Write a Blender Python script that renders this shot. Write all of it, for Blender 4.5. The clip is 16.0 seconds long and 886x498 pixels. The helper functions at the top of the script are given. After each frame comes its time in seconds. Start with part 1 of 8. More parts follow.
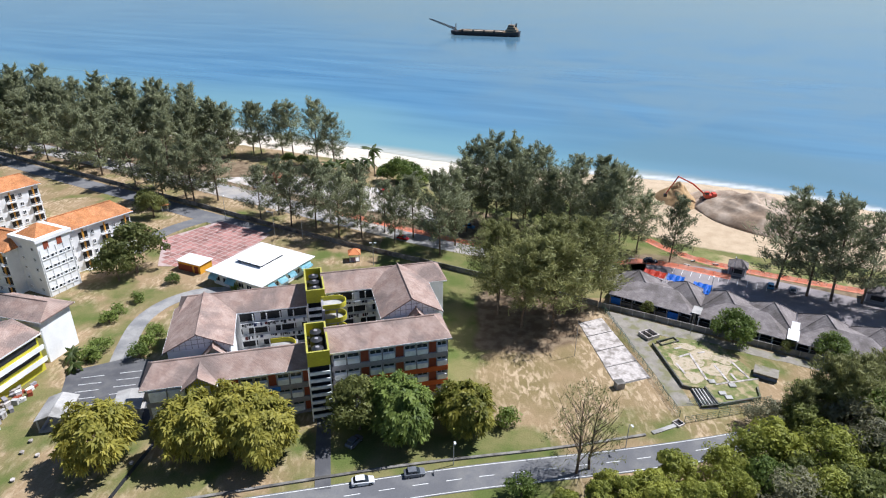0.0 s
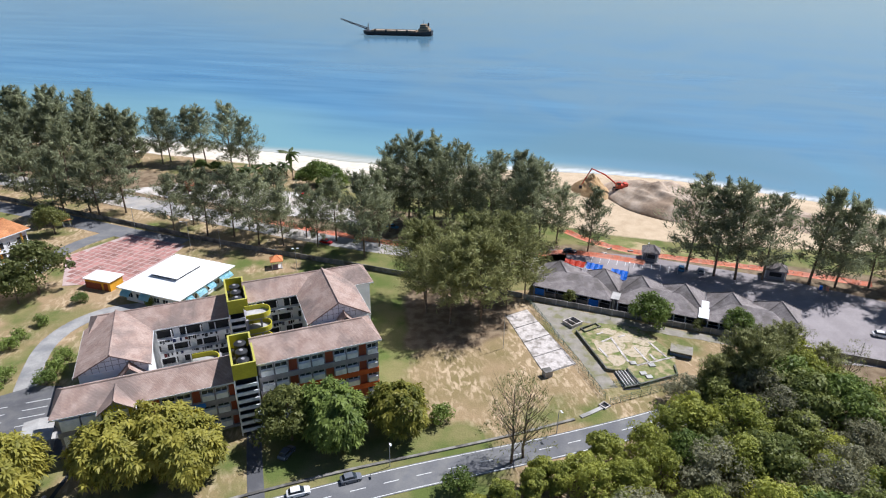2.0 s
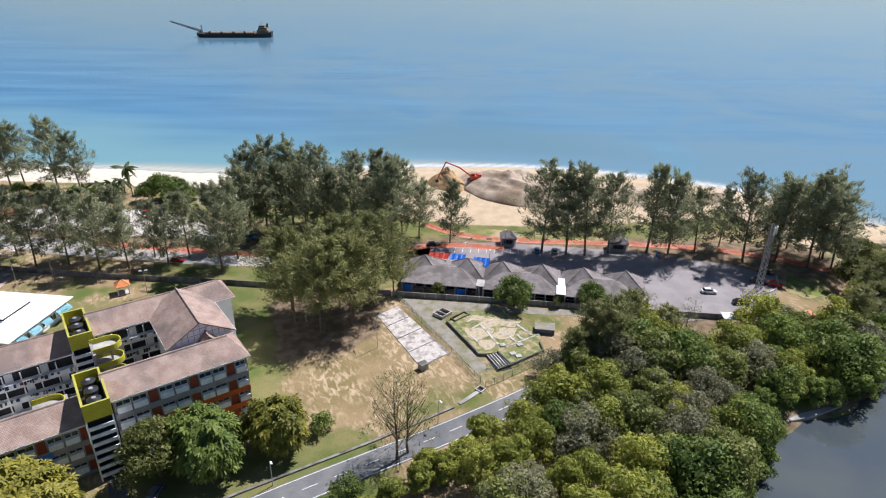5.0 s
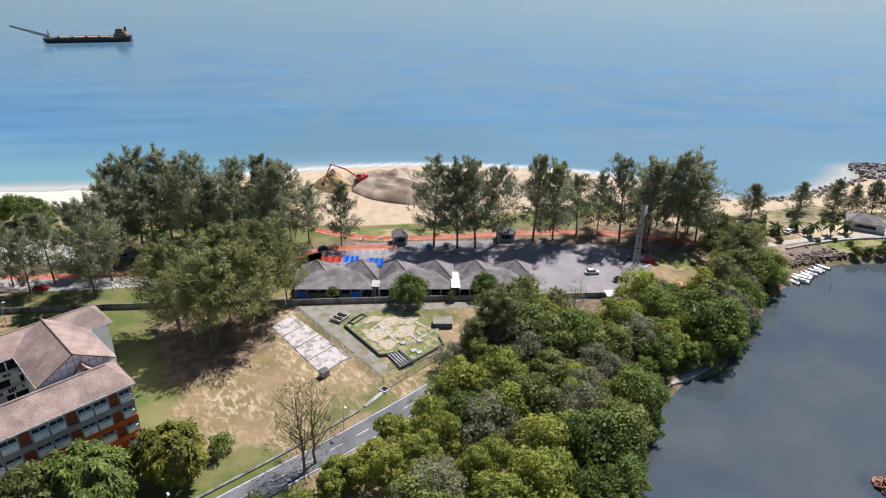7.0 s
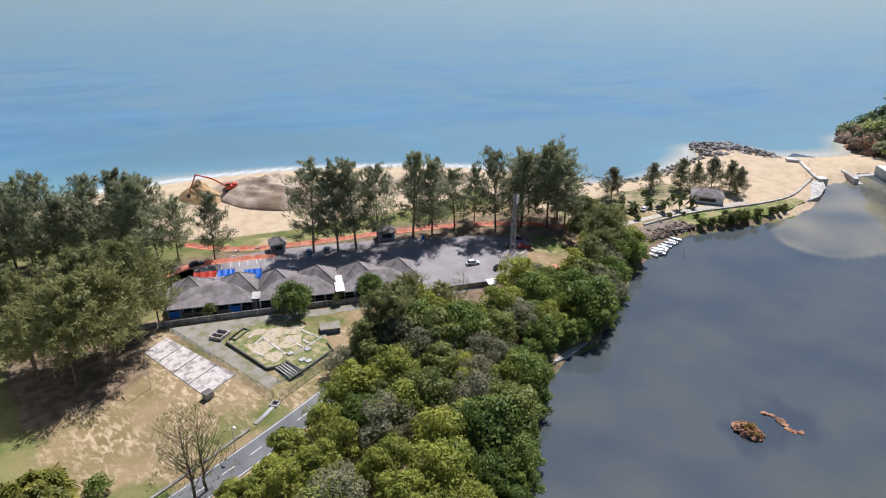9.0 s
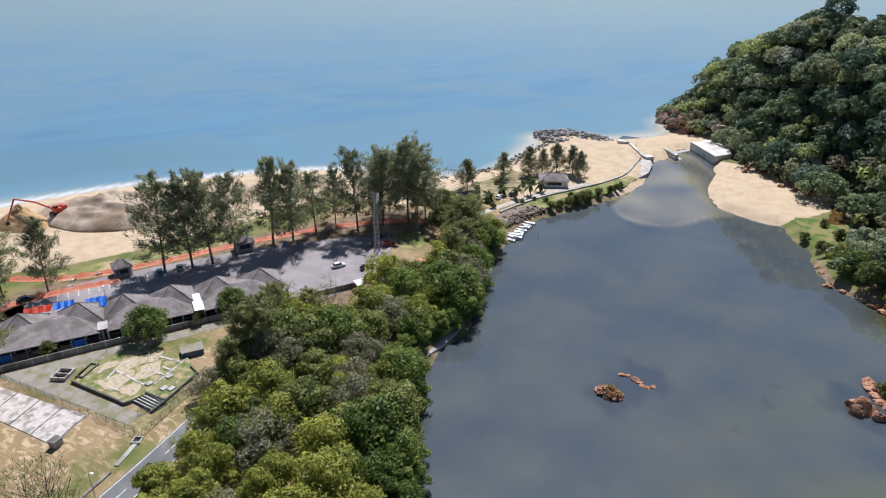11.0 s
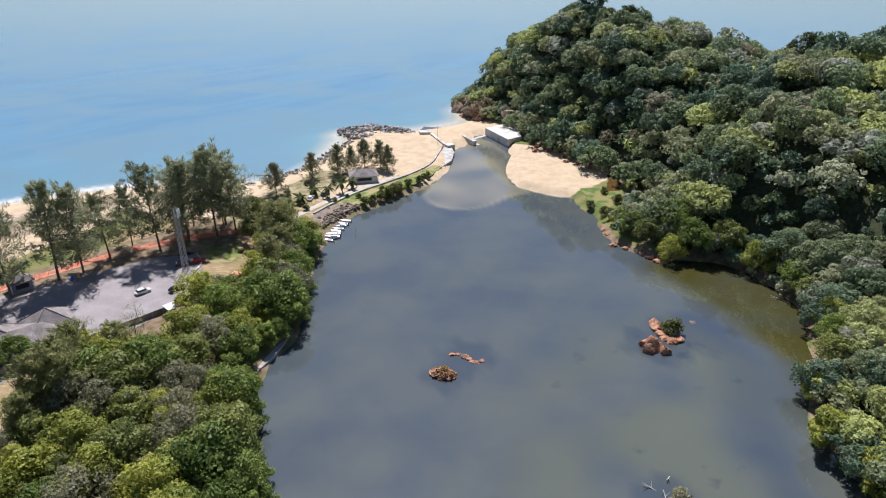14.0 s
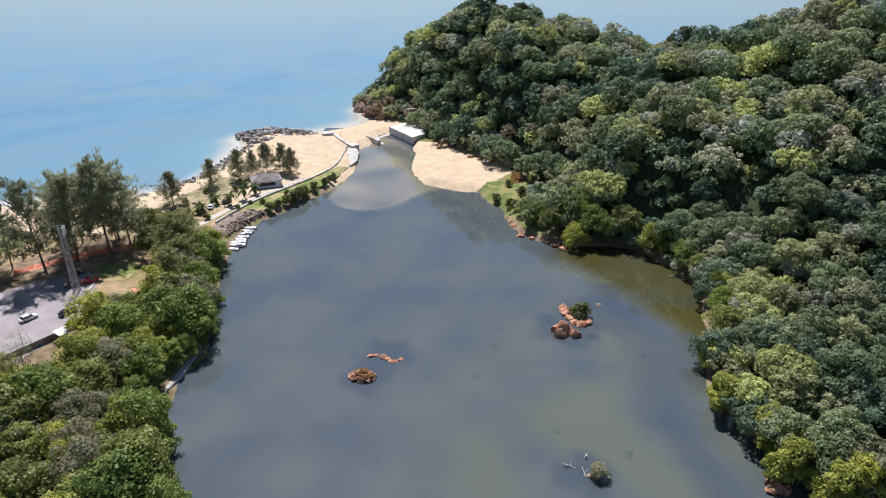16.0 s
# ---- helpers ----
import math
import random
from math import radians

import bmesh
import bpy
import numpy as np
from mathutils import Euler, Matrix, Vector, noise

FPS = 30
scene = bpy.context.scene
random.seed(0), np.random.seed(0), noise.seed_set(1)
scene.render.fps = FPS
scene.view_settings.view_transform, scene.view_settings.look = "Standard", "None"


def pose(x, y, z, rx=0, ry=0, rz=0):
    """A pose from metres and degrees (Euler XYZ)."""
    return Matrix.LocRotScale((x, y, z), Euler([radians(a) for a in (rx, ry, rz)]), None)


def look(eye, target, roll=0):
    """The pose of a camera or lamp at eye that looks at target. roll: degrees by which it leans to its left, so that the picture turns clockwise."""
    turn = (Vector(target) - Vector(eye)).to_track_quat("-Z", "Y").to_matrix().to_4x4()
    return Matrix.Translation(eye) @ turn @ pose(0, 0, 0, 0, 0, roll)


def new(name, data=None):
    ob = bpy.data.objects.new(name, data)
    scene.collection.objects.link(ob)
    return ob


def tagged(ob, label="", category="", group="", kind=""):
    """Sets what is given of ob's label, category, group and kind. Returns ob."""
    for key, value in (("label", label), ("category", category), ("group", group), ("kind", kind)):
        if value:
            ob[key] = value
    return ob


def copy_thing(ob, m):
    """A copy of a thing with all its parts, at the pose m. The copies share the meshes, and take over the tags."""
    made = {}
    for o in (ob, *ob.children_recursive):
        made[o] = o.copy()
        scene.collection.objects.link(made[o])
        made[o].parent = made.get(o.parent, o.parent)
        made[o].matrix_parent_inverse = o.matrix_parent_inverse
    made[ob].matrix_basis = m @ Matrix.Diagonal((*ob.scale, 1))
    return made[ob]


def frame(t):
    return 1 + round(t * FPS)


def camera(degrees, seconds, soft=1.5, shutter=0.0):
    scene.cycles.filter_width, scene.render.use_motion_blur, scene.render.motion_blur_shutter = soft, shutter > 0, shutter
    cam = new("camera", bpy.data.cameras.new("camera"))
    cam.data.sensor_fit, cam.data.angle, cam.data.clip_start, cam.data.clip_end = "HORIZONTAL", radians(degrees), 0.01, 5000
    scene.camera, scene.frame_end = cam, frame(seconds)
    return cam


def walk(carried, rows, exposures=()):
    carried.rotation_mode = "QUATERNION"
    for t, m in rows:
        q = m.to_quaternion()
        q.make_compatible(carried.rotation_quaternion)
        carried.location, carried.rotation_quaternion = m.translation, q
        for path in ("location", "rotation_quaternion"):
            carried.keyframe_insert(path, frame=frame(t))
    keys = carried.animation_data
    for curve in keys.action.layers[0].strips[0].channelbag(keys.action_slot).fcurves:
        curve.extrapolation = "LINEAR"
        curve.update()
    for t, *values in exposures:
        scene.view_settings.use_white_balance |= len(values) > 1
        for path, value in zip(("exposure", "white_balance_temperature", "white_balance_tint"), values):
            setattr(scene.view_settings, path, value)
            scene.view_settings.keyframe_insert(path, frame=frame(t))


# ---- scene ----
cam = camera(71.42, 16.0, soft=1.15)
EYE = 85.0
# seconds, yaw, pitch, roll: the camera hangs in the air and turns to its right
TURNS = [
    (0.0, -0.00, -24.62, 0.58),
    (0.5, -1.78, -24.61, 0.59),
    (1.0, -3.71, -24.59, 0.60),
    (1.5, -5.75, -24.58, 0.62),
    (2.0, -7.68, -24.58, 0.63),
    (2.5, -9.54, -24.58, 0.65),
    (3.0, -11.62, -24.57, 0.65),
    (3.5, -13.85, -24.57, 0.64),
    (4.0, -16.23, -24.56, 0.63),
    (6.5, -29.71, -24.51, 0.60),
    (7.0, -32.40, -24.51, 0.58),
    (7.5, -35.24, -24.52, 0.56),
    (8.0, -38.16, -24.51, 0.55),
    (10.5, -54.69, -24.48, 0.55),
    (11.0, -58.21, -24.49, 0.56),
    (11.5, -61.89, -24.52, 0.58),
    (12.0, -65.72, -24.54, 0.61),
    (12.5, -69.35, -24.54, 0.62),
    (13.0, -72.19, -24.55, 0.62),
    (13.5, -74.39, -24.56, 0.62),
    (14.0, -76.51, -24.58, 0.63),
    (14.5, -78.75, -24.59, 0.63),
    (15.0, -81.08, -24.60, 0.64),
    (15.5, -83.38, -24.61, 0.64),
    (16.0, -85.55, -24.62, 0.64),
]
walk(cam, [(t, pose(0, 0, EYE, 90 + pitch, 0, yaw) @ pose(0, 0, 0, 0, 0, roll)) for t, yaw, pitch, roll in TURNS],
     exposures=[(0.0, 0.16, 5830, 13), (4.0, 0.12, 5980, 14), (7.0, 0.1, 6060, 15), (11.0, 0.06, 5960, 14), (13.0, 0.17, 6040, 15), (16.0, 0.29, 6080, 15)])

# ---- light ----
SUN_AZ, SUN_EL = 69.0, 55.0     # degrees: azimuth counted from +y towards +x
world = bpy.data.worlds.new("sky")
scene.world = world
world.use_nodes = True
wn = world.node_tree
for nd in list(wn.nodes):
    wn.nodes.remove(nd)
sky = wn.nodes.new("ShaderNodeTexSky")
sky.sky_type, sky.sun_disc = "NISHITA", False
sky.sun_elevation, sky.sun_rotation = radians(SUN_EL), radians(SUN_AZ)
sky.air_density, sky.dust_density, sky.ozone_density = 1.0, 0.35, 2.8
bg = wn.nodes.new("ShaderNodeBackground")
bg.inputs["Strength"].default_value = 0.063
wout = wn.nodes.new("ShaderNodeOutputWorld")
wn.links.new(sky.outputs[0], bg.inputs[0])
wn.links.new(bg.outputs[0], wout.inputs[0])
sun_data = bpy.data.lights.new("sun", "SUN")
sun_data.energy, sun_data.angle, sun_data.color = 6.1, radians(0.6), (1.0, 0.965, 0.91)
sun = new("sun", sun_data)
sun_way = Vector((math.sin(radians(SUN_AZ)) * math.cos(radians(SUN_EL)), math.cos(radians(SUN_AZ)) * math.cos(radians(SUN_EL)), math.sin(radians(SUN_EL))))
sun.matrix_world = look(sun_way * 300, (0, 0, 0))

# ---- materials ----
def surf(name, c1, c2, scale=1.0, rough=0.85, bump=0.0, fine=6.0, c3=None, big=0.12, metal=0.0, spec=0.3, rnd=0.0, stretch=(1, 1, 1), tiles=None):
    """A weathered surface: two colours mixed by a mid noise, c3 in large patches, fine grain in value and relief. scale: patches a metre."""
    m = bpy.data.materials.new(name)
    m.use_nodes = True
    t = m.node_tree
    b = t.nodes["Principled BSDF"]
    b.inputs["Roughness"].default_value, b.inputs["Metallic"].default_value = rough, metal
    b.inputs["Specular IOR Level"].default_value = spec
    geo = t.nodes.new("ShaderNodeNewGeometry")
    mp = t.nodes.new("ShaderNodeMapping")
    mp.inputs["Scale"].default_value = stretch
    t.links.new(geo.outputs["Position"], mp.inputs[0])

    def nz(s, detail=4.0):
        k = t.nodes.new("ShaderNodeTexNoise")
        k.inputs["Scale"].default_value, k.inputs["Detail"].default_value = s, detail
        t.links.new(mp.outputs[0], k.inputs["Vector"])
        return k.outputs["Fac"]

    def ramp(src, lo, hi):
        r = t.nodes.new("ShaderNodeMapRange")
        r.inputs[1].default_value, r.inputs[2].default_value = lo, hi
        t.links.new(src, r.inputs[0])
        return r.outputs[0]

    def mix(fac, a, c, kind="MIX"):
        k = t.nodes.new("ShaderNodeMix")
        k.data_type, k.blend_type = "RGBA", kind
        for sock, v in ((k.inputs[0], fac), (k.inputs[6], a), (k.inputs[7], c)):
            if isinstance(v, bpy.types.NodeSocket):
                t.links.new(v, sock)
            elif isinstance(v, (int, float)):
                sock.default_value = v
            else:
                sock.default_value = (*v, 1)
        return k.outputs[2]
    col = mix(ramp(nz(scale), 0.38, 0.62), c1, c2)
    if c3:
        col = mix(ramp(nz(big * scale, 5.0), 0.48, 0.62), col, c3)
    col = mix(0.35, col, mix(ramp(nz(scale * fine), 0.3, 0.7), (0.35, 0.35, 0.35), (0.65, 0.65, 0.65)), "OVERLAY")
    if tiles:
        tc = t.nodes.new("ShaderNodeTexCoord")
        bk = t.nodes.new("ShaderNodeTexBrick")
        for name_, val in (("Scale", 1.0), ("Mortar Size", 0.045), ("Mortar Smooth", 0.6), ("Brick Width", tiles[0]), ("Row Height", tiles[1])):
            bk.inputs[name_].default_value = val
        bk.inputs["Color1"].default_value, bk.inputs["Color2"].default_value, bk.inputs["Mortar"].default_value = (0.56, 0.56, 0.56, 1), (0.45, 0.44, 0.43, 1), (0.26, 0.25, 0.25, 1)
        t.links.new(tc.outputs["Object"], bk.inputs["Vector"])
        col = mix(0.8, col, bk.outputs["Color"], "OVERLAY")
    if rnd:
        info = t.nodes.new("ShaderNodeObjectInfo")
        r = t.nodes.new("ShaderNodeMapRange")
        r.inputs[3].default_value, r.inputs[4].default_value = 0.5 - rnd, 0.5 + rnd
        t.links.new(info.outputs["Random"], r.inputs[0])
        col = mix(0.9, col, r.outputs[0], "OVERLAY")
    t.links.new(col, b.inputs["Base Color"])
    if bump:
        bp = t.nodes.new("ShaderNodeBump")
        bp.inputs["Strength"].default_value, bp.inputs["Distance"].default_value = 0.6, bump
        t.links.new(nz(scale * fine), bp.inputs["Height"])
        t.links.new(bp.outputs[0], b.inputs["Normal"])
    return m


def leafy(name, dark, light, rough=0.55, trans=0.4, grain=0.26):
    """Foliage: each leaf clump its own shade, each tree its own tint."""
    m = bpy.data.materials.new(name)
    m.use_nodes = True
    t = m.node_tree
    b = t.nodes["Principled BSDF"]
    b.inputs["Roughness"].default_value, b.inputs["Specular IOR Level"].default_value = rough, 0.25
    geo = t.nodes.new("ShaderNodeNewGeometry")
    att = t.nodes.new("ShaderNodeAttribute")
    att.attribute_name = "tint"
    info = t.nodes.new("ShaderNodeObjectInfo")
    add = t.nodes.new("ShaderNodeMath")
    add.operation = "MULTIPLY_ADD"
    add.inputs[1].default_value = grain
    t.links.new(geo.outputs["Random Per Island"], add.inputs[0])
    t.links.new(att.outputs["Fac"], add.inputs[2])
    add2 = t.nodes.new("ShaderNodeMath")
    add2.operation = "MULTIPLY_ADD"
    add2.inputs[1].default_value = 0.42
    t.links.new(info.outputs["Random"], add2.inputs[0])
    t.links.new(add.outputs[0], add2.inputs[2])
    k = t.nodes.new("ShaderNodeMix")
    k.data_type = "RGBA"
    k.inputs[6].default_value, k.inputs[7].default_value = (*dark, 1), (*light, 1)
    t.links.new(add2.outputs[0], k.inputs[0])
    t.links.new(k.outputs[2], b.inputs["Base Color"])
    if trans:
        tr = t.nodes.new("ShaderNodeBsdfTranslucent")
        t.links.new(k.outputs[2], tr.inputs[0])
        mx = t.nodes.new("ShaderNodeMixShader")
        mx.inputs[0].default_value = trans
        t.links.new(b.outputs[0], mx.inputs[1])
        t.links.new(tr.outputs[0], mx.inputs[2])
        t.links.new(mx.outputs[0], t.nodes["Material Output"].inputs[0])
    return m


def mixed_forest(name, kinds, trans=0.4):
    """Rainforest leaves: each crown takes one of several kinds of green, each clump and leaf its own shade."""
    m = leafy(name, (0.4, 0.4, 0.4), (1.35, 1.35, 1.35), 0.6, trans)
    t = m.node_tree
    att = t.nodes.new("ShaderNodeAttribute")
    att.attribute_name = "kin"
    ramp = t.nodes.new("ShaderNodeValToRGB")
    el = ramp.color_ramp.elements
    while len(el) < len(kinds):
        el.new(0.5)
    for i, c in enumerate(kinds):
        el[i].position, el[i].color = i / (len(kinds) - 1), (*c, 1)
    t.links.new(att.outputs["Fac"], ramp.inputs[0])
    shade = [n for n in t.nodes if n.bl_idname == "ShaderNodeMix"][0]
    mul = t.nodes.new("ShaderNodeMix")
    mul.data_type, mul.blend_type = "RGBA", "MULTIPLY"
    mul.inputs[0].default_value = 1.0
    t.links.new(ramp.outputs[0], mul.inputs[6])
    t.links.new(shade.outputs[2], mul.inputs[7])
    t.links.new(mul.outputs[2], t.nodes["Principled BSDF"].inputs["Base Color"])
    for n in t.nodes:
        if n.bl_idname == "ShaderNodeBsdfTranslucent":
            t.links.new(mul.outputs[2], n.inputs[0])
    return m


def plain(name, c, rough=0.6, metal=0.0, spec=0.4):
    d = [max(0.0, v * 0.82) for v in c]
    return surf(name, c, d, 0.9, rough, 0.0, 7.0, None, 0.1, metal, spec)


ASPHALT = surf("asphalt", (0.105, 0.105, 0.11), (0.135, 0.132, 0.13), 0.5, 0.9, 0.01, 14, (0.085, 0.085, 0.09), 0.3)
ROAD = surf("road_asphalt", (0.15, 0.15, 0.155), (0.19, 0.187, 0.18), 0.4, 0.9, 0.01, 14, (0.13, 0.13, 0.135), 0.3)
CONCRETE = surf("concrete", (0.36, 0.35, 0.33), (0.5, 0.48, 0.45), 0.35, 0.9, 0.01, 9, (0.25, 0.24, 0.22), 0.5)
PALE_SLAB = surf("pale_concrete", (0.56, 0.51, 0.47), (0.44, 0.395, 0.36), 1.7, 0.9, 0.01, 6, (0.26, 0.23, 0.2), 0.32)
OLD_WALL = surf("stained_concrete", (0.16, 0.15, 0.135), (0.26, 0.245, 0.22), 0.6, 0.95, 0.01, 6, (0.09, 0.085, 0.075), 0.4)
SAND = surf("sand", (0.62, 0.47, 0.3), (0.7, 0.56, 0.38), 0.2, 0.95, 0.05, 14, (0.5, 0.38, 0.25), 0.3)
DARK_SAND = surf("dredged_sand", (0.38, 0.29, 0.21), (0.50, 0.40, 0.305), 0.22, 0.95, 0.15, 5, (0.31, 0.225, 0.155), 0.6)
WHITE = surf("white_paint", (0.86, 0.86, 0.85), (0.8, 0.8, 0.79), 0.3, 0.7, 0.0, 9, (0.72, 0.72, 0.7), 0.5)
PALE_BLUE = surf("pale_blue_wall", (0.74, 0.8, 0.88), (0.8, 0.84, 0.9), 0.4, 0.7)
ROOF = surf("faded_red_tiles", (0.35, 0.245, 0.2), (0.45, 0.34, 0.285), 0.45, 0.9, 0.03, 6, (0.25, 0.195, 0.17), 0.3, tiles=(0.33, 0.24))
ROOF_GREY = surf("grey_shingles", (0.22, 0.195, 0.19), (0.29, 0.26, 0.25), 0.6, 0.92, 0.03, 5, (0.17, 0.15, 0.14), 0.4, tiles=(0.6, 0.32))
ROOF_ORANGE = surf("orange_tiles", (0.52, 0.22, 0.08), (0.6, 0.28, 0.12), 0.5, 0.85, 0.03, 5, (0.4, 0.17, 0.07), 0.3, tiles=(0.33, 0.3))
YELLOW = surf("olive_yellow_paint", (0.55, 0.5, 0.04), (0.48, 0.43, 0.04), 0.5, 0.7)
ORANGE = surf("orange_paint", (0.62, 0.13, 0.03), (0.5, 0.1, 0.03), 0.5, 0.7)
BRICK_RED = surf("brick_red_paint", (0.3, 0.07, 0.035), (0.24, 0.06, 0.03), 0.6, 0.8)
GREY_PAINT = surf("grey_paint", (0.27, 0.255, 0.27), (0.33, 0.315, 0.33), 0.5, 0.8)
# near-black: truly black parts, and shade painted into openings and recesses
DARK = surf("black_and_void_shade", (0.02, 0.022, 0.025), (0.03, 0.03, 0.032), 0.8, 0.5)
GLASS = plain("dark_glass", (0.03, 0.04, 0.05), 0.12, 0.0, 0.6)
BARK = surf("bark", (0.12, 0.085, 0.06), (0.2, 0.15, 0.11), 2.0, 0.95, 0.02, 4)
ROCK = surf("red_brown_rock", (0.3, 0.12, 0.06), (0.44, 0.25, 0.16), 0.9, 0.95, 0.25, 4, (0.16, 0.09, 0.06), 0.8)
GREY_ROCK = surf("grey_rock", (0.22, 0.2, 0.19), (0.36, 0.34, 0.32), 0.6, 0.95, 0.1, 4, None, 0.6, rnd=0.25)
STEEL = plain("galvanised_steel", (0.42, 0.43, 0.44), 0.5, 0.5)
BLUE_TARP = surf("blue_tarpaulin", (0.02, 0.16, 0.62), (0.03, 0.2, 0.7), 0.4, 0.5, 0.05, 3)
RED_TARP = surf("red_tarpaulin", (0.65, 0.07, 0.03), (0.55, 0.06, 0.03), 0.4, 0.6, 0.05, 3)
NETTING = surf("orange_netting", (0.82, 0.3, 0.17), (0.8, 0.4, 0.28), 0.6, 0.7)
LEAF_CAS = leafy("casuarina_needles", (0.115, 0.132, 0.072), (0.395, 0.41, 0.23))
LEAF_OLIVE = leafy("olive_needles", (0.105, 0.117, 0.042), (0.385, 0.385, 0.15))
LEAF_LIME = leafy("lime_leaves", (0.14, 0.175, 0.036), (0.5, 0.5, 0.095))
LEAF_GREY = leafy("grey_green_leaves", (0.13, 0.13, 0.075), (0.39, 0.375, 0.225))
LEAF_WOOD = leafy("broad_leaves", (0.08, 0.11, 0.032), (0.38, 0.4, 0.115))
# extra blue in each green: cool foliage, with distance haze painted in
LEAF_HILL = mixed_forest("hazy_forest_leaves", ((0.1, 0.15, 0.095), (0.17, 0.215, 0.105), (0.27, 0.28, 0.155), (0.4, 0.43, 0.15), (0.28, 0.29, 0.22), (0.37, 0.39, 0.31), (0.26, 0.22, 0.14)))
LEAF_YEL = leafy("yellow_green_leaves", (0.07, 0.1, 0.018), (0.46, 0.41, 0.08))
LEAF_DARK = leafy("deep_green_leaves", (0.055, 0.1, 0.025), (0.32, 0.39, 0.09))
LEAF_SHADE = leafy("shade_leaves", (0.05, 0.07, 0.02), (0.27, 0.28, 0.085))
LEAF_RIDGE = leafy("ridge_leaves", (0.02, 0.035, 0.015), (0.14, 0.17, 0.06))
LEAF_PALM = leafy("palm_fronds", (0.05, 0.08, 0.02), (0.16, 0.18, 0.05))


def ground_material():
    """Grass, dry or green, turning to sand and mud where the sheet's own masks say so; shade is painted under the
    forest.
    """
    m = bpy.data.materials.new("ground_grass_and_sand")
    m.use_nodes = True
    t = m.node_tree
    b = t.nodes["Principled BSDF"]
    b.inputs["Roughness"].default_value, b.inputs["Specular IOR Level"].default_value = 0.95, 0.15
    geo = t.nodes.new("ShaderNodeNewGeometry")

    def nz(s, detail=5.0, drawn=None):
        k = t.nodes.new("ShaderNodeTexNoise")
        k.inputs["Scale"].default_value, k.inputs["Detail"].default_value = s, detail
        k.inputs["Distortion"].default_value = 0.6 if drawn else 0.0
        if drawn:
            mp = t.nodes.new("ShaderNodeMapping")
            mp.inputs["Rotation"].default_value = (0, 0, radians(drawn[0]))
            mp.inputs["Scale"].default_value = (drawn[1], drawn[2], 1)
            t.links.new(geo.outputs["Position"], mp.inputs[0])
            t.links.new(mp.outputs[0], k.inputs["Vector"])
        else:
            t.links.new(geo.outputs["Position"], k.inputs["Vector"])
        return k.outputs["Fac"]

    def rng(src, lo, hi):
        r = t.nodes.new("ShaderNodeMapRange")
        r.inputs[1].default_value, r.inputs[2].default_value = lo, hi
        t.links.new(src, r.inputs[0])
        return r.outputs[0]

    def mix(fac, a, c, kind="MIX"):
        k = t.nodes.new("ShaderNodeMix")
        k.data_type, k.blend_type = "RGBA", kind
        for sock, v in ((k.inputs[0], fac), (k.inputs[6], a), (k.inputs[7], c)):
            if isinstance(v, bpy.types.NodeSocket):
                t.links.new(v, sock)
            elif isinstance(v, (int, float)):
                sock.default_value = v
            else:
                sock.default_value = (*v, 1)
        return k.outputs[2]

    def mask(name, wobble, s):
        a = t.nodes.new("ShaderNodeAttribute")
        a.attribute_name = name
        k = t.nodes.new("ShaderNodeMath")
        k.operation = "MULTIPLY_ADD"
        k.inputs[1].default_value = wobble
        t.links.new(nz(s), k.inputs[0])
        t.links.new(a.outputs["Fac"], k.inputs[2])
        return rng(k.outputs[0], 0.42 + wobble / 2, 0.58 + wobble / 2)
    green = mix(rng(nz(0.12), 0.4, 0.62), (0.105, 0.132, 0.035), (0.205, 0.182, 0.076))
    dry = mix(rng(nz(0.09, 3.0), 0.35, 0.65), (0.2, 0.156, 0.07), (0.315, 0.224, 0.128))
    straw = t.nodes.new("ShaderNodeMath")
    straw.operation = "MULTIPLY"
    t.links.new(rng(nz(1.0, 6.0, (38, 1.0, 0.45)), 0.47, 0.62), straw.inputs[0])
    t.links.new(rng(nz(0.13, 3.0), 0.36, 0.6), straw.inputs[1])
    dry = mix(straw.outputs[0], dry, (0.475, 0.362, 0.232))
    col = mix(mask("dry", 0.9, 0.09), green, dry)
    sand = mix(rng(nz(0.25), 0.4, 0.65), (0.52, 0.405, 0.275), (0.44, 0.335, 0.22))
    sand = mix(mask("pale", 0.3, 0.1), sand, mix(rng(nz(0.3), 0.4, 0.65), (0.66, 0.6, 0.5), (0.58, 0.5, 0.39)))
    col = mix(mask("sand", 0.5, 0.12), col, sand)
    soil = mix(rng(nz(0.4), 0.4, 0.6), (0.15, 0.105, 0.065), (0.24, 0.18, 0.115))
    col = mix(mask("soil", 0.5, 0.15), col, soil)
    # dark undergrowth, with the shade between the crowns painted into its colour
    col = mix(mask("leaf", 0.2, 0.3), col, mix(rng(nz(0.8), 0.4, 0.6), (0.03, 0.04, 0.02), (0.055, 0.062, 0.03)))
    col = mix(0.4, col, mix(rng(nz(3.5), 0.3, 0.7), (0.33, 0.33, 0.33), (0.67, 0.67, 0.67)), "OVERLAY")
    t.links.new(col, b.inputs["Base Color"])
    bp = t.nodes.new("ShaderNodeBump")
    bp.inputs["Strength"].default_value, bp.inputs["Distance"].default_value = 0.7, 0.12
    t.links.new(nz(2.5), bp.inputs["Height"])
    t.links.new(bp.outputs[0], b.inputs["Normal"])
    return m


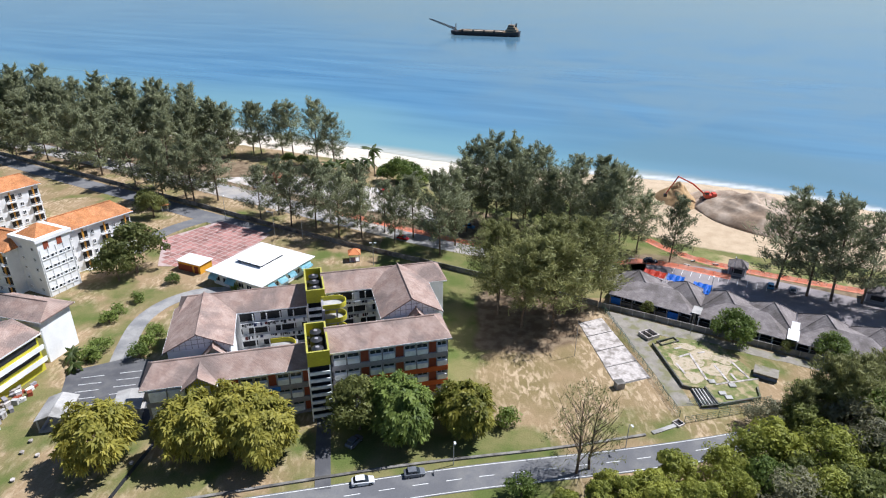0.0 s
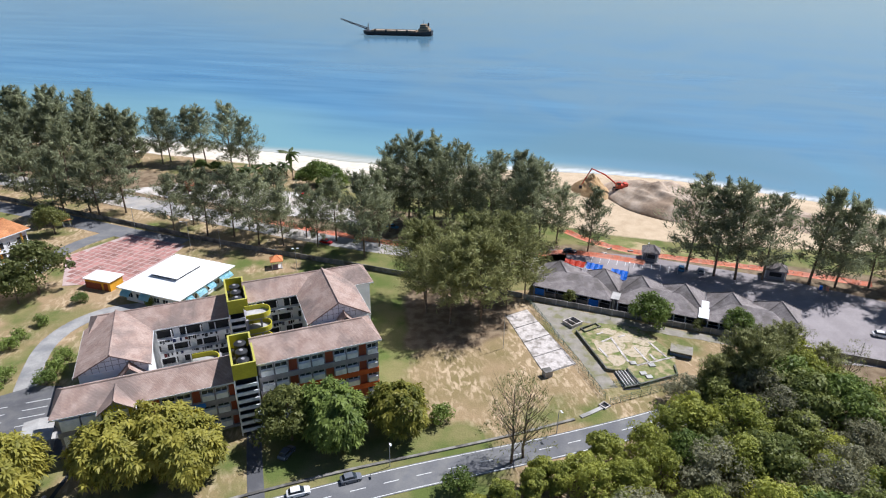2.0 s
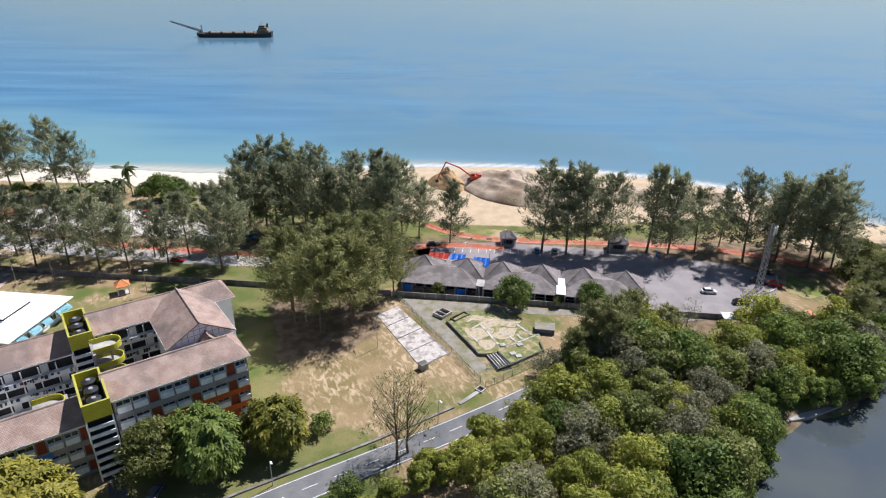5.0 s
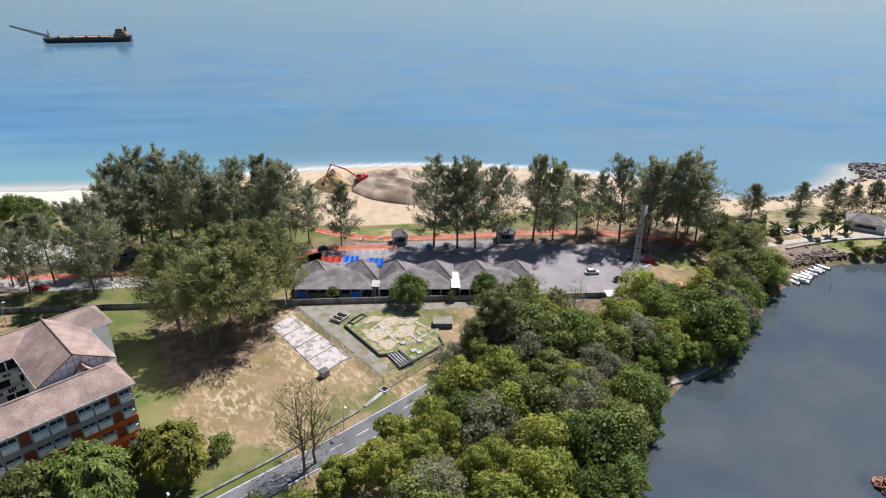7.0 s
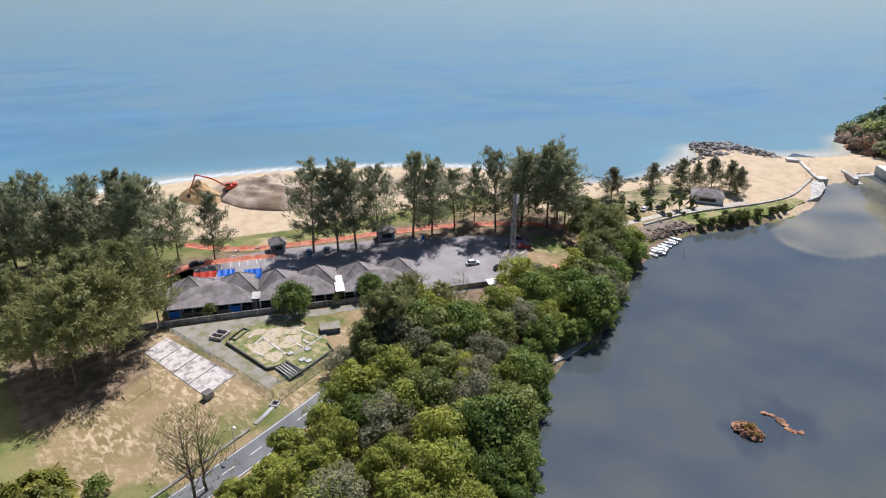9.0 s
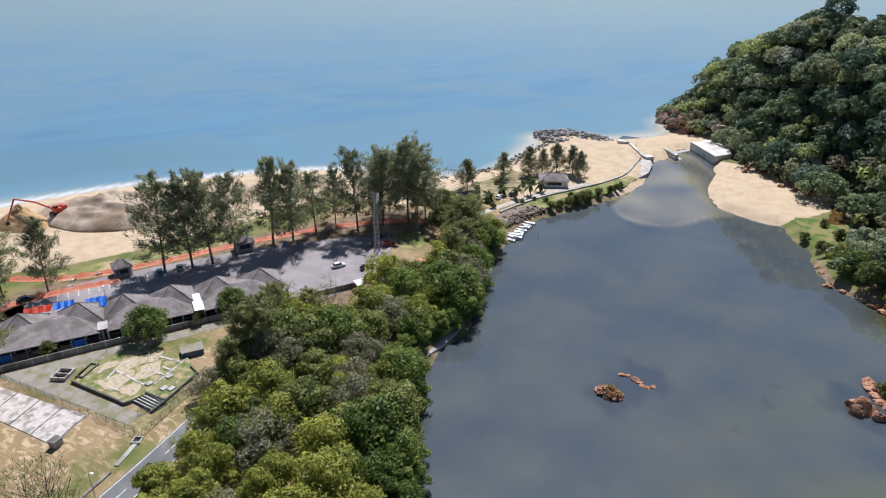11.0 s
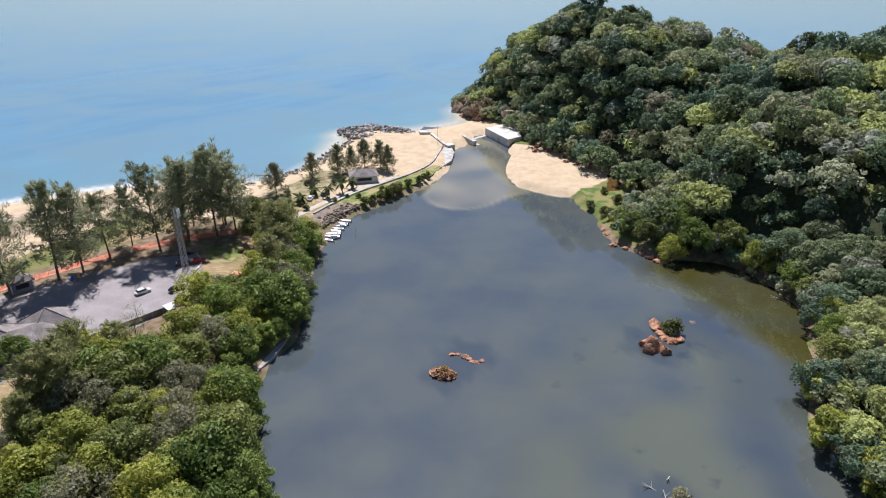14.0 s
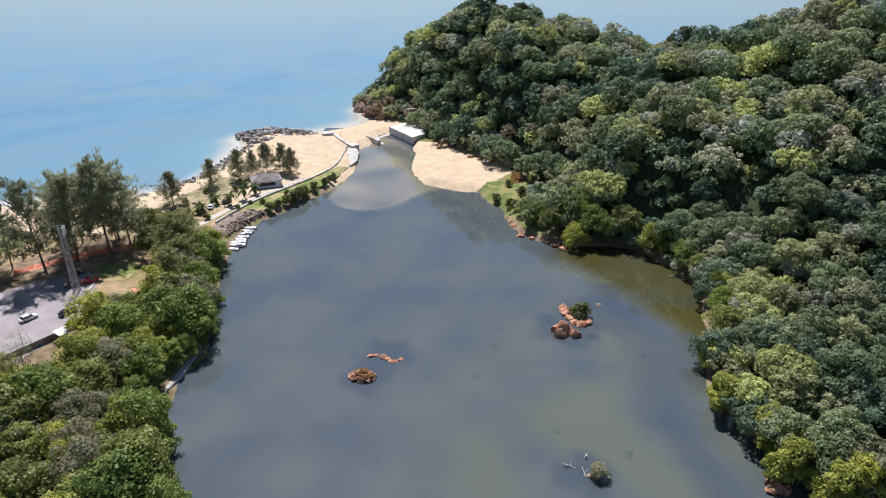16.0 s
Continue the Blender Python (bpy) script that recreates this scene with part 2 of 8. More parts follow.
def water_material(name, deep, shallow, streak, rough, stretch, sand=(0.5, 0.44, 0.32), blotch=None, silt_and_reflection=(0.2, 0.3, 0.35), ior=1.33, teal=(0, 0, 0), ripple=0.25):
    m = bpy.data.materials.new(name)
    m.use_nodes = True
    t = m.node_tree
    b = t.nodes["Principled BSDF"]
    b.inputs["Roughness"].default_value, b.inputs["IOR"].default_value = rough, ior
    geo = t.nodes.new("ShaderNodeNewGeometry")
    mp = t.nodes.new("ShaderNodeMapping")
    mp.vector_type = "TEXTURE"
    mp.inputs["Scale"].default_value = stretch
    mp.inputs["Rotation"].default_value = (0, 0, radians(-22))
    t.links.new(geo.outputs["Position"], mp.inputs[0])

    def nz(s, detail=3.0, src=mp):
        k = t.nodes.new("ShaderNodeTexNoise")
        k.inputs["Scale"].default_value, k.inputs["Detail"].default_value = s, detail
        t.links.new(src.outputs[0], k.inputs["Vector"])
        r = t.nodes.new("ShaderNodeMapRange")
        r.inputs[1].default_value, r.inputs[2].default_value = 0.35, 0.65
        t.links.new(k.outputs["Fac"], r.inputs[0])
        return r.outputs[0]

    def mix(fac, a, c):
        k = t.nodes.new("ShaderNodeMix")
        k.data_type = "RGBA"
        for sock, v in ((k.inputs[0], fac), (k.inputs[6], a), (k.inputs[7], c)):
            if isinstance(v, bpy.types.NodeSocket):
                t.links.new(v, sock)
            else:
                sock.default_value = (*v, 1)
        return k.outputs[2]

    def att(n):
        a = t.nodes.new("ShaderNodeAttribute")
        a.attribute_name = n
        return a.outputs["Fac"]
    fine = t.nodes.new("ShaderNodeMix")
    fine.inputs[0].default_value = 0.26
    t.links.new(nz(0.02, 2.0), fine.inputs[2])
    t.links.new(nz(0.07, 3.0), fine.inputs[3])
    col = mix(fine.outputs[0], deep, streak)
    if blotch:
        col = mix(nz(0.05, 5.0, geo), col, blotch)
        spots = t.nodes.new("ShaderNodeMath")
        spots.operation = "MULTIPLY"
        r = t.nodes.new("ShaderNodeMapRange")
        r.inputs[1].default_value, r.inputs[2].default_value = 0.62, 0.74
        k = t.nodes.new("ShaderNodeTexNoise")
        k.inputs["Scale"].default_value, k.inputs["Detail"].default_value = 0.16, 3.0
        t.links.new(geo.outputs["Position"], k.inputs["Vector"])
        t.links.new(k.outputs["Fac"], r.inputs[0])
        t.links.new(r.outputs[0], spots.inputs[0])
        t.links.new(att("shallow"), spots.inputs[1])
    col = mix(att("shallow"), col, shallow)
    if blotch:
        col = mix(spots.outputs[0], col, tuple(0.55 * v for v in deep))
    cloud = t.nodes.new("ShaderNodeTexNoise")
    cloud.inputs["Scale"].default_value, cloud.inputs["Detail"].default_value, cloud.inputs["Distortion"].default_value = 0.011, 4.0, 1.2
    t.links.new(geo.outputs["Position"], cloud.inputs["Vector"])
    swirl = t.nodes.new("ShaderNodeMapRange")
    swirl.inputs[1].default_value, swirl.inputs[2].default_value, swirl.inputs[3].default_value, swirl.inputs[4].default_value = 0.35, 0.68, 0.55, 1.3
    t.links.new(cloud.outputs["Fac"], swirl.inputs[0])
    murk = t.nodes.new("ShaderNodeMath")
    murk.operation, murk.use_clamp = "MULTIPLY", True
    t.links.new(att("silt_and_reflection"), murk.inputs[0])
    t.links.new(swirl.outputs[0], murk.inputs[1])
    # silt in the water, and reflections painted into its colour
    col = mix(murk.outputs[0], col, silt_and_reflection)
    col = mix(att("teal"), col, teal)
    col = mix(att("clear"), col, sand)
    col = mix(att("foam"), col, (0.85, 0.86, 0.86))
    t.links.new(col, b.inputs["Base Color"])
    k = t.nodes.new("ShaderNodeTexNoise")
    k.inputs["Scale"].default_value, k.inputs["Detail"].default_value = 0.5, 4.0
    t.links.new(geo.outputs["Position"], k.inputs["Vector"])
    bp = t.nodes.new("ShaderNodeBump")
    bp.inputs["Strength"].default_value, bp.inputs["Distance"].default_value = ripple, 0.06
    t.links.new(k.outputs["Fac"], bp.inputs["Height"])
    t.links.new(bp.outputs[0], b.inputs["Normal"])
    return m


# ---- helpers for meshes ----
def part(name, bm, material, parent=None, label=""):
    me = bpy.data.meshes.new(name)
    bm.to_mesh(me)
    bm.free()
    me.materials.append(material)
    ob = new(name, me)
    if parent:
        ob.parent = parent
    if label:
        tagged(ob, label)
    return ob


def thing(name, x, y, z, rz=0.0, label="", category="", group="", kind=""):
    """An Empty at a thing's base."""
    ob = new(name)
    ob.empty_display_size = 0.2
    ob.matrix_basis = pose(x, y, z, 0, 0, rz)
    return tagged(ob, label, category, group, kind)


def box(bm, x0, x1, y0, y1, z0, z1):
    v = [bm.verts.new(p) for p in ((x0, y0, z0), (x1, y0, z0), (x1, y1, z0), (x0, y1, z0), (x0, y0, z1), (x1, y0, z1), (x1, y1, z1), (x0, y1, z1))]
    for f in ((0, 3, 2, 1), (4, 5, 6, 7), (0, 1, 5, 4), (1, 2, 6, 5), (2, 3, 7, 6), (3, 0, 4, 7)):
        bm.faces.new([v[i] for i in f])
    return bm


def boxes(*dims):
    bm = bmesh.new()
    for d in dims:
        box(bm, *d)
    return bm


def tube(bm, a, b, r0, r1, n=8):
    a, b = Vector(a), Vector(b)
    d = (b - a).normalized()
    s = d.cross(Vector((0, 0, 1)) if abs(d.z) < 0.95 else Vector((1, 0, 0))).normalized()
    q = d.cross(s)
    ring = []
    for p, r in ((a, r0), (b, r1)):
        ring.append([bm.verts.new(p + r * (math.cos(k * math.tau / n) * s + math.sin(k * math.tau / n) * q)) for k in range(n)])
    for k in range(n):
        bm.faces.new((ring[0][k], ring[0][(k + 1) % n], ring[1][(k + 1) % n], ring[1][k]))
    bm.faces.new(ring[0][::-1])
    bm.faces.new(ring[1])
    return bm


def gable(bm, x0, x1, y0, y1, z, h, hip0=0.0, hip1=0.0, thick=0.25):
    """A pitched roof with its ridge along x; hip0, hip1: how far the ridge stops short of either end."""
    ym = (y0 + y1) / 2
    top, low = [], []
    for dz, lst in ((0.0, top), (-thick, low)):
        for p in ((x0, y0, z), (x1, y0, z), (x1, y1, z), (x0, y1, z), (x0 + hip0, ym, z + h), (x1 - hip1, ym, z + h)):
            lst.append(bm.verts.new((p[0], p[1], p[2] + dz)))
    for f in ((0, 1, 5, 4), (2, 3, 4, 5)) + (((3, 0, 4),) if hip0 else ()) + (((1, 2, 5),) if hip1 else ()):
        bm.faces.new([top[i] for i in f])
        bm.faces.new([low[i] for i in reversed(f)])
    rim = [(0, 1), (2, 3)] + ([(3, 0)] if hip0 else [(3, 4), (4, 0)]) + ([(1, 2)] if hip1 else [(1, 5), (5, 2)])
    for i, j in rim:
        bm.faces.new((top[j], top[i], low[i], low[j]))
    return bm


def sheet(name, pts, z, material, label="", category="", thick=0.5, kind="structure", wobble=0.0):
    """A flat piece of ground with an outline, as a slab that reaches below the ground."""
    bm = bmesh.new()
    out = []
    for i, p in enumerate(pts):
        q = pts[(i + 1) % len(pts)]
        n = max(1, int(math.hypot(q[0] - p[0], q[1] - p[1]) / 1.5)) if wobble else 1
        for k in range(n):
            x, y = p[0] + (q[0] - p[0]) * k / n, p[1] + (q[1] - p[1]) * k / n
            if wobble:
                w = noise.noise_vector((x * 0.3, y * 0.3, 1.7)) * wobble
                x, y = x + w.x, y + w.y
            out.append((x, y))
    top = [bm.verts.new((x, y, z)) for x, y in out]
    low = [bm.verts.new((x, y, z - thick)) for x, y in out]
    bm.faces.new(top)
    for i in range(len(out)):
        j = (i + 1) % len(out)
        bm.faces.new((top[i], low[i], low[j], top[j]))
    bmesh.ops.recalc_face_normals(bm, faces=bm.faces)
    return tagged(part(name, bm, material), label, category, "", kind)


def ribbon(line, width, z, thick=0.4):
    """A strip along a smoothed line of points."""
    pts = smooth_line(line, 3)
    bm = bmesh.new()
    rows = []
    for i, p in enumerate(pts):
        d = (pts[min(i + 1, len(pts) - 1)] - pts[max(i - 1, 0)]).normalized()
        s = Vector((-d.y, d.x)) * width / 2
        rows.append([bm.verts.new((p.x + k * s.x, p.y + k * s.y, z + dz)) for k, dz in ((1, 0), (-1, 0), (-1, -thick), (1, -thick))])
    for a, b in zip(rows, rows[1:]):
        for i in range(4):
            j = (i + 1) % 4
            bm.faces.new((a[i], a[j], b[j], b[i]))
    bm.faces.new(rows[0])
    bm.faces.new(rows[-1][::-1])
    bmesh.ops.recalc_face_normals(bm, faces=bm.faces)
    return bm


def smooth_line(line, times=2):
    pts = [Vector(p) for p in line]
    for _ in range(times):
        nxt = [pts[0]]
        for a, b in zip(pts, pts[1:]):
            nxt += [a * 0.75 + b * 0.25, a * 0.25 + b * 0.75]
        pts = nxt + [pts[-1]]
    return pts


def raw_mesh(name, verts, faces, material, tint=None):
    """A mesh from arrays: verts (n, 3), faces (m, 4)."""
    me = bpy.data.meshes.new(name)
    me.vertices.add(len(verts))
    me.vertices.foreach_set("co", np.asarray(verts, dtype=np.float32).ravel())
    k = faces.shape[1]
    me.loops.add(faces.size)
    me.loops.foreach_set("vertex_index", faces.ravel().astype(np.int32))
    me.polygons.add(len(faces))
    me.polygons.foreach_set("loop_start", np.arange(0, faces.size, k, dtype=np.int32))
    me.update(calc_edges=True)
    me.materials.append(material)
    if tint is not None:
        for key, val in tint.items():
            a = me.attributes.new(key, "FLOAT", "POINT")
            a.data.foreach_set("value", np.asarray(val, dtype=np.float32))
    return me

# ---- the lie of the land: sea, spit, lagoon and hill ----
COAST = [(-1600, 1020), (-600, 560), (-300, 408), (-150, 352), (-48, 311), (4, 281), (97, 262), (145, 242), (195, 202), (216, 168), (224, 138), (250, 125), (300, 124),
         (318, 136), (334, 122), (330, 102), (352, 78), (371, 72), (403, 90), (436, 72), (470, 20), (520, -90), (560, -300), (1500, -1500), (-1600, -1500)]
LAGOON = [(60, 42), (83, 57), (101, 68), (125, 66), (148, 77), (177, 83), (196, 85), (208, 79.4), (222, 73), (237, 66.5), (252, 62.5), (266, 61.5), (280, 63), (296, 70), (312, 62), (340, 62), (322, 46), (308, 38), (254, 34),
          (242, 11), (245, 4), (229, 0), (224, -7), (212, -6.5), (198, -12.5), (190, -26), (195, -46), (176, -60), (155, -62), (116, -49), (97, -56), (70, -72), (30, -60), (25, 0)]


def away(px, py, poly, soft=1):
    """Signed distance to a polygon's edge, positive inside it."""
    pts = [tuple(p) for p in smooth_line(list(poly) + [poly[0]], soft)]
    best = np.full(px.shape, 1e9)
    inside = np.zeros(px.shape, bool)
    for (ax, ay), (bx, by) in zip(pts, pts[1:]):
        dx, dy = bx - ax, by - ay
        if dx == 0 and dy == 0:
            continue
        k = np.clip(((px - ax) * dx + (py - ay) * dy) / (dx * dx + dy * dy), 0, 1)
        best = np.minimum(best, np.hypot(px - ax - k * dx, py - ay - k * dy))
        if dy != 0:
            inside ^= ((ay > py) != (by > py)) & (px < (bx - ax) * (py - ay) / dy + ax)
    return np.where(inside, best, -best)


def step(v, lo, hi):
    k = np.clip((v - lo) / (hi - lo), 0, 1)
    return k * k * (3 - 2 * k)


HILL_FOOT = [(86, -66), (97, -60), (116, -54), (137, -62), (155, -66), (176, -64), (198, -48), (196, -24), (222, -14), (240, -28), (283, -6), (304, 16), (326, 29), (352, 45), (362, 54),
             (376, 66), (405, 84), (432, 66), (462, 14), (510, -95), (550, -300), (560, -700), (60, -700), (30, -130)]
def fuzz(px, py, s, amp):
    a = np.sin(px * s * 1.3 + 2.1 * np.sin(py * s * 0.7)) + np.sin(py * s * 1.7 + 1.3 + 1.7 * np.sin(px * s * 0.9))
    return a * amp / 2


# the hill's crest: x, y, height
RIDGE = [(380, 62, 18), (373, 45, 33), (371, 26, 48), (365, 8, 54), (352, -18, 52), (347, -36, 49), (341, -50, 46), (334, -62, 40), (330, -68, 37), (324, -78, 37), (315, -92, 40), (306, -104, 40), (297, -110, 39), (286, -118, 50),
         (274, -124, 58), (270, -132, 63), (270, -146, 69), (262, -170, 74), (250, -230, 74)]


def hill_height(px, py):
    """Height over the plain: even flanks that fall from the crest to the foot."""
    d = away(px, py, HILL_FOOT)
    h = np.zeros(px.shape)
    for (ax, ay, az), (bx, by, bz) in zip(RIDGE, RIDGE[1:]):
        dx, dy = bx - ax, by - ay
        k = np.clip(((px - ax) * dx + (py - ay) * dy) / (dx * dx + dy * dy), 0, 1)
        far = np.hypot(px - ax - k * dx, py - ay - k * dy)
        h = np.maximum(h, (az + k * (bz - az)) * (1 - far / 150).clip(0, 1) ** 1.15)
    return (h + fuzz(px, py, 0.07, 3.0) * step(d, 10, 40)) * step(d, -2, 30) + 1.5 * step(d, 0, 6)


def land_height(px, py):
    ds, dl = away(px, py, COAST), away(px, py, LAGOON)
    sea = np.where(ds > 0, 2.0 * step(ds, 0, 16), -4 * step(-ds, 0, 40) - 0.02 * -ds.clip(None, 0))
    lag = np.where(dl > 0, -2.5 * step(dl, 0, 12), 2.0 * step(-dl, 0, 3.5))
    return np.minimum(np.minimum(sea, lag), 2.0)


def spread(lo, hi, stp, far):
    mid = np.arange(lo, hi, stp)
    out = stp * 1.25 ** np.arange(1, 60)
    a, b = lo - np.cumsum(out), hi + np.cumsum(out)
    return np.concatenate([a[a > -far][::-1], mid, b[b < far]])


def grid_mesh(name, xs, ys, fn, material):
    gx, gy = np.meshgrid(xs, ys)
    z, masks = fn(gx, gy)
    n, m = len(ys), len(xs)
    idx = np.arange(n * m).reshape(n, m)
    faces = np.stack([idx[:-1, :-1], idx[:-1, 1:], idx[1:, 1:], idx[1:, :-1]], -1).reshape(-1, 4)
    me = raw_mesh(name, np.stack([gx, gy, z], -1).reshape(-1, 3), faces, material, {k: v.ravel() for k, v in masks.items()})
    me.shade_smooth()
    return new(name, me)


def ground_fn(px, py):
    h = land_height(px, py)
    ds, dl, dh = away(px, py, COAST), away(px, py, LAGOON), away(px, py, HILL_FOOT)
    hill = hill_height(px, py)
    z = np.where((h < 1.9) & (dh < 3), h + hill * 0.2, h + hill)
    z = z + fuzz(px, py, 0.35, 0.025) * step(ds, 5, 20)
    spit = away(px, py, [(205, 150), (345, 150), (380, 40), (240, 60), (236, 84), (205, 100)])
    bar = away(px, py, [(316, 44), (250, 40), (238, 8), (252, -3), (270, -12), (292, -8), (312, 22)])
    beach = step(48 - ds + fuzz(px, py, 0.05, 8), 0, 12) * step(px, -60, 60) * step(240 - px, 0, 15)
    beach = np.maximum(beach, step(30 - ds, 0, 8))
    works = away(px, py, [(58, 260), (56, 205), (85, 182), (130, 170), (165, 160), (190, 170), (200, 200), (140, 245), (100, 262)])
    sand = np.maximum.reduce([beach * (dh < 0), step(spit, -3, 3), step(bar, -2, 3), step(works, -6, 6)])
    field = away(px, py, [(-2, 92), (40, 97), (47, 100), (40, 142), (20, 152), (8, 130)])
    dry = np.maximum.reduce([0.75 * step(field, -8, 10), 0.58 * step(-dl, 2, 10) * (py > 60) * (py < 150) * (px > 20), 0.5 * (px < -20) * (py < 180), 0.6 * (px < -20) * (py > 180)])
    soil = np.maximum.reduce([step(2.6 - np.abs(dl + 0.8), 0, 2) * (sand < 0.4) * (1 - step(px, 212, 222) * (py < 25)), 0.9 * step(dh, -6, 0) * (sand < 0.4),
                              0.62 * step(away(px, py, [(-240, 300), (-60, 212), (10, 172), (50, 160), (60, 190), (20, 215), (-60, 262), (-230, 355)]), -4, 6),
                              0.7 * step(away(px, py, [(6, 122), (30, 120), (44, 140), (30, 160), (8, 160)]), -4, 5), 0.62 * step(away(px, py, [(50, 160), (58, 185), (100, 172), (125, 160), (170, 140), (192, 122), (178, 104), (150, 110), (120, 140), (80, 158)]), -3, 4), 0.8 * step(away(px, py, [(40, 75), (110, 75), (140, 100), (105, 110), (70, 95), (45, 82)]), -3, 3)])
    # leaf: where the forest floor takes its painted shade
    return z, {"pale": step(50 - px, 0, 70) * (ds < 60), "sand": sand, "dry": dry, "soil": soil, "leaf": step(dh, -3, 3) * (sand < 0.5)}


GROUND = ground_material()
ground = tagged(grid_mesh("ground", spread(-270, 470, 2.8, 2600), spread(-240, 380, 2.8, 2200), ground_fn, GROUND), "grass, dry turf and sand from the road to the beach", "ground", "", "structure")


def sea_fn(px, py):
    ds = -away(px, py, COAST)
    w = fuzz(px, py, 0.04, 6)
    shallow = step(95 + 90 * step(60 - px, 0, 200) + 2 * w - ds, 0, 85 + 60 * step(60 - px, 0, 200)) * (0.6 + 0.4 * step(px, 260, 60))
    clear = 0.75 * step(14 + w - ds, 0, 16)
    foam = 0.6 * step(3.6 - np.abs(ds - 3.0 - 0.2 * w), 0, 3.4)
    # sea paled towards the east: outlet silt, with hazy sky glare painted in
    return np.zeros(px.shape), {"silt_and_reflection": 0.88 * step(px + 0.35 * py, 40, 330), "shallow": shallow * (1 - 0.4 * step(px, 40, 160) * (1 - step(px, 165, 240))) * (1 + 0.5 * step(px, 165, 260)), "clear": clear, "teal": 0.65 * step(ds, 12, 40) * step(150 + 3 * w - ds, 0, 90) * step(px, 30, 110) * step(235 - px, 0, 80), "foam": foam * (0.4 + 0.6 * (px > 40)) * (1 - 0.75 * step(px, 200, 235))}


SEA = water_material("sea_water", (0.045, 0.162, 0.297), (0.165, 0.315, 0.345), (0.1, 0.25, 0.385), 0.14, (3.2, 0.55, 1), silt_and_reflection=(0.14, 0.235, 0.288), teal=(0.11, 0.205, 0.245))
sea = tagged(grid_mesh("sea", spread(-300, 520, 3.2, 4800), spread(70, 420, 3.2, 4800), sea_fn, SEA), "calm blue sea turning turquoise towards the shore", "sea", "", "structure")


SHOAL = [(345, 75), (296, 74), (262, 66), (231, 66), (218.5, 58), (215.5, 46), (223, 35), (238, 28.5), (246, 18), (256, 34), (310, 38)]


def lake_fn(px, py):
    dl = away(px, py, LAGOON)
    mouth = step(away(px, py, SHOAL), -1, 3)
    # olive-brown cove: shallow bed, with the hill's dark reflection painted in
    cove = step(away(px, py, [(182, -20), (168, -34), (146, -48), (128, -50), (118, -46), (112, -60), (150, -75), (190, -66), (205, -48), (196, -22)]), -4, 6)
    bed = 0.75 * step(away(px, py, [(60, 8), (110, 8), (135, -6), (172, -34), (160, -55), (120, -46), (60, -60)]), -14, 16) * (0.6 + fuzz(px, py, 0.12, 0.8)).clip(0, 1)
    rim = step(2.2 - np.abs(away(px, py, SHOAL) - 1.6), 0, 2.2)
    lane = 9 - np.abs(away(px, py, [(158, -36), (138, -40), (118, -40), (98, -42), (60, -48), (60, -85), (160, -85)]) + fuzz(px, py, 0.1, 2))
    weed = 0.4 * step(lane, 0, 8) * step(165 - px, 0, 14)
    for x, y, r in ((113, 26, 7), (123, 23, 8), (139, -22, 10), (147, -31, 12), (88, -20, 7)):
        weed = np.maximum(weed, 0.5 * step(r + fuzz(px, py, 0.5, 2.0) - np.hypot(px - x, py - y), 0, 3.5))
    return np.full(px.shape, 0.05), {"shallow": bed, "silt_and_reflection": 0.85 * cove, "teal": weed, "clear": 0.3 * mouth * (1 + fuzz(px, py, 0.13, 0.7)).clip(0.45, 1.7) + 0.16 * rim * (px < 262), "foam": np.zeros(px.shape)}


LAKE = water_material("lagoon_water", (0.055, 0.068, 0.08), (0.1, 0.108, 0.075), (0.066, 0.08, 0.09), 0.04, (1, 1, 1), (0.4, 0.34, 0.22), (0.085, 0.095, 0.09), silt_and_reflection=(0.05, 0.046, 0.012), ior=1.75, teal=(0.028, 0.04, 0.062), ripple=0.08)
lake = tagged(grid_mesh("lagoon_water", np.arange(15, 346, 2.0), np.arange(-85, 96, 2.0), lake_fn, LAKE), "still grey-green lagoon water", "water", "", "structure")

def offset_line(line, off, times=3):
    pts = smooth_line(line, times)
    out = []
    for i, p in enumerate(pts):
        d = (pts[min(i + 1, len(pts) - 1)] - pts[max(i - 1, 0)]).normalized()
        out.append(Vector((p.x - d.y * off, p.y + d.x * off)))
    return out


def along(line, gap, times=3):
    """Points and headings every gap metres along a smoothed line."""
    pts = smooth_line(line, times)
    out, left = [], 0.0
    for a, b in zip(pts, pts[1:]):
        L = (b - a).length
        while left <= L and L > 0:
            p = a.lerp(b, left / L)
            out.append((p.x, p.y, math.degrees(math.atan2(b.y - a.y, b.x - a.x))))
            left += gap
        left -= L
    return out


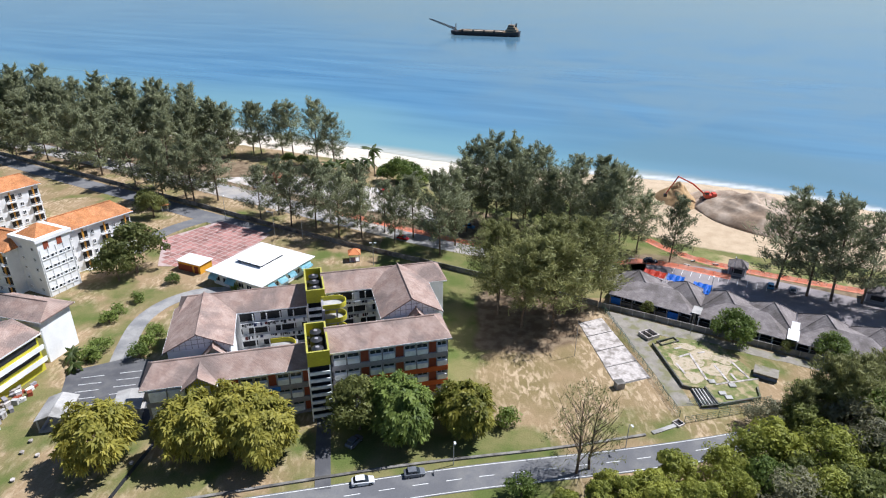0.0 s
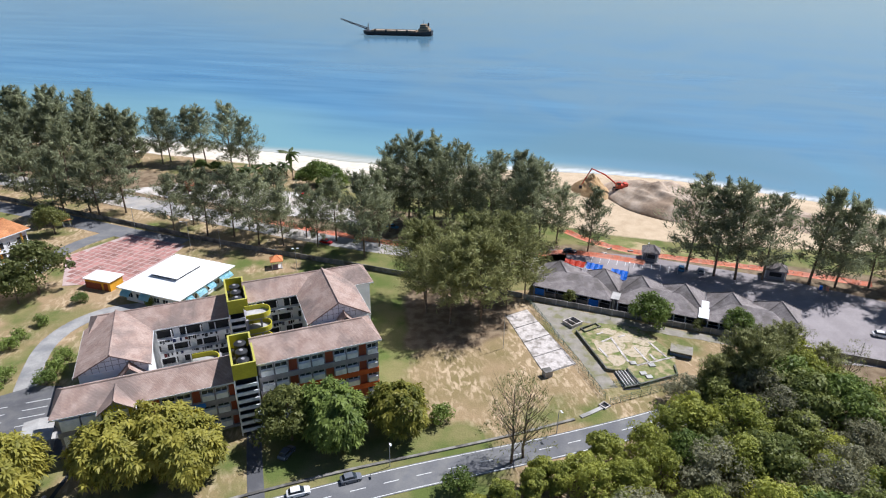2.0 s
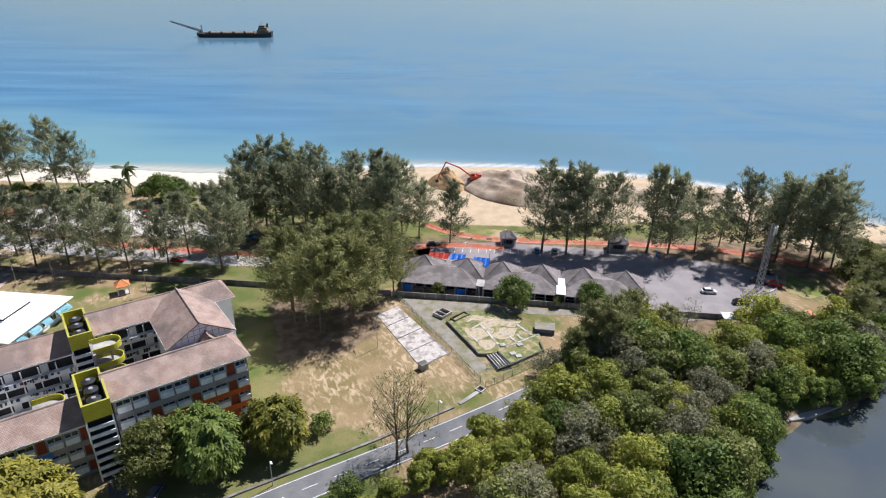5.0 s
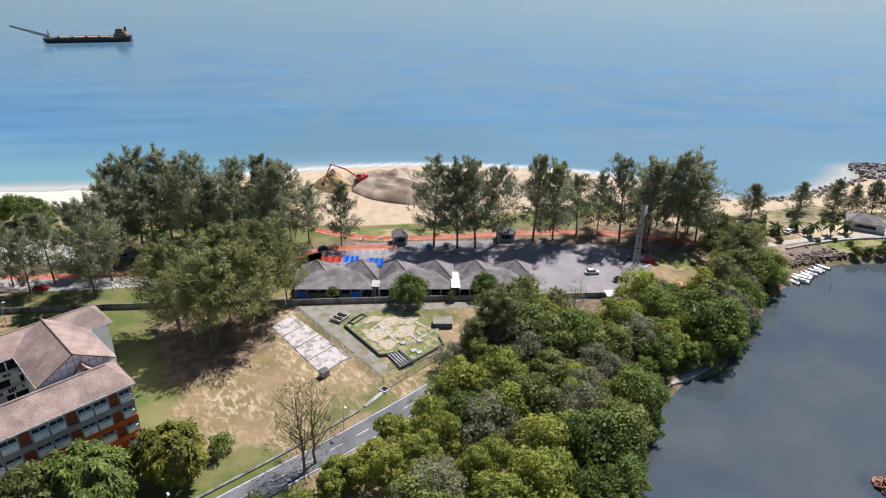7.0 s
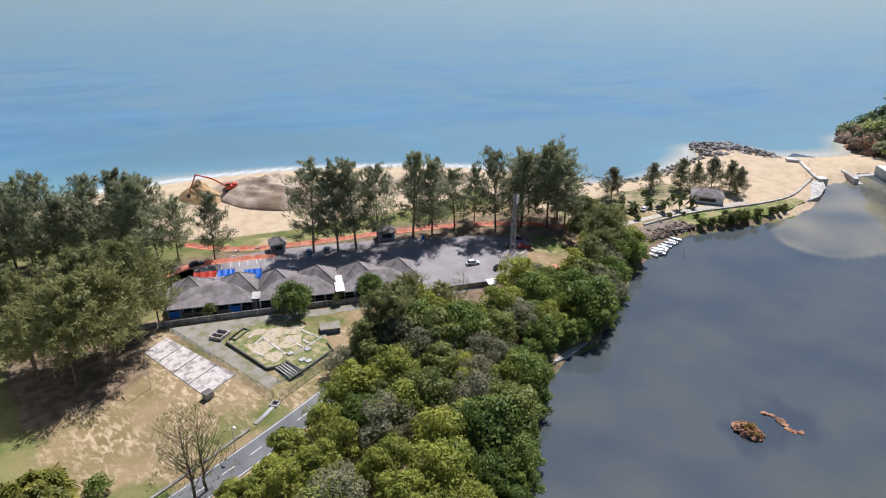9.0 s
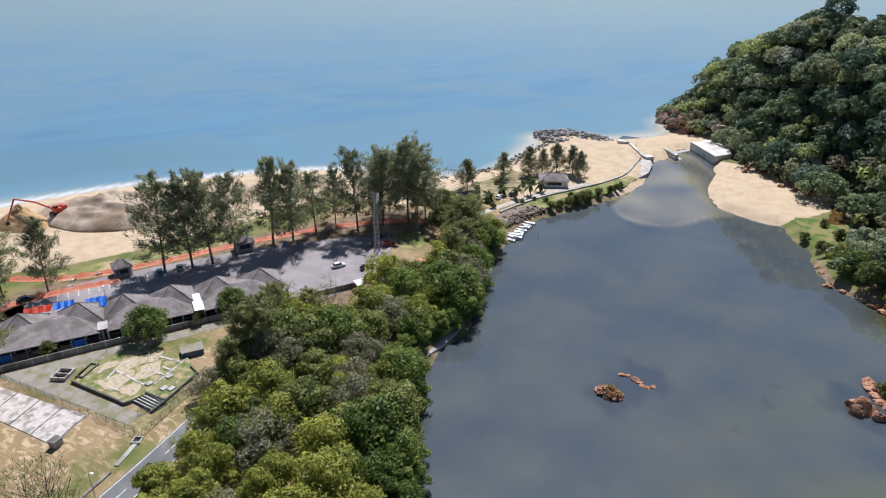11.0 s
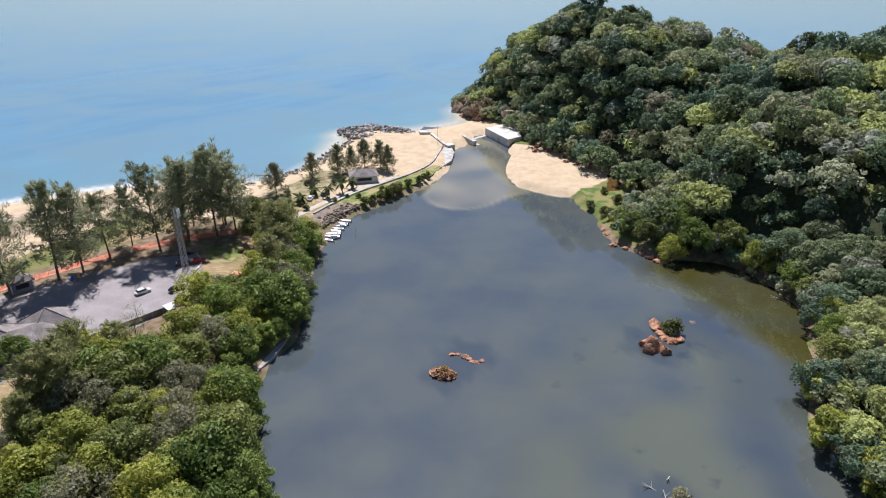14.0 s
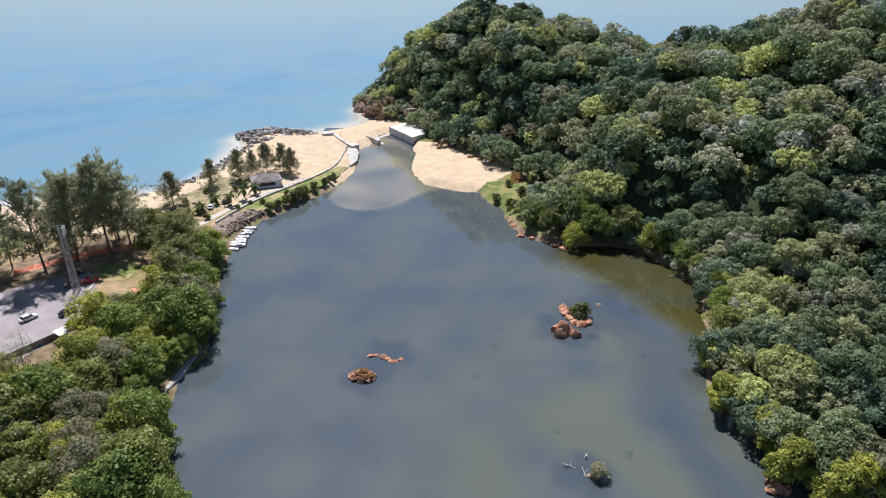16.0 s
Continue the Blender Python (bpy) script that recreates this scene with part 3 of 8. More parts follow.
# ---- trees ----
def leaves(rng, centres, radii, counts, size, aspect=0.8, up=0.4, fill=0.72, loose=0.4, way=None):
    """Small three-cornered leaf sprays round clump centres, facing outwards. Returns verts and the clump of each vert."""
    own = np.repeat(np.arange(len(centres)), counts)
    n = len(own)
    c, r = np.asarray(centres)[own], np.asarray(radii, float)[own]
    d = rng.normal(size=(n, 3))
    d[:, 2] += up
    d /= np.linalg.norm(d, axis=1, keepdims=True)
    p = c + d * (r * (fill + (1 - fill) * rng.random(n) ** 0.5))[:, None] * np.array([1, 1, 0.82])
    nor = d + rng.normal(size=(n, 3)) * loose
    nor /= np.linalg.norm(nor, axis=1, keepdims=True)
    a = rng.normal(size=(n, 3))
    if way is not None:
        a = np.asarray(way)[own] + a * 0.42
    a = a - nor * (a * nor).sum(1, keepdims=True)
    a /= np.linalg.norm(a, axis=1, keepdims=True)
    b = np.cross(nor, a)
    s = size * (0.6 + 0.8 * rng.random(n))[:, None]
    a, b = a * s, b * s * aspect
    tri = np.stack([p - a * 0.45 + b * 0.5, p - a * 0.45 - b * 0.5, p + a * 0.75], 1)
    return tri.reshape(-1, 3), np.repeat(own, 3)


def tris(n):
    return np.arange(n * 3).reshape(n, 3)


def rosettes(rng, height, R):
    """A broad crown set with rosettes of long drooping leaves."""
    n, m = 640, 13
    el = np.arcsin(np.clip(rng.random(n) * 1.3 - 0.33, -0.35, 0.99))
    az = rng.random(n) * math.tau
    lobe = 1 + 0.13 * np.sin(az * 3 + 1.0) + 0.1 * np.sin(az * 5 + 2 * el) + 0.09 * rng.normal(size=n)
    d = np.stack([np.cos(el) * np.cos(az), np.cos(el) * np.sin(az), np.sin(el)], 1)
    k = (0.66 + 0.24 * rng.random(n) ** 0.6) * lobe
    heart = np.array([0, 0, height * 0.43]) + d * np.array([R * 0.9, R * 0.9, height * 0.46]) * k[:, None]
    axis = d + np.array([0, 0, 0.35]) + rng.normal(size=(n, 3)) * 0.2
    axis /= np.linalg.norm(axis, axis=1, keepdims=True)
    side = np.cross(axis, rng.normal(size=(n, 3)))
    side /= np.linalg.norm(side, axis=1, keepdims=True)
    turn = np.cross(axis, side)
    L = (0.75 + 0.5 * rng.random(n)) * R / 5.6
    verts = []
    for i in range(m):
        w = i * 2.4 + 0.4 * rng.random(n)
        wide = 0.35 + 0.85 * (i + 0.5) / m
        out = axis * (1.0 - 0.75 * wide) + (side * np.cos(w)[:, None] + turn * np.sin(w)[:, None]) * wide
        out /= np.linalg.norm(out, axis=1, keepdims=True)
        flat = np.cross(out, axis)
        flat /= np.linalg.norm(flat, axis=1, keepdims=True) + 1e-6
        l = (L * (0.7 + 0.5 * rng.random(n)))[:, None]
        mid = heart + out * l * 0.55
        tip = heart + out * l - np.array([0, 0, 0.38]) * l
        verts.append(np.stack([heart, mid + flat * l * 0.16, tip, mid - flat * l * 0.16], 1))
    v = np.stack(verts, 1).reshape(-1, 3)
    return v, np.repeat(np.arange(n), m * 4)


def quads(n):
    return np.arange(n * 4).reshape(n, 4)


def branches(bm, rng, height, base_r, lean, n, reach, start, rise):
    """A tapered, slightly bent trunk and its limbs."""
    pts = [Vector((0, 0, -0.3))]
    k = 6
    for i in range(1, k + 1):
        pts.append(Vector((lean[0] * (i / k) ** 1.5 + rng.normal() * 0.12, lean[1] * (i / k) ** 1.5 + rng.normal() * 0.12, height * i / k)))
    for i in range(k):
        tube(bm, pts[i], pts[i + 1], base_r * (1 - 0.85 * i / k), base_r * (1 - 0.85 * (i + 1) / k), 7)
    for i in range(n):
        f = start + (0.95 - start) * (i + rng.random()) / n
        j = min(int(f * k), k - 1)
        o = pts[j].lerp(pts[j + 1], f * k - j)
        w = rng.random() * math.tau
        q = reach(f) * (0.6 + 0.4 * rng.random())
        tip = o + Vector((math.cos(w) * q, math.sin(w) * q, q * rise))
        mid = o.lerp(tip, 0.5) + Vector((0, 0, -0.08 * q))
        r = base_r * 0.34 * (1 - 0.6 * f)
        tube(bm, o, mid, r, r * 0.65, 5)
        tube(bm, mid, tip, r * 0.65, r * 0.15, 5)


def tree(name, label, group, material, seed, height, width, kind):
    """One tree at the origin: trunk with limbs, and a crown of many small sprays."""
    rng = np.random.default_rng(seed)
    ob = thing(name, 0, 0, 0, 0, label, "tree", group)
    bm = bmesh.new()
    R = width / 2
    if kind in ("casuarina", "full", "belt", "cone"):
        lean = rng.normal(size=2) * 1.0
        foot = {"full": 0.3, "cone": 0.06, "belt": 0.14, "casuarina": 0.2}[kind]
        n, per, size = {"cone": (40, 10, 0.8), "casuarina": (48, 12, 1.0 * min(1.0, (height / 25) ** 0.7)), "full": (74, 15, 0.85 * min(1.0, (height / 25) ** 0.5)), "belt": (34, 9, 1.6)}[kind]
        base = 0.010 * height + 0.08
        top = Vector((lean[0], lean[1], height * 0.97))
        tube(bm, (0, 0, -0.3), top * 0.5, base, base * 0.6, 7)
        tube(bm, top * 0.5, top, base * 0.6, 0.05, 6)
        centres, radii, way = [], [], []
        for q in range(n):
            f = foot + (0.98 - foot) * ((q + rng.random()) / n) ** 1.05
            o = top * f
            w = q * 2.4 + rng.normal() * 0.5
            g = (f - foot) / (1 - foot)
            L = R * (0.75 + 0.5 * min(1.0, g / 0.22)) * (1 - 0.84 * g ** 1.15) * (0.65 + 0.5 * rng.random())
            if kind == "cone":
                L = R * (1.02 - 0.95 * g) * (0.75 + 0.4 * rng.random())
            rise = 0.3 + 0.85 * g + 0.2 * rng.normal() if kind != "full" else 0.3 + 0.6 * g
            tip = o + Vector((math.cos(w) * L, math.sin(w) * L, L * rise))
            if kind != "cone" and (kind != "belt" or q % 2):
                tube(bm, o, tip, base * 0.3 * (1.1 - f), 0.02, 3)
            m = 6
            for k in range(m):
                a = 0.3 + 0.75 * (k + rng.random()) / m
                c = o.lerp(tip, a) + Vector(rng.normal(size=3)) * (0.22 * L ** 0.5)
                centres.append(tuple(c))
                way.append(tuple((tip - o).normalized() + Vector((0, 0, 0.25))))
                radii.append((0.5 + 0.19 * L) * (1.15 - 0.45 * a))
        v, cl = leaves(rng, centres, radii, np.full(len(centres), int(per * 1.12)), size * 1.35, 0.2, 0.35, 0.15, 0.33, way)
    elif kind == "bare":
        branches(bm, rng, height * 0.85, 0.3, rng.normal(size=2) * 0.8, 34, lambda f: R * (1.0 - 0.45 * f), 0.15, 1.5)
        n = 150
        f = 0.2 + 0.8 * rng.random(n)
        w = rng.random(n) * math.tau
        rad = R * np.sqrt(rng.random(n)) * (1.1 - 0.6 * f)
        c = np.stack([np.cos(w) * rad, np.sin(w) * rad, f * height], 1)
        v, cl = leaves(rng, c, np.full(n, 0.9), np.full(n, 9), 0.55, 0.2, 0.2, 0.2, 0.5, np.tile((0, 0, 0.7), (n, 1)))
    else:
        low = {"round": 0.25, "layer": 0.12, "dense": 0.16, "shrub": 0.1}[kind]
        branches(bm, rng, height * 0.7, 0.018 * height + 0.08, rng.normal(size=2) * 0.3, 12, lambda f: R * 0.75, low, 0.5)
        n = {"round": 60, "layer": 56, "dense": 120, "shrub": 20}[kind]
        d = rng.normal(size=(n, 3))
        d /= np.linalg.norm(d, axis=1, keepdims=True)
        d[:, 2] = np.abs(d[:, 2]) * 1.15 - 0.35
        k = 0.45 + 0.55 * rng.random(n)
        h2 = height * (1 - low) / 1.45
        c = np.stack([d[:, 0] * R * 0.86 * k, d[:, 1] * R * 0.86 * k, height * low + h2 * 0.4 + d[:, 2] * h2 * 0.9 * (0.6 + 0.4 * k)], 1)
        c[:, :2] *= (1 + 0.18 * np.sin(np.arctan2(c[:, 1], c[:, 0]) * 3 + rng.random() * 6))[:, None]
        if kind == "dense":
            v, cl = rosettes(rng, height, R)
        else:
            per = 64 if kind == "shrub" else 92
            v, cl = leaves(rng, c, R * (0.42 if kind == "shrub" else 0.25) * (0.65 + 0.7 * rng.random(n)), np.full(n, per), 0.075 * width ** 0.5 + 0.19, 0.85 if kind == "round" else 0.6, 0.45, 0.6, 0.42)
    part("trunk", bm, BARK, ob)
    shade = rng.random(cl.max() + 1) * (0.55 if kind == "dense" else 0.35)
    crown = new("crown", raw_mesh("crown", v, quads(len(v) // 4) if kind == "dense" else tris(len(v) // 3), material, {"tint": shade[cl]}))
    crown.parent = ob
    return ob


def plant(models, spots, rng, size):
    """Copies of the models at (x, y, height); the models themselves take the first spots."""
    for i, (x, y, h) in enumerate(spots):
        k = h / size
        m = models[i % len(models)]
        at = pose(x, y, max(0.1, float(ground_z(x, y))), 0, 0, rng.random() * 360)
        sc = Matrix.Diagonal((k * (0.9 + 0.2 * rng.random()), k * (0.9 + 0.2 * rng.random()), k, 1))
        if i < len(models):
            m.matrix_basis = at @ sc
        else:
            copy_thing(m, at).scale = sc.to_scale()


def ground_z(x, y):
    return ground_fn(np.array([[float(x)]]), np.array([[float(y)]]))[0][0, 0]


def seed_line(a, b, n, rng, spread_m, lo, hi):
    return [(a[0] + (b[0] - a[0]) * (i + 0.5) / n + rng.normal() * spread_m, a[1] + (b[1] - a[1]) * (i + 0.5) / n + rng.normal() * spread_m, lo + (hi - lo) * rng.random()) for i in range(n)]


rng = np.random.default_rng(11)
cas = [tree("casuarina_tree", "tall feathery grey-green casuarina by the beach", "shore casuarinas", LEAF_CAS, 20 + i, 27, 15 + 2 * (i % 3), "casuarina") for i in range(6)]
spots = [(53, 177, 30), (70, 172, 22), (96, 157, 28), (102, 152, 28), (107, 149, 29), (115, 148, 26), (127, 144, 29), (133, 141, 27), (143, 140, 21), (153, 140, 20), (151, 128, 28),
         (160, 124, 27), (167, 118, 30), (173, 131, 23), (15, 204, 31), (24, 202, 31), (35, 202, 28), (44, 196, 27), (51, 192, 28), (58, 186, 26), (28, 192, 25), (8, 196, 26), (41, 184, 24),
         (-65, 204, 20), (-53, 199, 23), (-44, 197, 24), (-35, 190, 23), (-27, 188, 20), (-16, 186, 19), (-1, 177, 27), (4, 184, 26), (-58, 274, 29), (-49, 268, 24),
         (-126, 240, 26), (-108, 224, 26), (-95, 221, 27), (-87, 224, 25), (-161, 262, 29), (-147, 254, 28), (-91, 287, 25), (-77, 287, 25), (-111, 291, 27), (-100, 280, 25)]
spots += seed_line((-125, 300), (-330, 395), 24, rng, 5, 27, 33) + seed_line((-115, 282), (-320, 375), 22, rng, 5, 25, 31) + seed_line((-125, 268), (-320, 358), 18, rng, 5, 23, 29)
spots += seed_line((-172, 266), (-300, 332), 9, rng, 4, 22, 28) + seed_line((-70, 286), (-135, 302), 6, rng, 4, 22, 27) + [(-60, 210, 21), (-40, 203, 20), (-30, 200, 22), (-10, 190, 22), (-20, 194, 18), (-116, 236, 22), (-100, 226, 22),
          (163, 126, 26), (177, 122, 20), (172, 114, 24), (18, 196, 26), (36, 192, 24), (48, 182, 22), (62, 180, 20), (29, 208, 26), (10, 208, 27)]
plant(cas, [q for q in spots if q[0] > -100], rng, 27)
cas_far = [tree("casuarina_tree", "tall feathery grey-green casuarina in the shore belt", "shore casuarinas", LEAF_CAS, 30 + i, 27, 16 + i, "belt") for i in range(4)]
plant(cas_far, [(x, y, h * 0.92) for x, y, h in spots if x <= -100], rng, 27)
big = tree("casuarina_tree", "broad full casuarina standing alone beside the dry field", "field casuarinas", LEAF_OLIVE, 41, 25, 21, "full")
big2 = tree("casuarina_tree", "broad full casuarina standing alone beside the dry field", "field casuarinas", LEAF_OLIVE, 42, 25, 20, "full")
plant([big, big2], [(28, 133, 25), (20, 134, 24), (36, 141, 26), (14.5, 140, 19), (27, 144, 26), (43, 147, 16), (15, 147, 23)], rng, 25)
young = [tree("young_casuarina", "young dark casuarina on the sand spit", "spit casuarinas", LEAF_GREY, 50 + i, 12, 11.5, "cone") for i in range(2)]
plant(young, [(210.5, 119, 12.5), (232.5, 113.5, 11.5), (242, 106, 13), (246.5, 102, 11), (254.5, 98, 12.5), (256, 91, 12.5), (251.5, 86.5, 11.5)], rng, 12)

yel = [tree("flame_tree", "dense yellow-green tree in front of the hostel", "front garden trees", LEAF_YEL, 60 + i, 13, 12.6, "dense") for i in range(2)]
plant(yel, [(-61.5, 85.5, 14.5), (-45.2, 88.5, 14), (-37.5, 91, 14.5), (-32.5, 88, 13)], rng, 13)
grn = [tree("garden_tree", "deep green leafy tree in front of the hostel", "front garden trees", LEAF_DARK, 64 + i, 13, 12.5, "dense") for i in range(2)]
plant(grn, [(-7, 93, 13.5), (-10, 96, 13)], rng, 13)
yel2 = copy_thing(yel[0], Matrix())
plant([yel2], [(4.5, 95, 12.5)], rng, 13)
rnd = [tree("shade_tree", "round dark green shade tree on the lawn", "shade trees", LEAF_SHADE, 67 + i, 13, 13, "round") for i in range(2)]
plant(rnd, [(-16, 95.5, 14), (-90, 162, 18), (-93, 157, 13), (-104, 206, 11), (-110, 214, 9), (82, 124, 4), (54, 141, 4.5), (165, 103, 12), (178.5, 111, 12.5), (175, 99, 9.5), (186, 112, 8), (-112, 196, 6), (-118, 200, 6)], rng, 13)
wide = tree("casuarina_tree", "broad spreading casuarina at the car park's end", "shore casuarinas", LEAF_CAS, 27, 27, 21, "casuarina")
plant([wide], [(177, 121, 26.5)], rng, 27)
bush = [tree("garden_bush", "round clipped garden bush on the lawn", "lawn bushes", LEAF_DARK, 70 + i, 4, 4.4, "shrub") for i in range(2)]
plant(bush, [(13, 97, 5), (-77, 156, 3.6), (-82, 145, 3.4), (-84, 138, 3.8), (-84.5, 134, 4), (-80, 121, 4.5), (-80.5, 117.5, 4.5), (-70, 128, 4), (-69.5, 122.5, 4.6), (-70, 119, 4.4), (-58, 152, 3), (14, 79, 5)], rng, 4)

wood = [tree("lagoon_tree", lab, "lagoon wood", mat, 80 + i, 11, w, k) for i, (lab, mat, w, k) in enumerate((
    ("leafy green tree in the wood beside the lagoon", LEAF_WOOD, 12.5, "round"), ("bright lime-green tree in the lagoon wood", LEAF_LIME, 11.5, "layer"), ("dark green spreading tree at the lagoon's edge", LEAF_DARK, 13.5, "round"),
    ("grey-green tree in the lagoon wood", LEAF_GREY, 12.5, "layer"), ("leafy lime-green tree in the lagoon wood", LEAF_LIME, 12.5, "layer"), ("lime-green tree in the lagoon wood", LEAF_LIME, 10.5, "round")))]
WOOD = [(36, 74), (46, 83), (57, 90), (66, 97), (80, 104), (90, 100), (97, 94), (104, 88), (112, 92), (119, 95), (128, 97), (136, 90), (146, 88), (160, 92), (173, 83.5), (148, 78), (136, 75), (124, 67.5), (112, 69), (101, 69.5), (84, 57.5), (67, 45.5), (52, 44), (36, 58)]
spots = []
for gx in np.arange(34, 182, 7.1):
    for gy in np.arange(44, 112, 7.1):
        x, y = gx + rng.normal() * 1.4, gy + rng.normal() * 1.4
        at = np.array([[x]]), np.array([[y]])
        if away(*at, WOOD, 0)[0, 0] > -2.0 and away(*at, LAGOON)[0, 0] < -2.6 and math.hypot(x - 105, y - 68) > 5.0:
            spots.append((x, y, 7.2 + 6.8 * rng.random()))
rng.shuffle(spots)
spots = [tuple(q) for q in spots]
plant(wood, [q for q in spots if q[0] + 0.4 * q[1] < 112], rng, 11)
plant([copy_thing(wood[i], Matrix()) for i in (2, 0, 1, 3, 2, 4)], [q for q in spots if q[0] + 0.4 * q[1] >= 112], rng, 11)
plant([copy_thing(wood[2], Matrix())], [(71, 128, 9.5), (91, 121, 7.5), (-19, 247, 12.5), (-13, 250, 9), (-24, 250, 8), (-58, 266, 5), (-51, 264, 4.5), (-44, 263, 4), (-37, 262, 4.5), (-27, 258, 4.5), (-8, 246, 6), (-1, 240, 5), (-64, 270, 6), (-71, 273, 6)], rng, 11)
fea = tree("feathery_tree", "feathery green tree leaning over the lagoon bank", "bank trees", LEAF_OLIVE, 98, 15, 13, "full")
plant([fea], [(160, 91.5, 16), (167.5, 95, 14), (153, 88.5, 12)], rng, 15)
lime = tree("roadside_shrub", "bright lime-green shrub below the road", "roadside shrubs", LEAF_LIME, 91, 6, 6, "layer")
plant([lime], [(16, 73.5, 5), (21, 75.5, 5.5), (26.5, 77, 6), (31, 77.5, 6.5), (36, 79, 7), (41, 82, 8), (29, 80.5, 5), (108.9, -51.6, 10.5), (90.2, -57.0, 10.5), (99.0, -55.9, 10.5), (124.4, -53.5, 8.4), (84.7, -62.4, 10.5), (85.1, -66.3, 10.2), (94, -62, 7), (88, -67, 7), (124, -55, 6)], rng, 6)
shore = tree("shore_bush", "dark green bush overhanging the lagoon's edge", "shore bushes", LEAF_DARK, 97, 6, 7.5, "layer")
plant([shore], [(x + rng.normal() * 0.6, y + 1.6 + rng.normal() * 0.5, 3.6 + 2.6 * rng.random()) for x, y, h in along([(60, 43), (83, 57.5), (96, 66), (101, 71.5), (108, 73.5), (113, 72)], 3.4, 1) + along([(113, 68.5), (125, 66.5), (137, 71.5), (148, 77.5), (170, 83)], 3.6, 1)], rng, 6)
tall = tree("feathery_tree", "tall olive feathery tree behind the foundations", "tall roadside trees", LEAF_OLIVE, 92, 15, 11, "casuarina")
plant([tall], [(70, 98.5, 11), (77, 101, 15), (83, 102, 15), (90, 101, 14), (96, 97, 12), (144, 84.7, 14), (80, 97, 16)], rng, 15)
plant([copy_thing(q, Matrix()) for q in (wood[0], wood[2], wood[4])], [(137, -60, 9), (146, -63, 9), (155, -65, 10), (166, -63, 10), (176, -62, 10), (188, -54, 11), (197, -46, 12), (196, -36, 12), (191, -29, 10), (199, -22, 10), (206, -17, 9), (213, -14, 8), (127, -54, 8), (204, -30, 12)], rng, 11)
bare = tree("bare_tree", "half-bare grey tree beside the road", "", LEAF_OLIVE, 95, 19, 14, "bare")
plant([bare], [(24.5, 84.5, 19), (27, 85.5, 17), (93, 102, 13), (100, 96, 13), (86, 103, 13)], rng, 19)


def forest(name, label, spots, leaf, cover, rng, material):
    """A wood as one mesh: domed crowns of lumpy leaf clumps over a slope, each crown of its own kind of green."""
    cs, rs, ti, ki = [], [], [], []
    for x, y, z, r in spots:
        n = int(13 + 2.4 * r)
        h = 1 - (np.arange(n) + rng.random(n)) / n * 1.2
        w = np.arange(n) * 2.4 + rng.normal(size=n) * 0.35
        q = np.sqrt(1 - np.clip(h, -1, 1) ** 2)
        lob = 1 + 0.28 * np.sin(w * rng.integers(1, 4) + rng.random() * 6)
        d = np.stack([lob * q * np.cos(w), lob * q * np.sin(w), h * (0.55 + 0.5 * rng.random())], 1) * (0.58 + 0.32 * rng.random(n))[:, None]
        cs.append(np.array([x, y, z]) + d * r)
        rs += list(r * (0.16 + 0.2 * rng.random(n)))
        ti += list(0.62 * rng.random() ** 1.3 + 0.22 * rng.random(n))
        ki += [np.clip(rng.choice((0.0, 0.1, 0.2, 0.33, 0.42, 0.5, 0.65, 0.68, 0.83, 1.0), p=(0.15, 0.2, 0.23, 0.15, 0.08, 0.06, 0.06, 0.03, 0.02, 0.02)) + 0.03 * rng.normal(), 0, 1)] * n
    counts = np.maximum(8, (cover * (np.array(rs) / leaf) ** 2)).astype(int)
    v, cl = leaves(rng, np.concatenate(cs), rs, counts, leaf, 0.85, 0.55, 0.8, 0.38)
    return tagged(new(name, raw_mesh(name, v, tris(len(v) // 3), material, {"tint": np.array(ti)[cl], "kin": np.array(ki)[cl]})), label, "forest", "", "stuff")


def slope_spots(x0, x1, y0, y1, gap, rng, keep, lift=5.0, r0=0.5, r1=0.5):
    gx, gy = np.meshgrid(np.arange(x0, x1, gap), np.arange(y0, y1, gap))
    gx, gy = gx + rng.normal(size=gx.shape) * gap * 0.3, gy + rng.normal(size=gx.shape) * gap * 0.3
    d = away(gx, gy, HILL_FOOT)
    z = ground_fn(gx, gy)[0]
    ok = (d > -3.5) & (away(gx, gy, LAGOON) < 0.5) & keep(gx, gy)
    r = gap * (r0 + r1 * rng.random(gx.shape) ** 1.6)
    tall = 0.8 + lift * rng.random(gx.shape) ** 1.5 * step(d, 0, 14)
    return [(a, b, c + t + q * 0.5, q) for a, b, c, t, q in zip(gx[ok], gy[ok], z[ok], tall[ok], r[ok])]


near = lambda x, y: (np.hypot(x, y) < 205) & (x > 55) & (y > -0.85 * x - 8)
far = lambda x, y: (np.hypot(x, y) >= 205) & (y > -0.66 * x) & (y > -205) & (x < 425)
forest("hillside_trees", "dense green rainforest trees on the lower hill by the lagoon", slope_spots(50, 240, -150, -8, 7.4, rng, near) + slope_spots(50, 240, -150, -8, 4.6, rng, near, 2.5, 0.4, 0.35), 0.52, 11, rng, LEAF_HILL)
brush = lambda x, y: (np.hypot(x - 336, y - 47) > 12) & (np.hypot(x, y) >= 205) & (y > -0.66 * x) & (y > -205) & (x < 425)
crag = lambda x, y: far(x, y) & (x > 290) & (y > -30)
forest("hilltop_trees", "dense dark rainforest covering the headland hill", slope_spots(110, 475, -300, 95, 8.8, rng, far) + slope_spots(290, 440, -20, 95, 7.8, rng, crag) + slope_spots(296, 420, -5, 80, 4.4, rng, brush, 2.0, 0.5, 0.3) + slope_spots(110, 475, -300, 95, 6.4, rng, brush, 3.0, 0.4, 0.3), 0.95, 8, rng, LEAF_HILL)

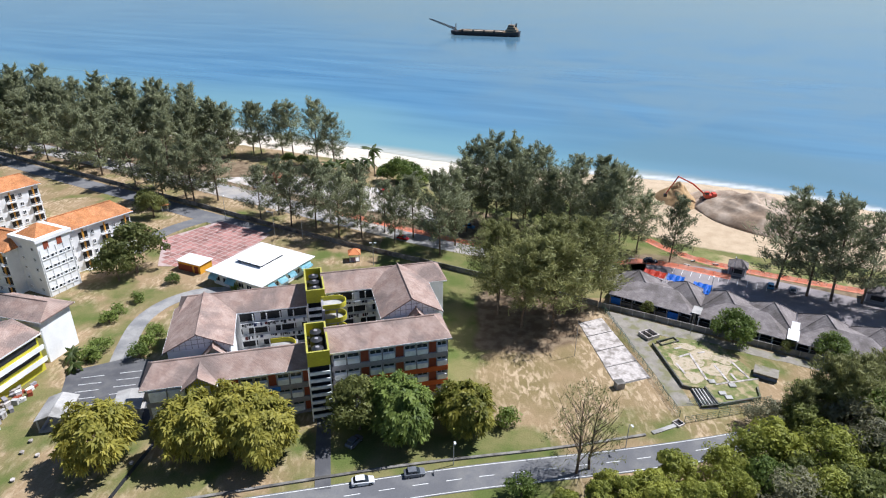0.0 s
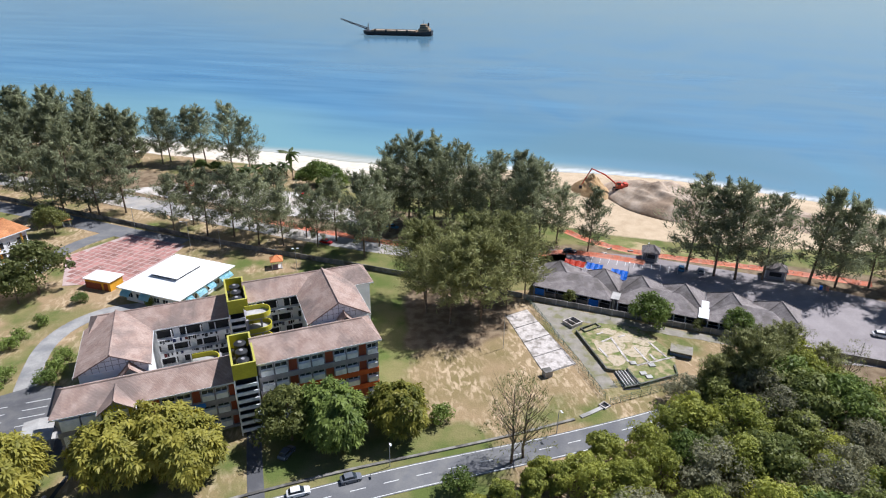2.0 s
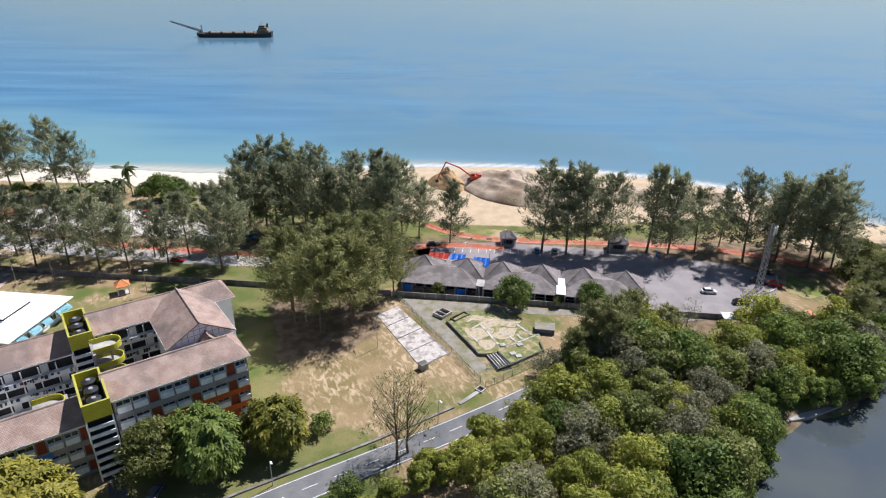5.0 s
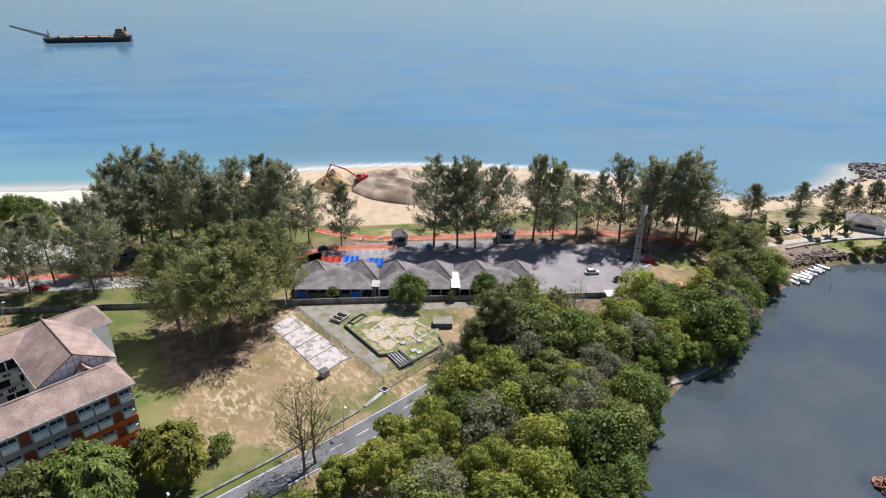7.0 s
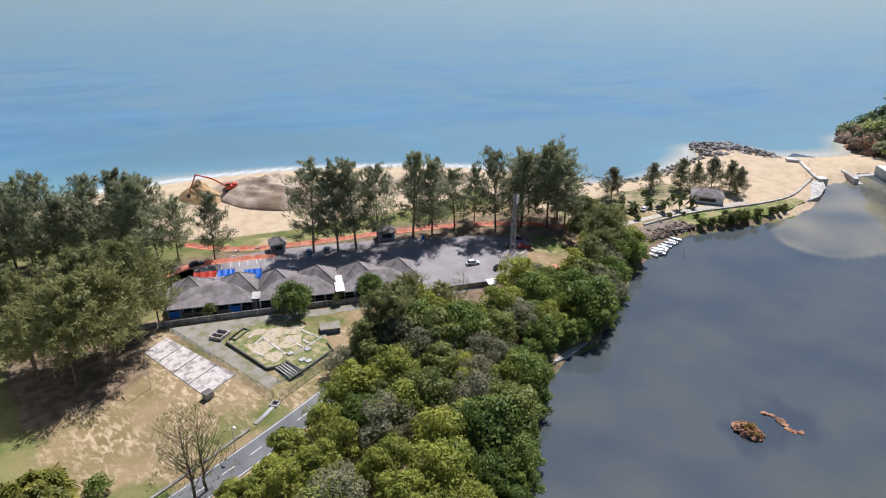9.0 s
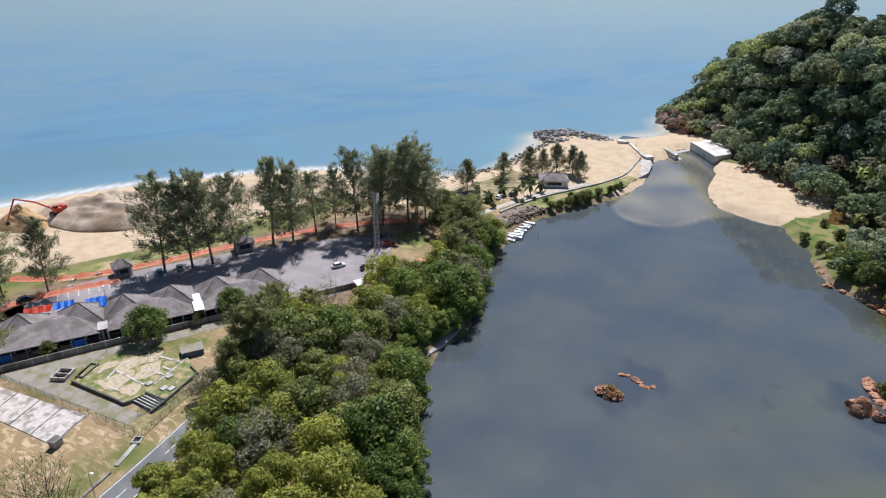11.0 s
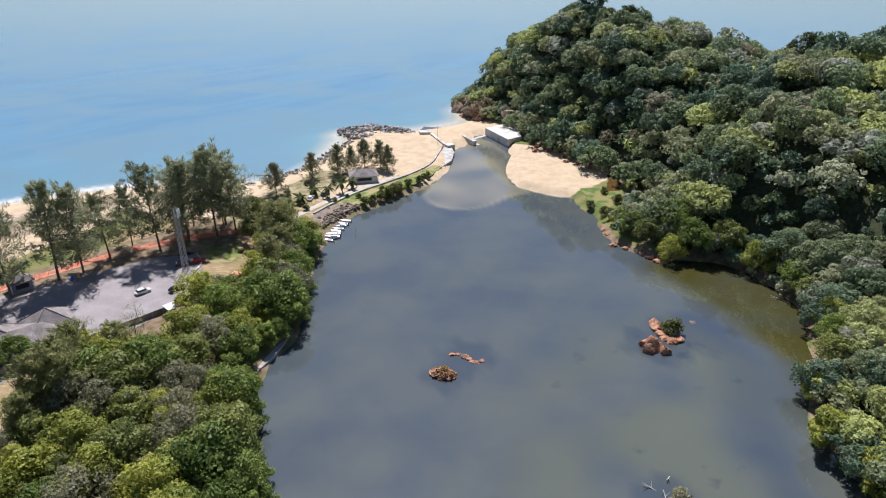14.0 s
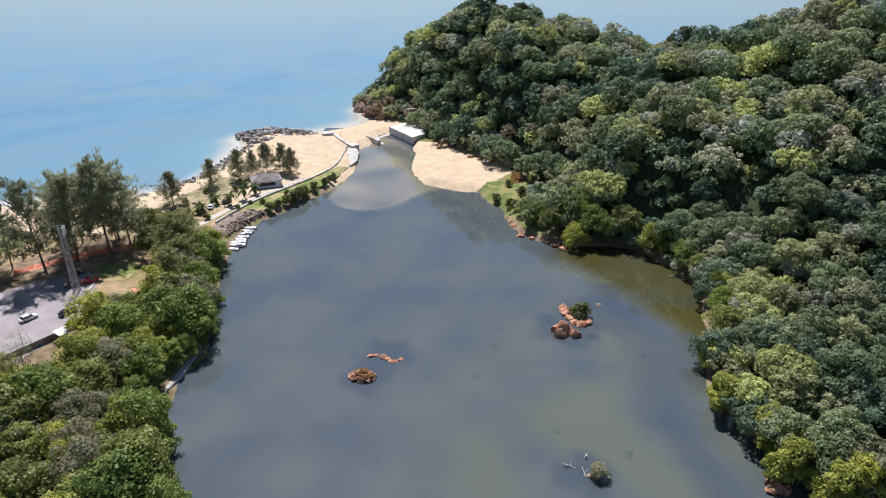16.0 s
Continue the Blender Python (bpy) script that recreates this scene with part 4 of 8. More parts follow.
high = tree("emergent_tree", "tall dark emergent tree above the forest ridge", "ridge trees", LEAF_RIDGE, 140, 15, 13, "round")
plant([high], [(x, y, top - float(ground_z(x, y))) for x, y, top in ((327, -93, 63), (332, -101, 60), (372, 15, 68), (366, 22, 65), (360, -12, 70), (356, -3, 68), (377, 30, 60))], rng, 15)

# ---- buildings ----
def child(name, me, parent, m=None, label=""):
    ob = new(name, me)
    ob.parent = parent
    if m is not None:
        ob.matrix_basis = m
    if label:
        tagged(ob, label)
    return ob


MESHES = {}


def shared(key, make, material):
    """A mesh that is made once and then shared by alike pieces."""
    if key not in MESHES:
        bm = make()
        me = bpy.data.meshes.new(key[0] if isinstance(key, tuple) else key)
        bm.to_mesh(me)
        bm.free()
        me.materials.append(material)
        MESHES[key] = me
    return MESHES[key]


def window(parent, m, w, h, mat=None, mullions=1):
    """A framed window standing proud of a wall that faces -y, with a pane of its own."""
    mat = mat or WHITE

    def make():
        f = 0.09
        d = [(-w / 2, w / 2, -0.16, 0.05, 0, f), (-w / 2, w / 2, -0.16, 0.05, h - f, h), (-w / 2, -w / 2 + f, -0.16, 0.05, f, h - f), (w / 2 - f, w / 2, -0.16, 0.05, f, h - f)]
        for i in range(mullions):
            x = -w / 2 + w * (i + 1) / (mullions + 1)
            d.append((x - 0.035, x + 0.035, -0.12, 0.04, f, h - f))
        d.append((-w / 2 - 0.08, w / 2 + 0.08, -0.24, 0.05, -0.1, 0))
        return boxes(*d)
    win = child("window", shared(("window", w, h, mat.name, mullions), make, mat), parent, m)
    child("pane", shared(("pane", w, h), lambda: boxes((-w / 2 + 0.05, w / 2 - 0.05, -0.06, -0.02, 0.05, h - 0.05)), GLASS), win)
    return win


def strip(parent, name, mat, x0, x1, y0, y1, z0, z1, label=""):
    return part(name, boxes((x0, x1, y0, y1, z0, z1)), mat, parent, label)


def uv_thing(name, cu, cv, z, rot, label, category="building", group=""):
    c, s = math.cos(radians(rot)), math.sin(radians(rot))
    return thing(name, cu * c - cv * s, cu * s + cv * c, z, rot, label, category, group)


def tiled_roof(ob, a, b, d, rise, mat, cross=False, hips=(0, 0), over=0.8, trim=None, name="roof", at=None):
    """A pitched roof with rows of tile ridges, a ridge cap and pale eave boards."""
    at = at or Matrix()
    turn = at @ (Matrix.Rotation(radians(90), 4, "Z") if cross else Matrix())
    p, q = (b, a) if cross else (a, b)
    bm = gable(bmesh.new(), -p - over, p + over, -q - over, q + over, d + 0.3, rise, *hips)
    bm.transform(turn)
    roof = part(name, bm, mat, ob)
    bm = bmesh.new()
    tube(bm, (-p - over + hips[0], 0, d + 0.32 + rise), (p + over - hips[1], 0, d + 0.32 + rise), 0.16, 0.16, 6)
    bm.transform(turn)
    part("ridge_cap", bm, mat, roof)
    if trim:
        for sy in (-1, 1):
            bm = boxes((-p - over, p + over, sy * (q + over) - 0.06, sy * (q + over) + 0.06, d - 0.02, d + 0.27))
            bm.transform(turn)
            part("eave_board", bm, trim, roof)
    return roof


ROT = 14.48
PANEL_WHITE = plain("bright_white_panel", (0.9, 0.91, 0.92), 0.6)
GRP = "hostel blocks round the courtyard"


def hostel_block(u0, u1, v0, v1, top, rise, label, cross=False, hips=(0, 0), wall=None):
    ob = uv_thing("hostel_block", (u0 + u1) / 2, (v0 + v1) / 2, 2.0, ROT, label, "hostel", GRP)
    a, b, d = (u1 - u0) / 2, (v1 - v0) / 2, top - 2.0
    part("wall", boxes((-a, a, -b, b, -0.4, d + 0.05)), wall or WHITE, ob)
    tiled_roof(ob, a, b, d, rise, ROOF, cross, hips, trim=WHITE)
    return ob, a, b, d


BATTEN = plain("slate_blue_batten", (0.3, 0.34, 0.4), 0.7)


def gable_wall(ob, half, y, z, rise, mat, cross=True):
    """The triangle of wall under a roof's end, with thin battens."""
    bm = bmesh.new()
    v = [bm.verts.new(p) for p in ((-half, y, z), (half, y, z), (0, y, z + rise), (-half, y + 0.3, z), (half, y + 0.3, z), (0, y + 0.3, z + rise))]
    for f in ((0, 1, 2), (3, 5, 4), (0, 3, 4, 1), (1, 4, 5, 2), (2, 5, 3, 0)):
        bm.faces.new([v[i] for i in f])
    g = part("gable_wall", bm, mat, ob)
    for i in range(-4, 5):
        x = half * i / 5
        strip(g, "batten", BATTEN, x - 0.05, x + 0.05, y - 0.05, y + 0.02, z, z + rise * (1 - abs(i) / 5) - 0.1)
    for k in (0.33, 0.66):
        strip(g, "batten", BATTEN, -half * (1 - k) + 0.2, half * (1 - k) - 0.2, y - 0.06, y + 0.02, z + rise * k - 0.04, z + rise * k + 0.04)
    return g


def street_front(ob, x0, x1, y, floors, pitch, bands, groups, panel=1.2):
    """A street facade: bands between the floors, piers between groups of windows, pale panels under the panes."""
    for f in range(floors):
        z = f * pitch
        strip(ob, "floor_band", bands[f], x0, x1, y - 0.75, y, z - 0.6, z + 0.55)
    for kind, g0, g1 in groups:
        if kind == "pier":
            strip(ob, "pier", BRICK_RED, g0, g1, y - 0.4, y, 0.0, floors * pitch - 0.2)
            continue
        n = max(1, round((g1 - g0) / 2.7))
        w = (g1 - g0) / n
        for f in range(floors):
            for i in range(n):
                xm = g0 + w * (i + 0.5)
                strip(ob, "panel", PANEL_WHITE, xm - w / 2 + 0.16, xm + w / 2 - 0.16, y - 0.72, y, f * pitch + 0.57, f * pitch + 0.57 + panel)
                window(ob, pose(xm, y - 0.05, f * pitch + 0.6 + panel), round(w - 0.3, 2), 1.05, WHITE)
        for i in range(n + 1):
            xm = g0 + w * i
            strip(ob, "mullion_post", GREY_PAINT, xm - 0.1, xm + 0.1, y - 0.5, y, 0.0, floors * pitch - 0.2)


WASHING = [DARK, DARK, DARK, DARK, plain("navy_cloth", (0.03, 0.04, 0.1), 0.9), plain("grey_cloth", (0.2, 0.2, 0.21), 0.9), plain("maroon_cloth", (0.12, 0.03, 0.03), 0.9)]


def laundry_front(ob, x0, x1, y, floors, pitch, rng):
    """Courtyard galleries: the rooms' shade as flat dark strips, white parapets and washing on lines."""
    for f in range(floors):
        z = f * pitch
        # flat near-black strip: the rooms' shade painted onto the wall face
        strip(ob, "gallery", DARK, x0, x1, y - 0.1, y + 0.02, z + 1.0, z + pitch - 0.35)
        strip(ob, "parapet", WHITE, x0, x1, y - 1.25, y - 1.1, z - 0.25, z + 1.0)
        strip(ob, "walkway", WHITE, x0, x1, y - 1.1, y, z - 0.25, z)
        n = int((x1 - x0) / 2.6)
        for i in range(n + 1):
            xm = x0 + (x1 - x0) * i / n
            strip(ob, "post", WHITE, xm - 0.12, xm + 0.12, y - 1.22, y - 1.0, z + 1.0, z + pitch - 0.25)
            if i < n and (i + f) % 2:
                strip(ob, "room_wall", WHITE, xm + 0.3, xm + 1.7, y - 0.13, y - 0.1, z + 1.0, z + pitch - 0.5)
        x = x0 + 0.4
        while x < x1 - 0.6:
            w, h = 0.25 + 0.4 * rng.random(), 0.35 + 0.6 * rng.random()
            if rng.random() < 0.55:
                strip(ob, "washing", WASHING[int(rng.random() * 7)], x, x + w, y - 1.36, y - 1.3, z + 1.0 - h, z + 1.0)
            x += w + 0.1


rng = np.random.default_rng(5)
P_E, P_W = 3.42, 3.42
# east front block, four storeys
ob, a, b, d = hostel_block(4.2, 28, 104, 112.6, 15.7, 2.8, "four-storey hostel block with orange bands under a faded red roof", hips=(0, 2.6), wall=GREY_PAINT)
grp = [("win", -a + 0.3, -a + 5.7), ("pier", -a + 5.7, -a + 7.5), ("win", -a + 7.5, -a + 12.8), ("pier", -a + 12.8, -a + 14.6), ("win", -a + 14.6, -a + 19.7), ("pier", -a + 19.7, -a + 21.4), ("win", -a + 21.4, a - 0.1)]
street_front(ob, -a, a, -b, 4, P_E, (GREY_PAINT, ORANGE, ORANGE, GREY_PAINT), grp)
strip(ob, "grey_band", GREY_PAINT, -a, -a + 7.4, -b - 0.78, -b, P_E - 0.47, P_E + 0.57)
strip(ob, "grey_band", GREY_PAINT, -a, -a + 7.4, -b - 0.78, -b, 2 * P_E - 0.47, 2 * P_E + 0.57)
strip(ob, "end_wall", WHITE, a - 0.02, a + 0.12, -b, b, -0.3, d)
# west front block, three storeys, with a gabled porch bay
ob, a, b, d = hostel_block(-30.6, -0.5, 104.9, 113.0, 12.3, 2.8, "three-storey hostel block with a gabled bay under a faded red roof", hips=(2.2, 0), wall=GREY_PAINT)
grp = [("win", -a + 12.8, -a + 15.4), ("pier", -a + 15.4, -a + 17.0), ("win", -a + 17.0, -a + 22.4), ("pier", -a + 22.4, -a + 24.0), ("win", -a + 24.0, -a + 29.0), ("pier", -a + 29.0, a)]
street_front(ob, -a, a, -b, 3, P_W, (GREY_PAINT, GREY_PAINT, GREY_PAINT), grp)
for f in range(3):
    for k in range(2):
        strip(ob, "shutter", PANEL_WHITE, -a + 0.7 + 3.4 * k, -a + 3.8 + 3.4 * k, -b - 0.78, -b, f * P_W + 0.7, f * P_W + 3.0)
bay = part("bay", boxes((-a + 7.6, -a + 12.4, -b - 1.3, -b + 0.3, -0.3, d - 0.1)), YELLOW, ob, "green-yellow painted bay")
tiled_roof(ob, 2.7, 2.4, d - 0.1, 2.3, ROOF, cross=True, over=0.5, trim=WHITE, name="bay_roof", at=Matrix.Translation((-a + 10, -b + 0.6, 0)))
gm = gable_wall(bay, 2.6, -b - 1.45, d - 0.1, 2.1, YELLOW)
gm.location.x = -a + 10
strip(bay, "panel", WHITE, -a + 8.2, -a + 11.8, -b - 1.42, -b - 1.3, P_W * 2 - 0.4, d + 0.1)
strip(ob, "banner", BLUE_TARP, -a + 20.2, -a + 24.6, -b - 0.9, -b - 0.8, 2 * P_W - 0.6, 2 * P_W + 0.35, "blue cloth banner")
# west rear block and its link
ob, a, b, d = hostel_block(-27.5, 0.6, 130.2, 140, 12.3, 2.8, "white rear hostel block with washing along open galleries", hips=(2.5, 0))
laundry_front(ob, -a + 12.8, a - 0.1, -b, 3, P_W, rng)
ob, a, b, d = hostel_block(-28.2, -15.9, 116.9, 134, 12.3, 3.6, "white hostel wing with pale blue gable and faded red roof", cross=True)
gable_wall(ob, a, -b + 0.1, d, 3.3, PALE_BLUE)
strip(ob, "end_panel", PALE_BLUE, -a, a, -b - 0.1, -b + 0.02, d - 2.6, d)
tiled_roof(ob, 2.3, 2.0, d - 1.7, 2.6, ROOF, cross=True, over=0.3, name="lean_roof", at=Matrix.Translation((3.0, -b + 0.1, 0)))
# east rear block and its link
ob, a, b, d = hostel_block(5.2, 33.4, 128.9, 137.2, 15.7, 2.8, "white rear hostel block with dark open galleries", hips=(0, 2.4))
laundry_front(ob, -a + 0.1, -a + 12.0, -b, 4, P_E, rng)
window(ob, Matrix.Translation((a, -1.0, 10.2)) @ pose(0, 0, 0, 0, 0, 90), 1.2, 0.8)
window(ob, Matrix.Translation((a, -1.0, 6.8)) @ pose(0, 0, 0, 0, 0, 90), 1.2, 0.8)
ob, a, b, d = hostel_block(16.6, 28.8, 114.8, 131, 15.7, 4.0, "white hostel wing with pale blue gable and faded red roof", cross=True)
gable_wall(ob, a, -b + 0.1, d, 3.7, PALE_BLUE)
strip(ob, "end_panel", PALE_BLUE, -a, a, -b - 0.1, -b + 0.02, d - 3.0, d)
tiled_roof(ob, 2.4, 2.1, d - 1.5, 2.9, ROOF, cross=True, over=0.3, name="lean_roof", at=Matrix.Translation((1.0, -b + 0.1, 0)))


surf_rim = surf("pale_yellow_rim", (0.45, 0.42, 0.08), (0.38, 0.35, 0.07), 0.5, 0.7)


def stair_tower(u0, u1, v0, v1, top, label):
    """A stair tower: open landings below, a yellow parapet box with black water tanks on top."""
    ob = uv_thing("stair_tower", (u0 + u1) / 2, (v0 + v1) / 2, 2.0, ROT, label, "stair tower", "stair towers")
    a, b, d = (u1 - u0) / 2, (v1 - v0) / 2, top - 2.0
    part("wall", boxes((-a, -a + 0.25, -b, b, -0.3, d - 3.2), (a - 0.25, a, -b, b, -0.3, d - 3.2), (-a, a, b - 0.3, b, -0.3, d - 3.2)), WHITE, ob)
    # near-black block behind the landings, painting the shade of the stair well
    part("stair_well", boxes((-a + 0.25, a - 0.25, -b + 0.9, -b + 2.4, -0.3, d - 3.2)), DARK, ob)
    n = int((d - 3.4) / 1.7)
    for i in range(n):
        z = 1.0 + i * 1.7
        strip(ob, "landing", PANEL_WHITE, -a + 0.25, a - 0.25, -b - 0.25, -b - 0.05, z, z + 0.7)
        strip(ob, "stair_flight", GREY_PAINT, -a + 0.25, a - 0.25, -b - 0.05, -b + 0.9, z, z + 0.12)
    rim = 0.3
    part("parapet", boxes((-a, a, -b, -b + rim, d - 3.2, d), (-a, a, b - rim, b, d - 3.2, d), (-a, -a + rim, -b + rim, b - rim, d - 3.2, d), (a - rim, a, -b + rim, b - rim, d - 3.2, d)), YELLOW, ob, "olive yellow parapet")
    part("coping", boxes((-a - 0.04, a + 0.04, -b - 0.04, -b + rim + 0.04, d, d + 0.08), (-a - 0.04, a + 0.04, b - rim - 0.04, b + 0.04, d, d + 0.08),
                         (-a - 0.04, -a + rim + 0.04, -b + rim + 0.04, b - rim - 0.04, d, d + 0.08), (a - rim - 0.04, a + 0.04, -b + rim + 0.04, b - rim - 0.04, d, d + 0.08)), surf_rim, ob)
    part("deck", boxes((-a + rim, a - rim, -b + rim, b - rim, d - 3.15, d - 2.9)), DARK, ob)
    for y in (-b + 2.5, -b + 5.6, -b + 8.6):
        bm = tube(bmesh.new(), (0, y, d - 2.9), (0, y, d - 0.7), 1.2, 1.2, 18)
        tube(bm, (0, y, d - 0.7), (0, y, d - 0.45), 1.2, 0.45, 18)
        t = part("water_tank", bm, DARK, ob, "black round water tank")
        part("lid", tube(bmesh.new(), (0, y, d - 0.45), (0, y, d - 0.35), 0.4, 0.36, 12), GREY_PAINT, t)
    return ob


stair_tower(-0.4, 3.9, 100.8, 111.8, 18.3, "stair tower with olive yellow parapet and black water tanks")
stair_tower(0.7, 4.9, 125.8, 137.2, 18.3, "stair tower with olive yellow parapet and black water tanks")


def curved_balcony(parent, u, v, z, r, mat):
    """A half-round walkway with a solid parapet."""
    bm, fl = bmesh.new(), bmesh.new()
    pts = [(u - 3.2, v - r)] + [(u + r * math.sin(k * math.pi / 12), v - r * math.cos(k * math.pi / 12)) for k in range(13)] + [(u - 3.2, v + r)]
    for i, (p, q) in enumerate(zip(pts, pts[1:])):
        d = Vector((q[0] - p[0], q[1] - p[1])).normalized()
        n = Vector((d.y, -d.x)) * 0.16
        vs = [bm.verts.new((x, y, zz)) for zz in (z, z + 1.2) for x, y in ((p[0], p[1]), (q[0], q[1]), (q[0] - n.x, q[1] - n.y), (p[0] - n.x, p[1] - n.y))]
        for f in ((0, 1, 5, 4), (2, 3, 7, 6), (4, 5, 6, 7), (0, 3, 2, 1)):
            bm.faces.new([vs[k] for k in f])
    top = [fl.verts.new((x, y, z + 0.12)) for x, y in pts]
    low = [fl.verts.new((x, y, z - 0.1)) for x, y in pts]
    fl.faces.new(top)
    fl.faces.new(low[::-1])
    for i in range(len(pts)):
        j = (i + 1) % len(pts)
        fl.faces.new((top[i], low[i], low[j], top[j]))
    bmesh.ops.remove_doubles(bm, verts=bm.verts, dist=0.12)
    bmesh.ops.recalc_face_normals(bm, faces=bm.faces)
    bmesh.ops.recalc_face_normals(fl, faces=fl.faces)
    w = part("parapet", bm, mat, parent)
    part("walkway", fl, CONCRETE, parent)
    return w


ramp = uv_thing("curved_stair", 6.0, 121.5, 2.0, ROT, "olive yellow curved stair with three half-round landings", "stair")
for z in (7.0, 10.5, 14.0):
    curved_balcony(ramp, 1.1, 0.9, z, 2.2, YELLOW)
part("column", boxes((-2.2, -1.7, -2.0, 3.6, -0.3, 14.4), (0.9, 1.3, 0.7, 1.1, -0.3, 14.0)), GREY_PAINT, ramp)
ramp2 = uv_thing("curved_stair", -3.2, 117.5, 2.0, ROT, "olive yellow curved stair rising over the west courtyard", "stair")
cb = curved_balcony(ramp2, -1.4, 0.0, 7.6, 2.2, YELLOW)
part("column", boxes((0.6, 1.2, -2.0, 2.0, -0.3, 8.0)), GREY_PAINT, ramp2)
sheet("courtyard_paving", [tuple(Vector((u * .968 - v * .25, u * .25 + v * .968))) for u, v in ((-16, 113), (16.5, 113), (16.5, 129), (-16, 130))], 2.05, CONCRETE, "grey courtyard paving between the hostel blocks", "paving")

# ---- the row of shops with pyramid roofs ----
SR = -30.9
SC, SS = math.cos(radians(SR)), math.sin(radians(SR))


def shop_xy(s, dd):
    return 45 + s * SC - dd * SS, 146.5 + s * SS + dd * SC


def pyramid(bm, x, y, r, z0, z1, back=0.0):
    v = [bm.verts.new(p) for p in ((x - r, y - r, z0), (x + r, y - r, z0), (x + r, y + r + back, z0), (x - r, y + r + back, z0), (x, y, z1))]
    for f in ((0, 1, 4), (1, 2, 4), (2, 3, 4), (3, 0, 4), (3, 2, 1, 0)):
        bm.faces.new([v[i] for i in f])


def shop_unit(s0, s1, peaks, tarp):
    x, y = shop_xy((s0 + s1) / 2, 7.2)
    ob = thing("shop_building", x, y, 2.0, SR, "low stall building with twin grey shingle roofs" + (" and blue fronts" if tarp else ""), "shop", "row of stalls")
    L = (s1 - s0) / 2
    part("wall", boxes((-L + 0.9, L - 0.9, -3.6, 5.6, -0.3, 3.2)), WHITE, ob)
    bm = gable(bmesh.new(), -L, L, -7.2, 7.0, 3.15, 2.4, 5.5, 5.5, 0.2)
    main = part("roof", bm, ROOF_GREY, ob)
    part("eave_board", boxes((-L, L, -7.26, -7.2, 2.93, 3.16)), GREY_PAINT, main)
    for p in peaks:
        q = p - (s0 + s1) / 2
        bm = bmesh.new()
        pyramid(bm, q, 2.4, 5.5, 3.3, 7.5)
        cap = part("pyramid_roof", bm, ROOF_GREY, ob)
        bm = bmesh.new()
        for cx, cy in ((-1, -1), (1, -1), (1, 1), (-1, 1)):
            tube(bm, (q + cx * 5.5, 2.4 + cy * 5.5, 3.33), (q, 2.4, 7.53), 0.1, 0.1, 5)
        part("hip_cap", bm, ROOF_GREY, cap)
    n = 7
    for i in range(n + 1):
        xx = -L + 0.3 + (2 * L - 0.6) * i / n
        strip(ob, "post", WHITE if not tarp else GREY_PAINT, xx - 0.12, xx + 0.12, -6.8, -6.56, -0.3, 3.0)
    for i in range(n):
        x0, x1 = -L + 0.5 + (2 * L - 0.6) * i / n, -L + 0.1 + (2 * L - 0.6) * (i + 1) / n
        m = (BLUE_TARP if tarp and i in (0, 5) else (OLD_WALL if i % 3 else DARK))
        strip(ob, "stall_front", m, x0, x1, -6.3, -6.1, 0.0, 1.9 if m == BLUE_TARP else 1.2)
        # dark sheet before the wall, painting the shade inside the stall
        strip(ob, "opening", DARK, x0, x1, -3.7, -3.62, 0.3, 2.8)
    return ob


shop_unit(0, 21.5, (5.0, 17.6), True)
shop_unit(22.8, 43.2, (27.5, 38.6), False)
shop_unit(45.0, 64.9, (50.0, 61.5), False)
x, y = shop_xy(22.15, 5.0)
gap = thing("passage_roof", x, y, 2.0, SR, "rusty corrugated sheet over a passage between stalls", "roof sheet")
part("sheet", boxes((-1.1, 1.1, -4.6, 3.6, 3.55, 3.63), *[(-1.1 + 0.2 * i, -1.04 + 0.2 * i, -4.6, 3.6, 3.63, 3.68) for i in range(11)]), CONCRETE, gap)
for yy in (-4.2, 3.2):
    part("post", boxes((-0.08, 0.08, yy, yy + 0.16, -0.3, 3.55)), STEEL, gap)
x, y = shop_xy(44.1, 4.6)
gap = thing("passage_roof", x, y, 2.0, SR, "bright white sheet roof over a passage between stalls", "roof sheet")
part("sheet", boxes((-1.2, 1.2, -5.2, 4.4, 3.75, 3.83), *[(-1.2 + 0.24 * i, -1.14 + 0.24 * i, -5.2, 4.4, 3.83, 3.88) for i in range(11)]), WHITE, gap)
for yy in (-4.8, 4.0):
    part("post", boxes((-0.08, 0.08, yy, yy + 0.16, -0.3, 3.75)), STEEL, gap)


def tarp(s0, s1, d0, d1, mat, label):
    x, y = shop_xy((s0 + s1) / 2, (d0 + d1) / 2)
    ob = thing("tarpaulin_canopy", x, y, 2.0, SR, label, "canopy")
    a, b = (s1 - s0) / 2, (d1 - d0) / 2
    bm = bmesh.new()
    n, m = 10, 6
    g = [[bm.verts.new((-a + 2 * a * i / n, -b + 2 * b * j / m, 4.3 + 0.7 * j / m - 0.25 * math.sin(i / n * 9.42) ** 2)) for j in range(m + 1)] for i in range(n + 1)]
    for i in range(n):
        for j in range(m):
            bm.faces.new((g[i][j], g[i + 1][j], g[i + 1][j + 1], g[i][j + 1]))
    bmesh.ops.solidify(bm, geom=bm.faces, thickness=0.03)
    part("cloth", bm, mat, ob)
    for px, py in ((-a, -b), (a, -b), (a, b), (-a, b)):
        part("pole", tube(bmesh.new(), (px * 0.97, py * 0.97, -0.2), (px * 0.97, py * 0.97, 4.4), 0.04, 0.04, 6), STEEL, ob)


tarp(5.0, 11.0, 14.6, 17.2, RED_TARP, "red tarpaulin stretched behind the stalls")
tarp(11.4, 16.0, 14.6, 17.4, BLUE_TARP, "blue tarpaulin stretched behind the stalls")
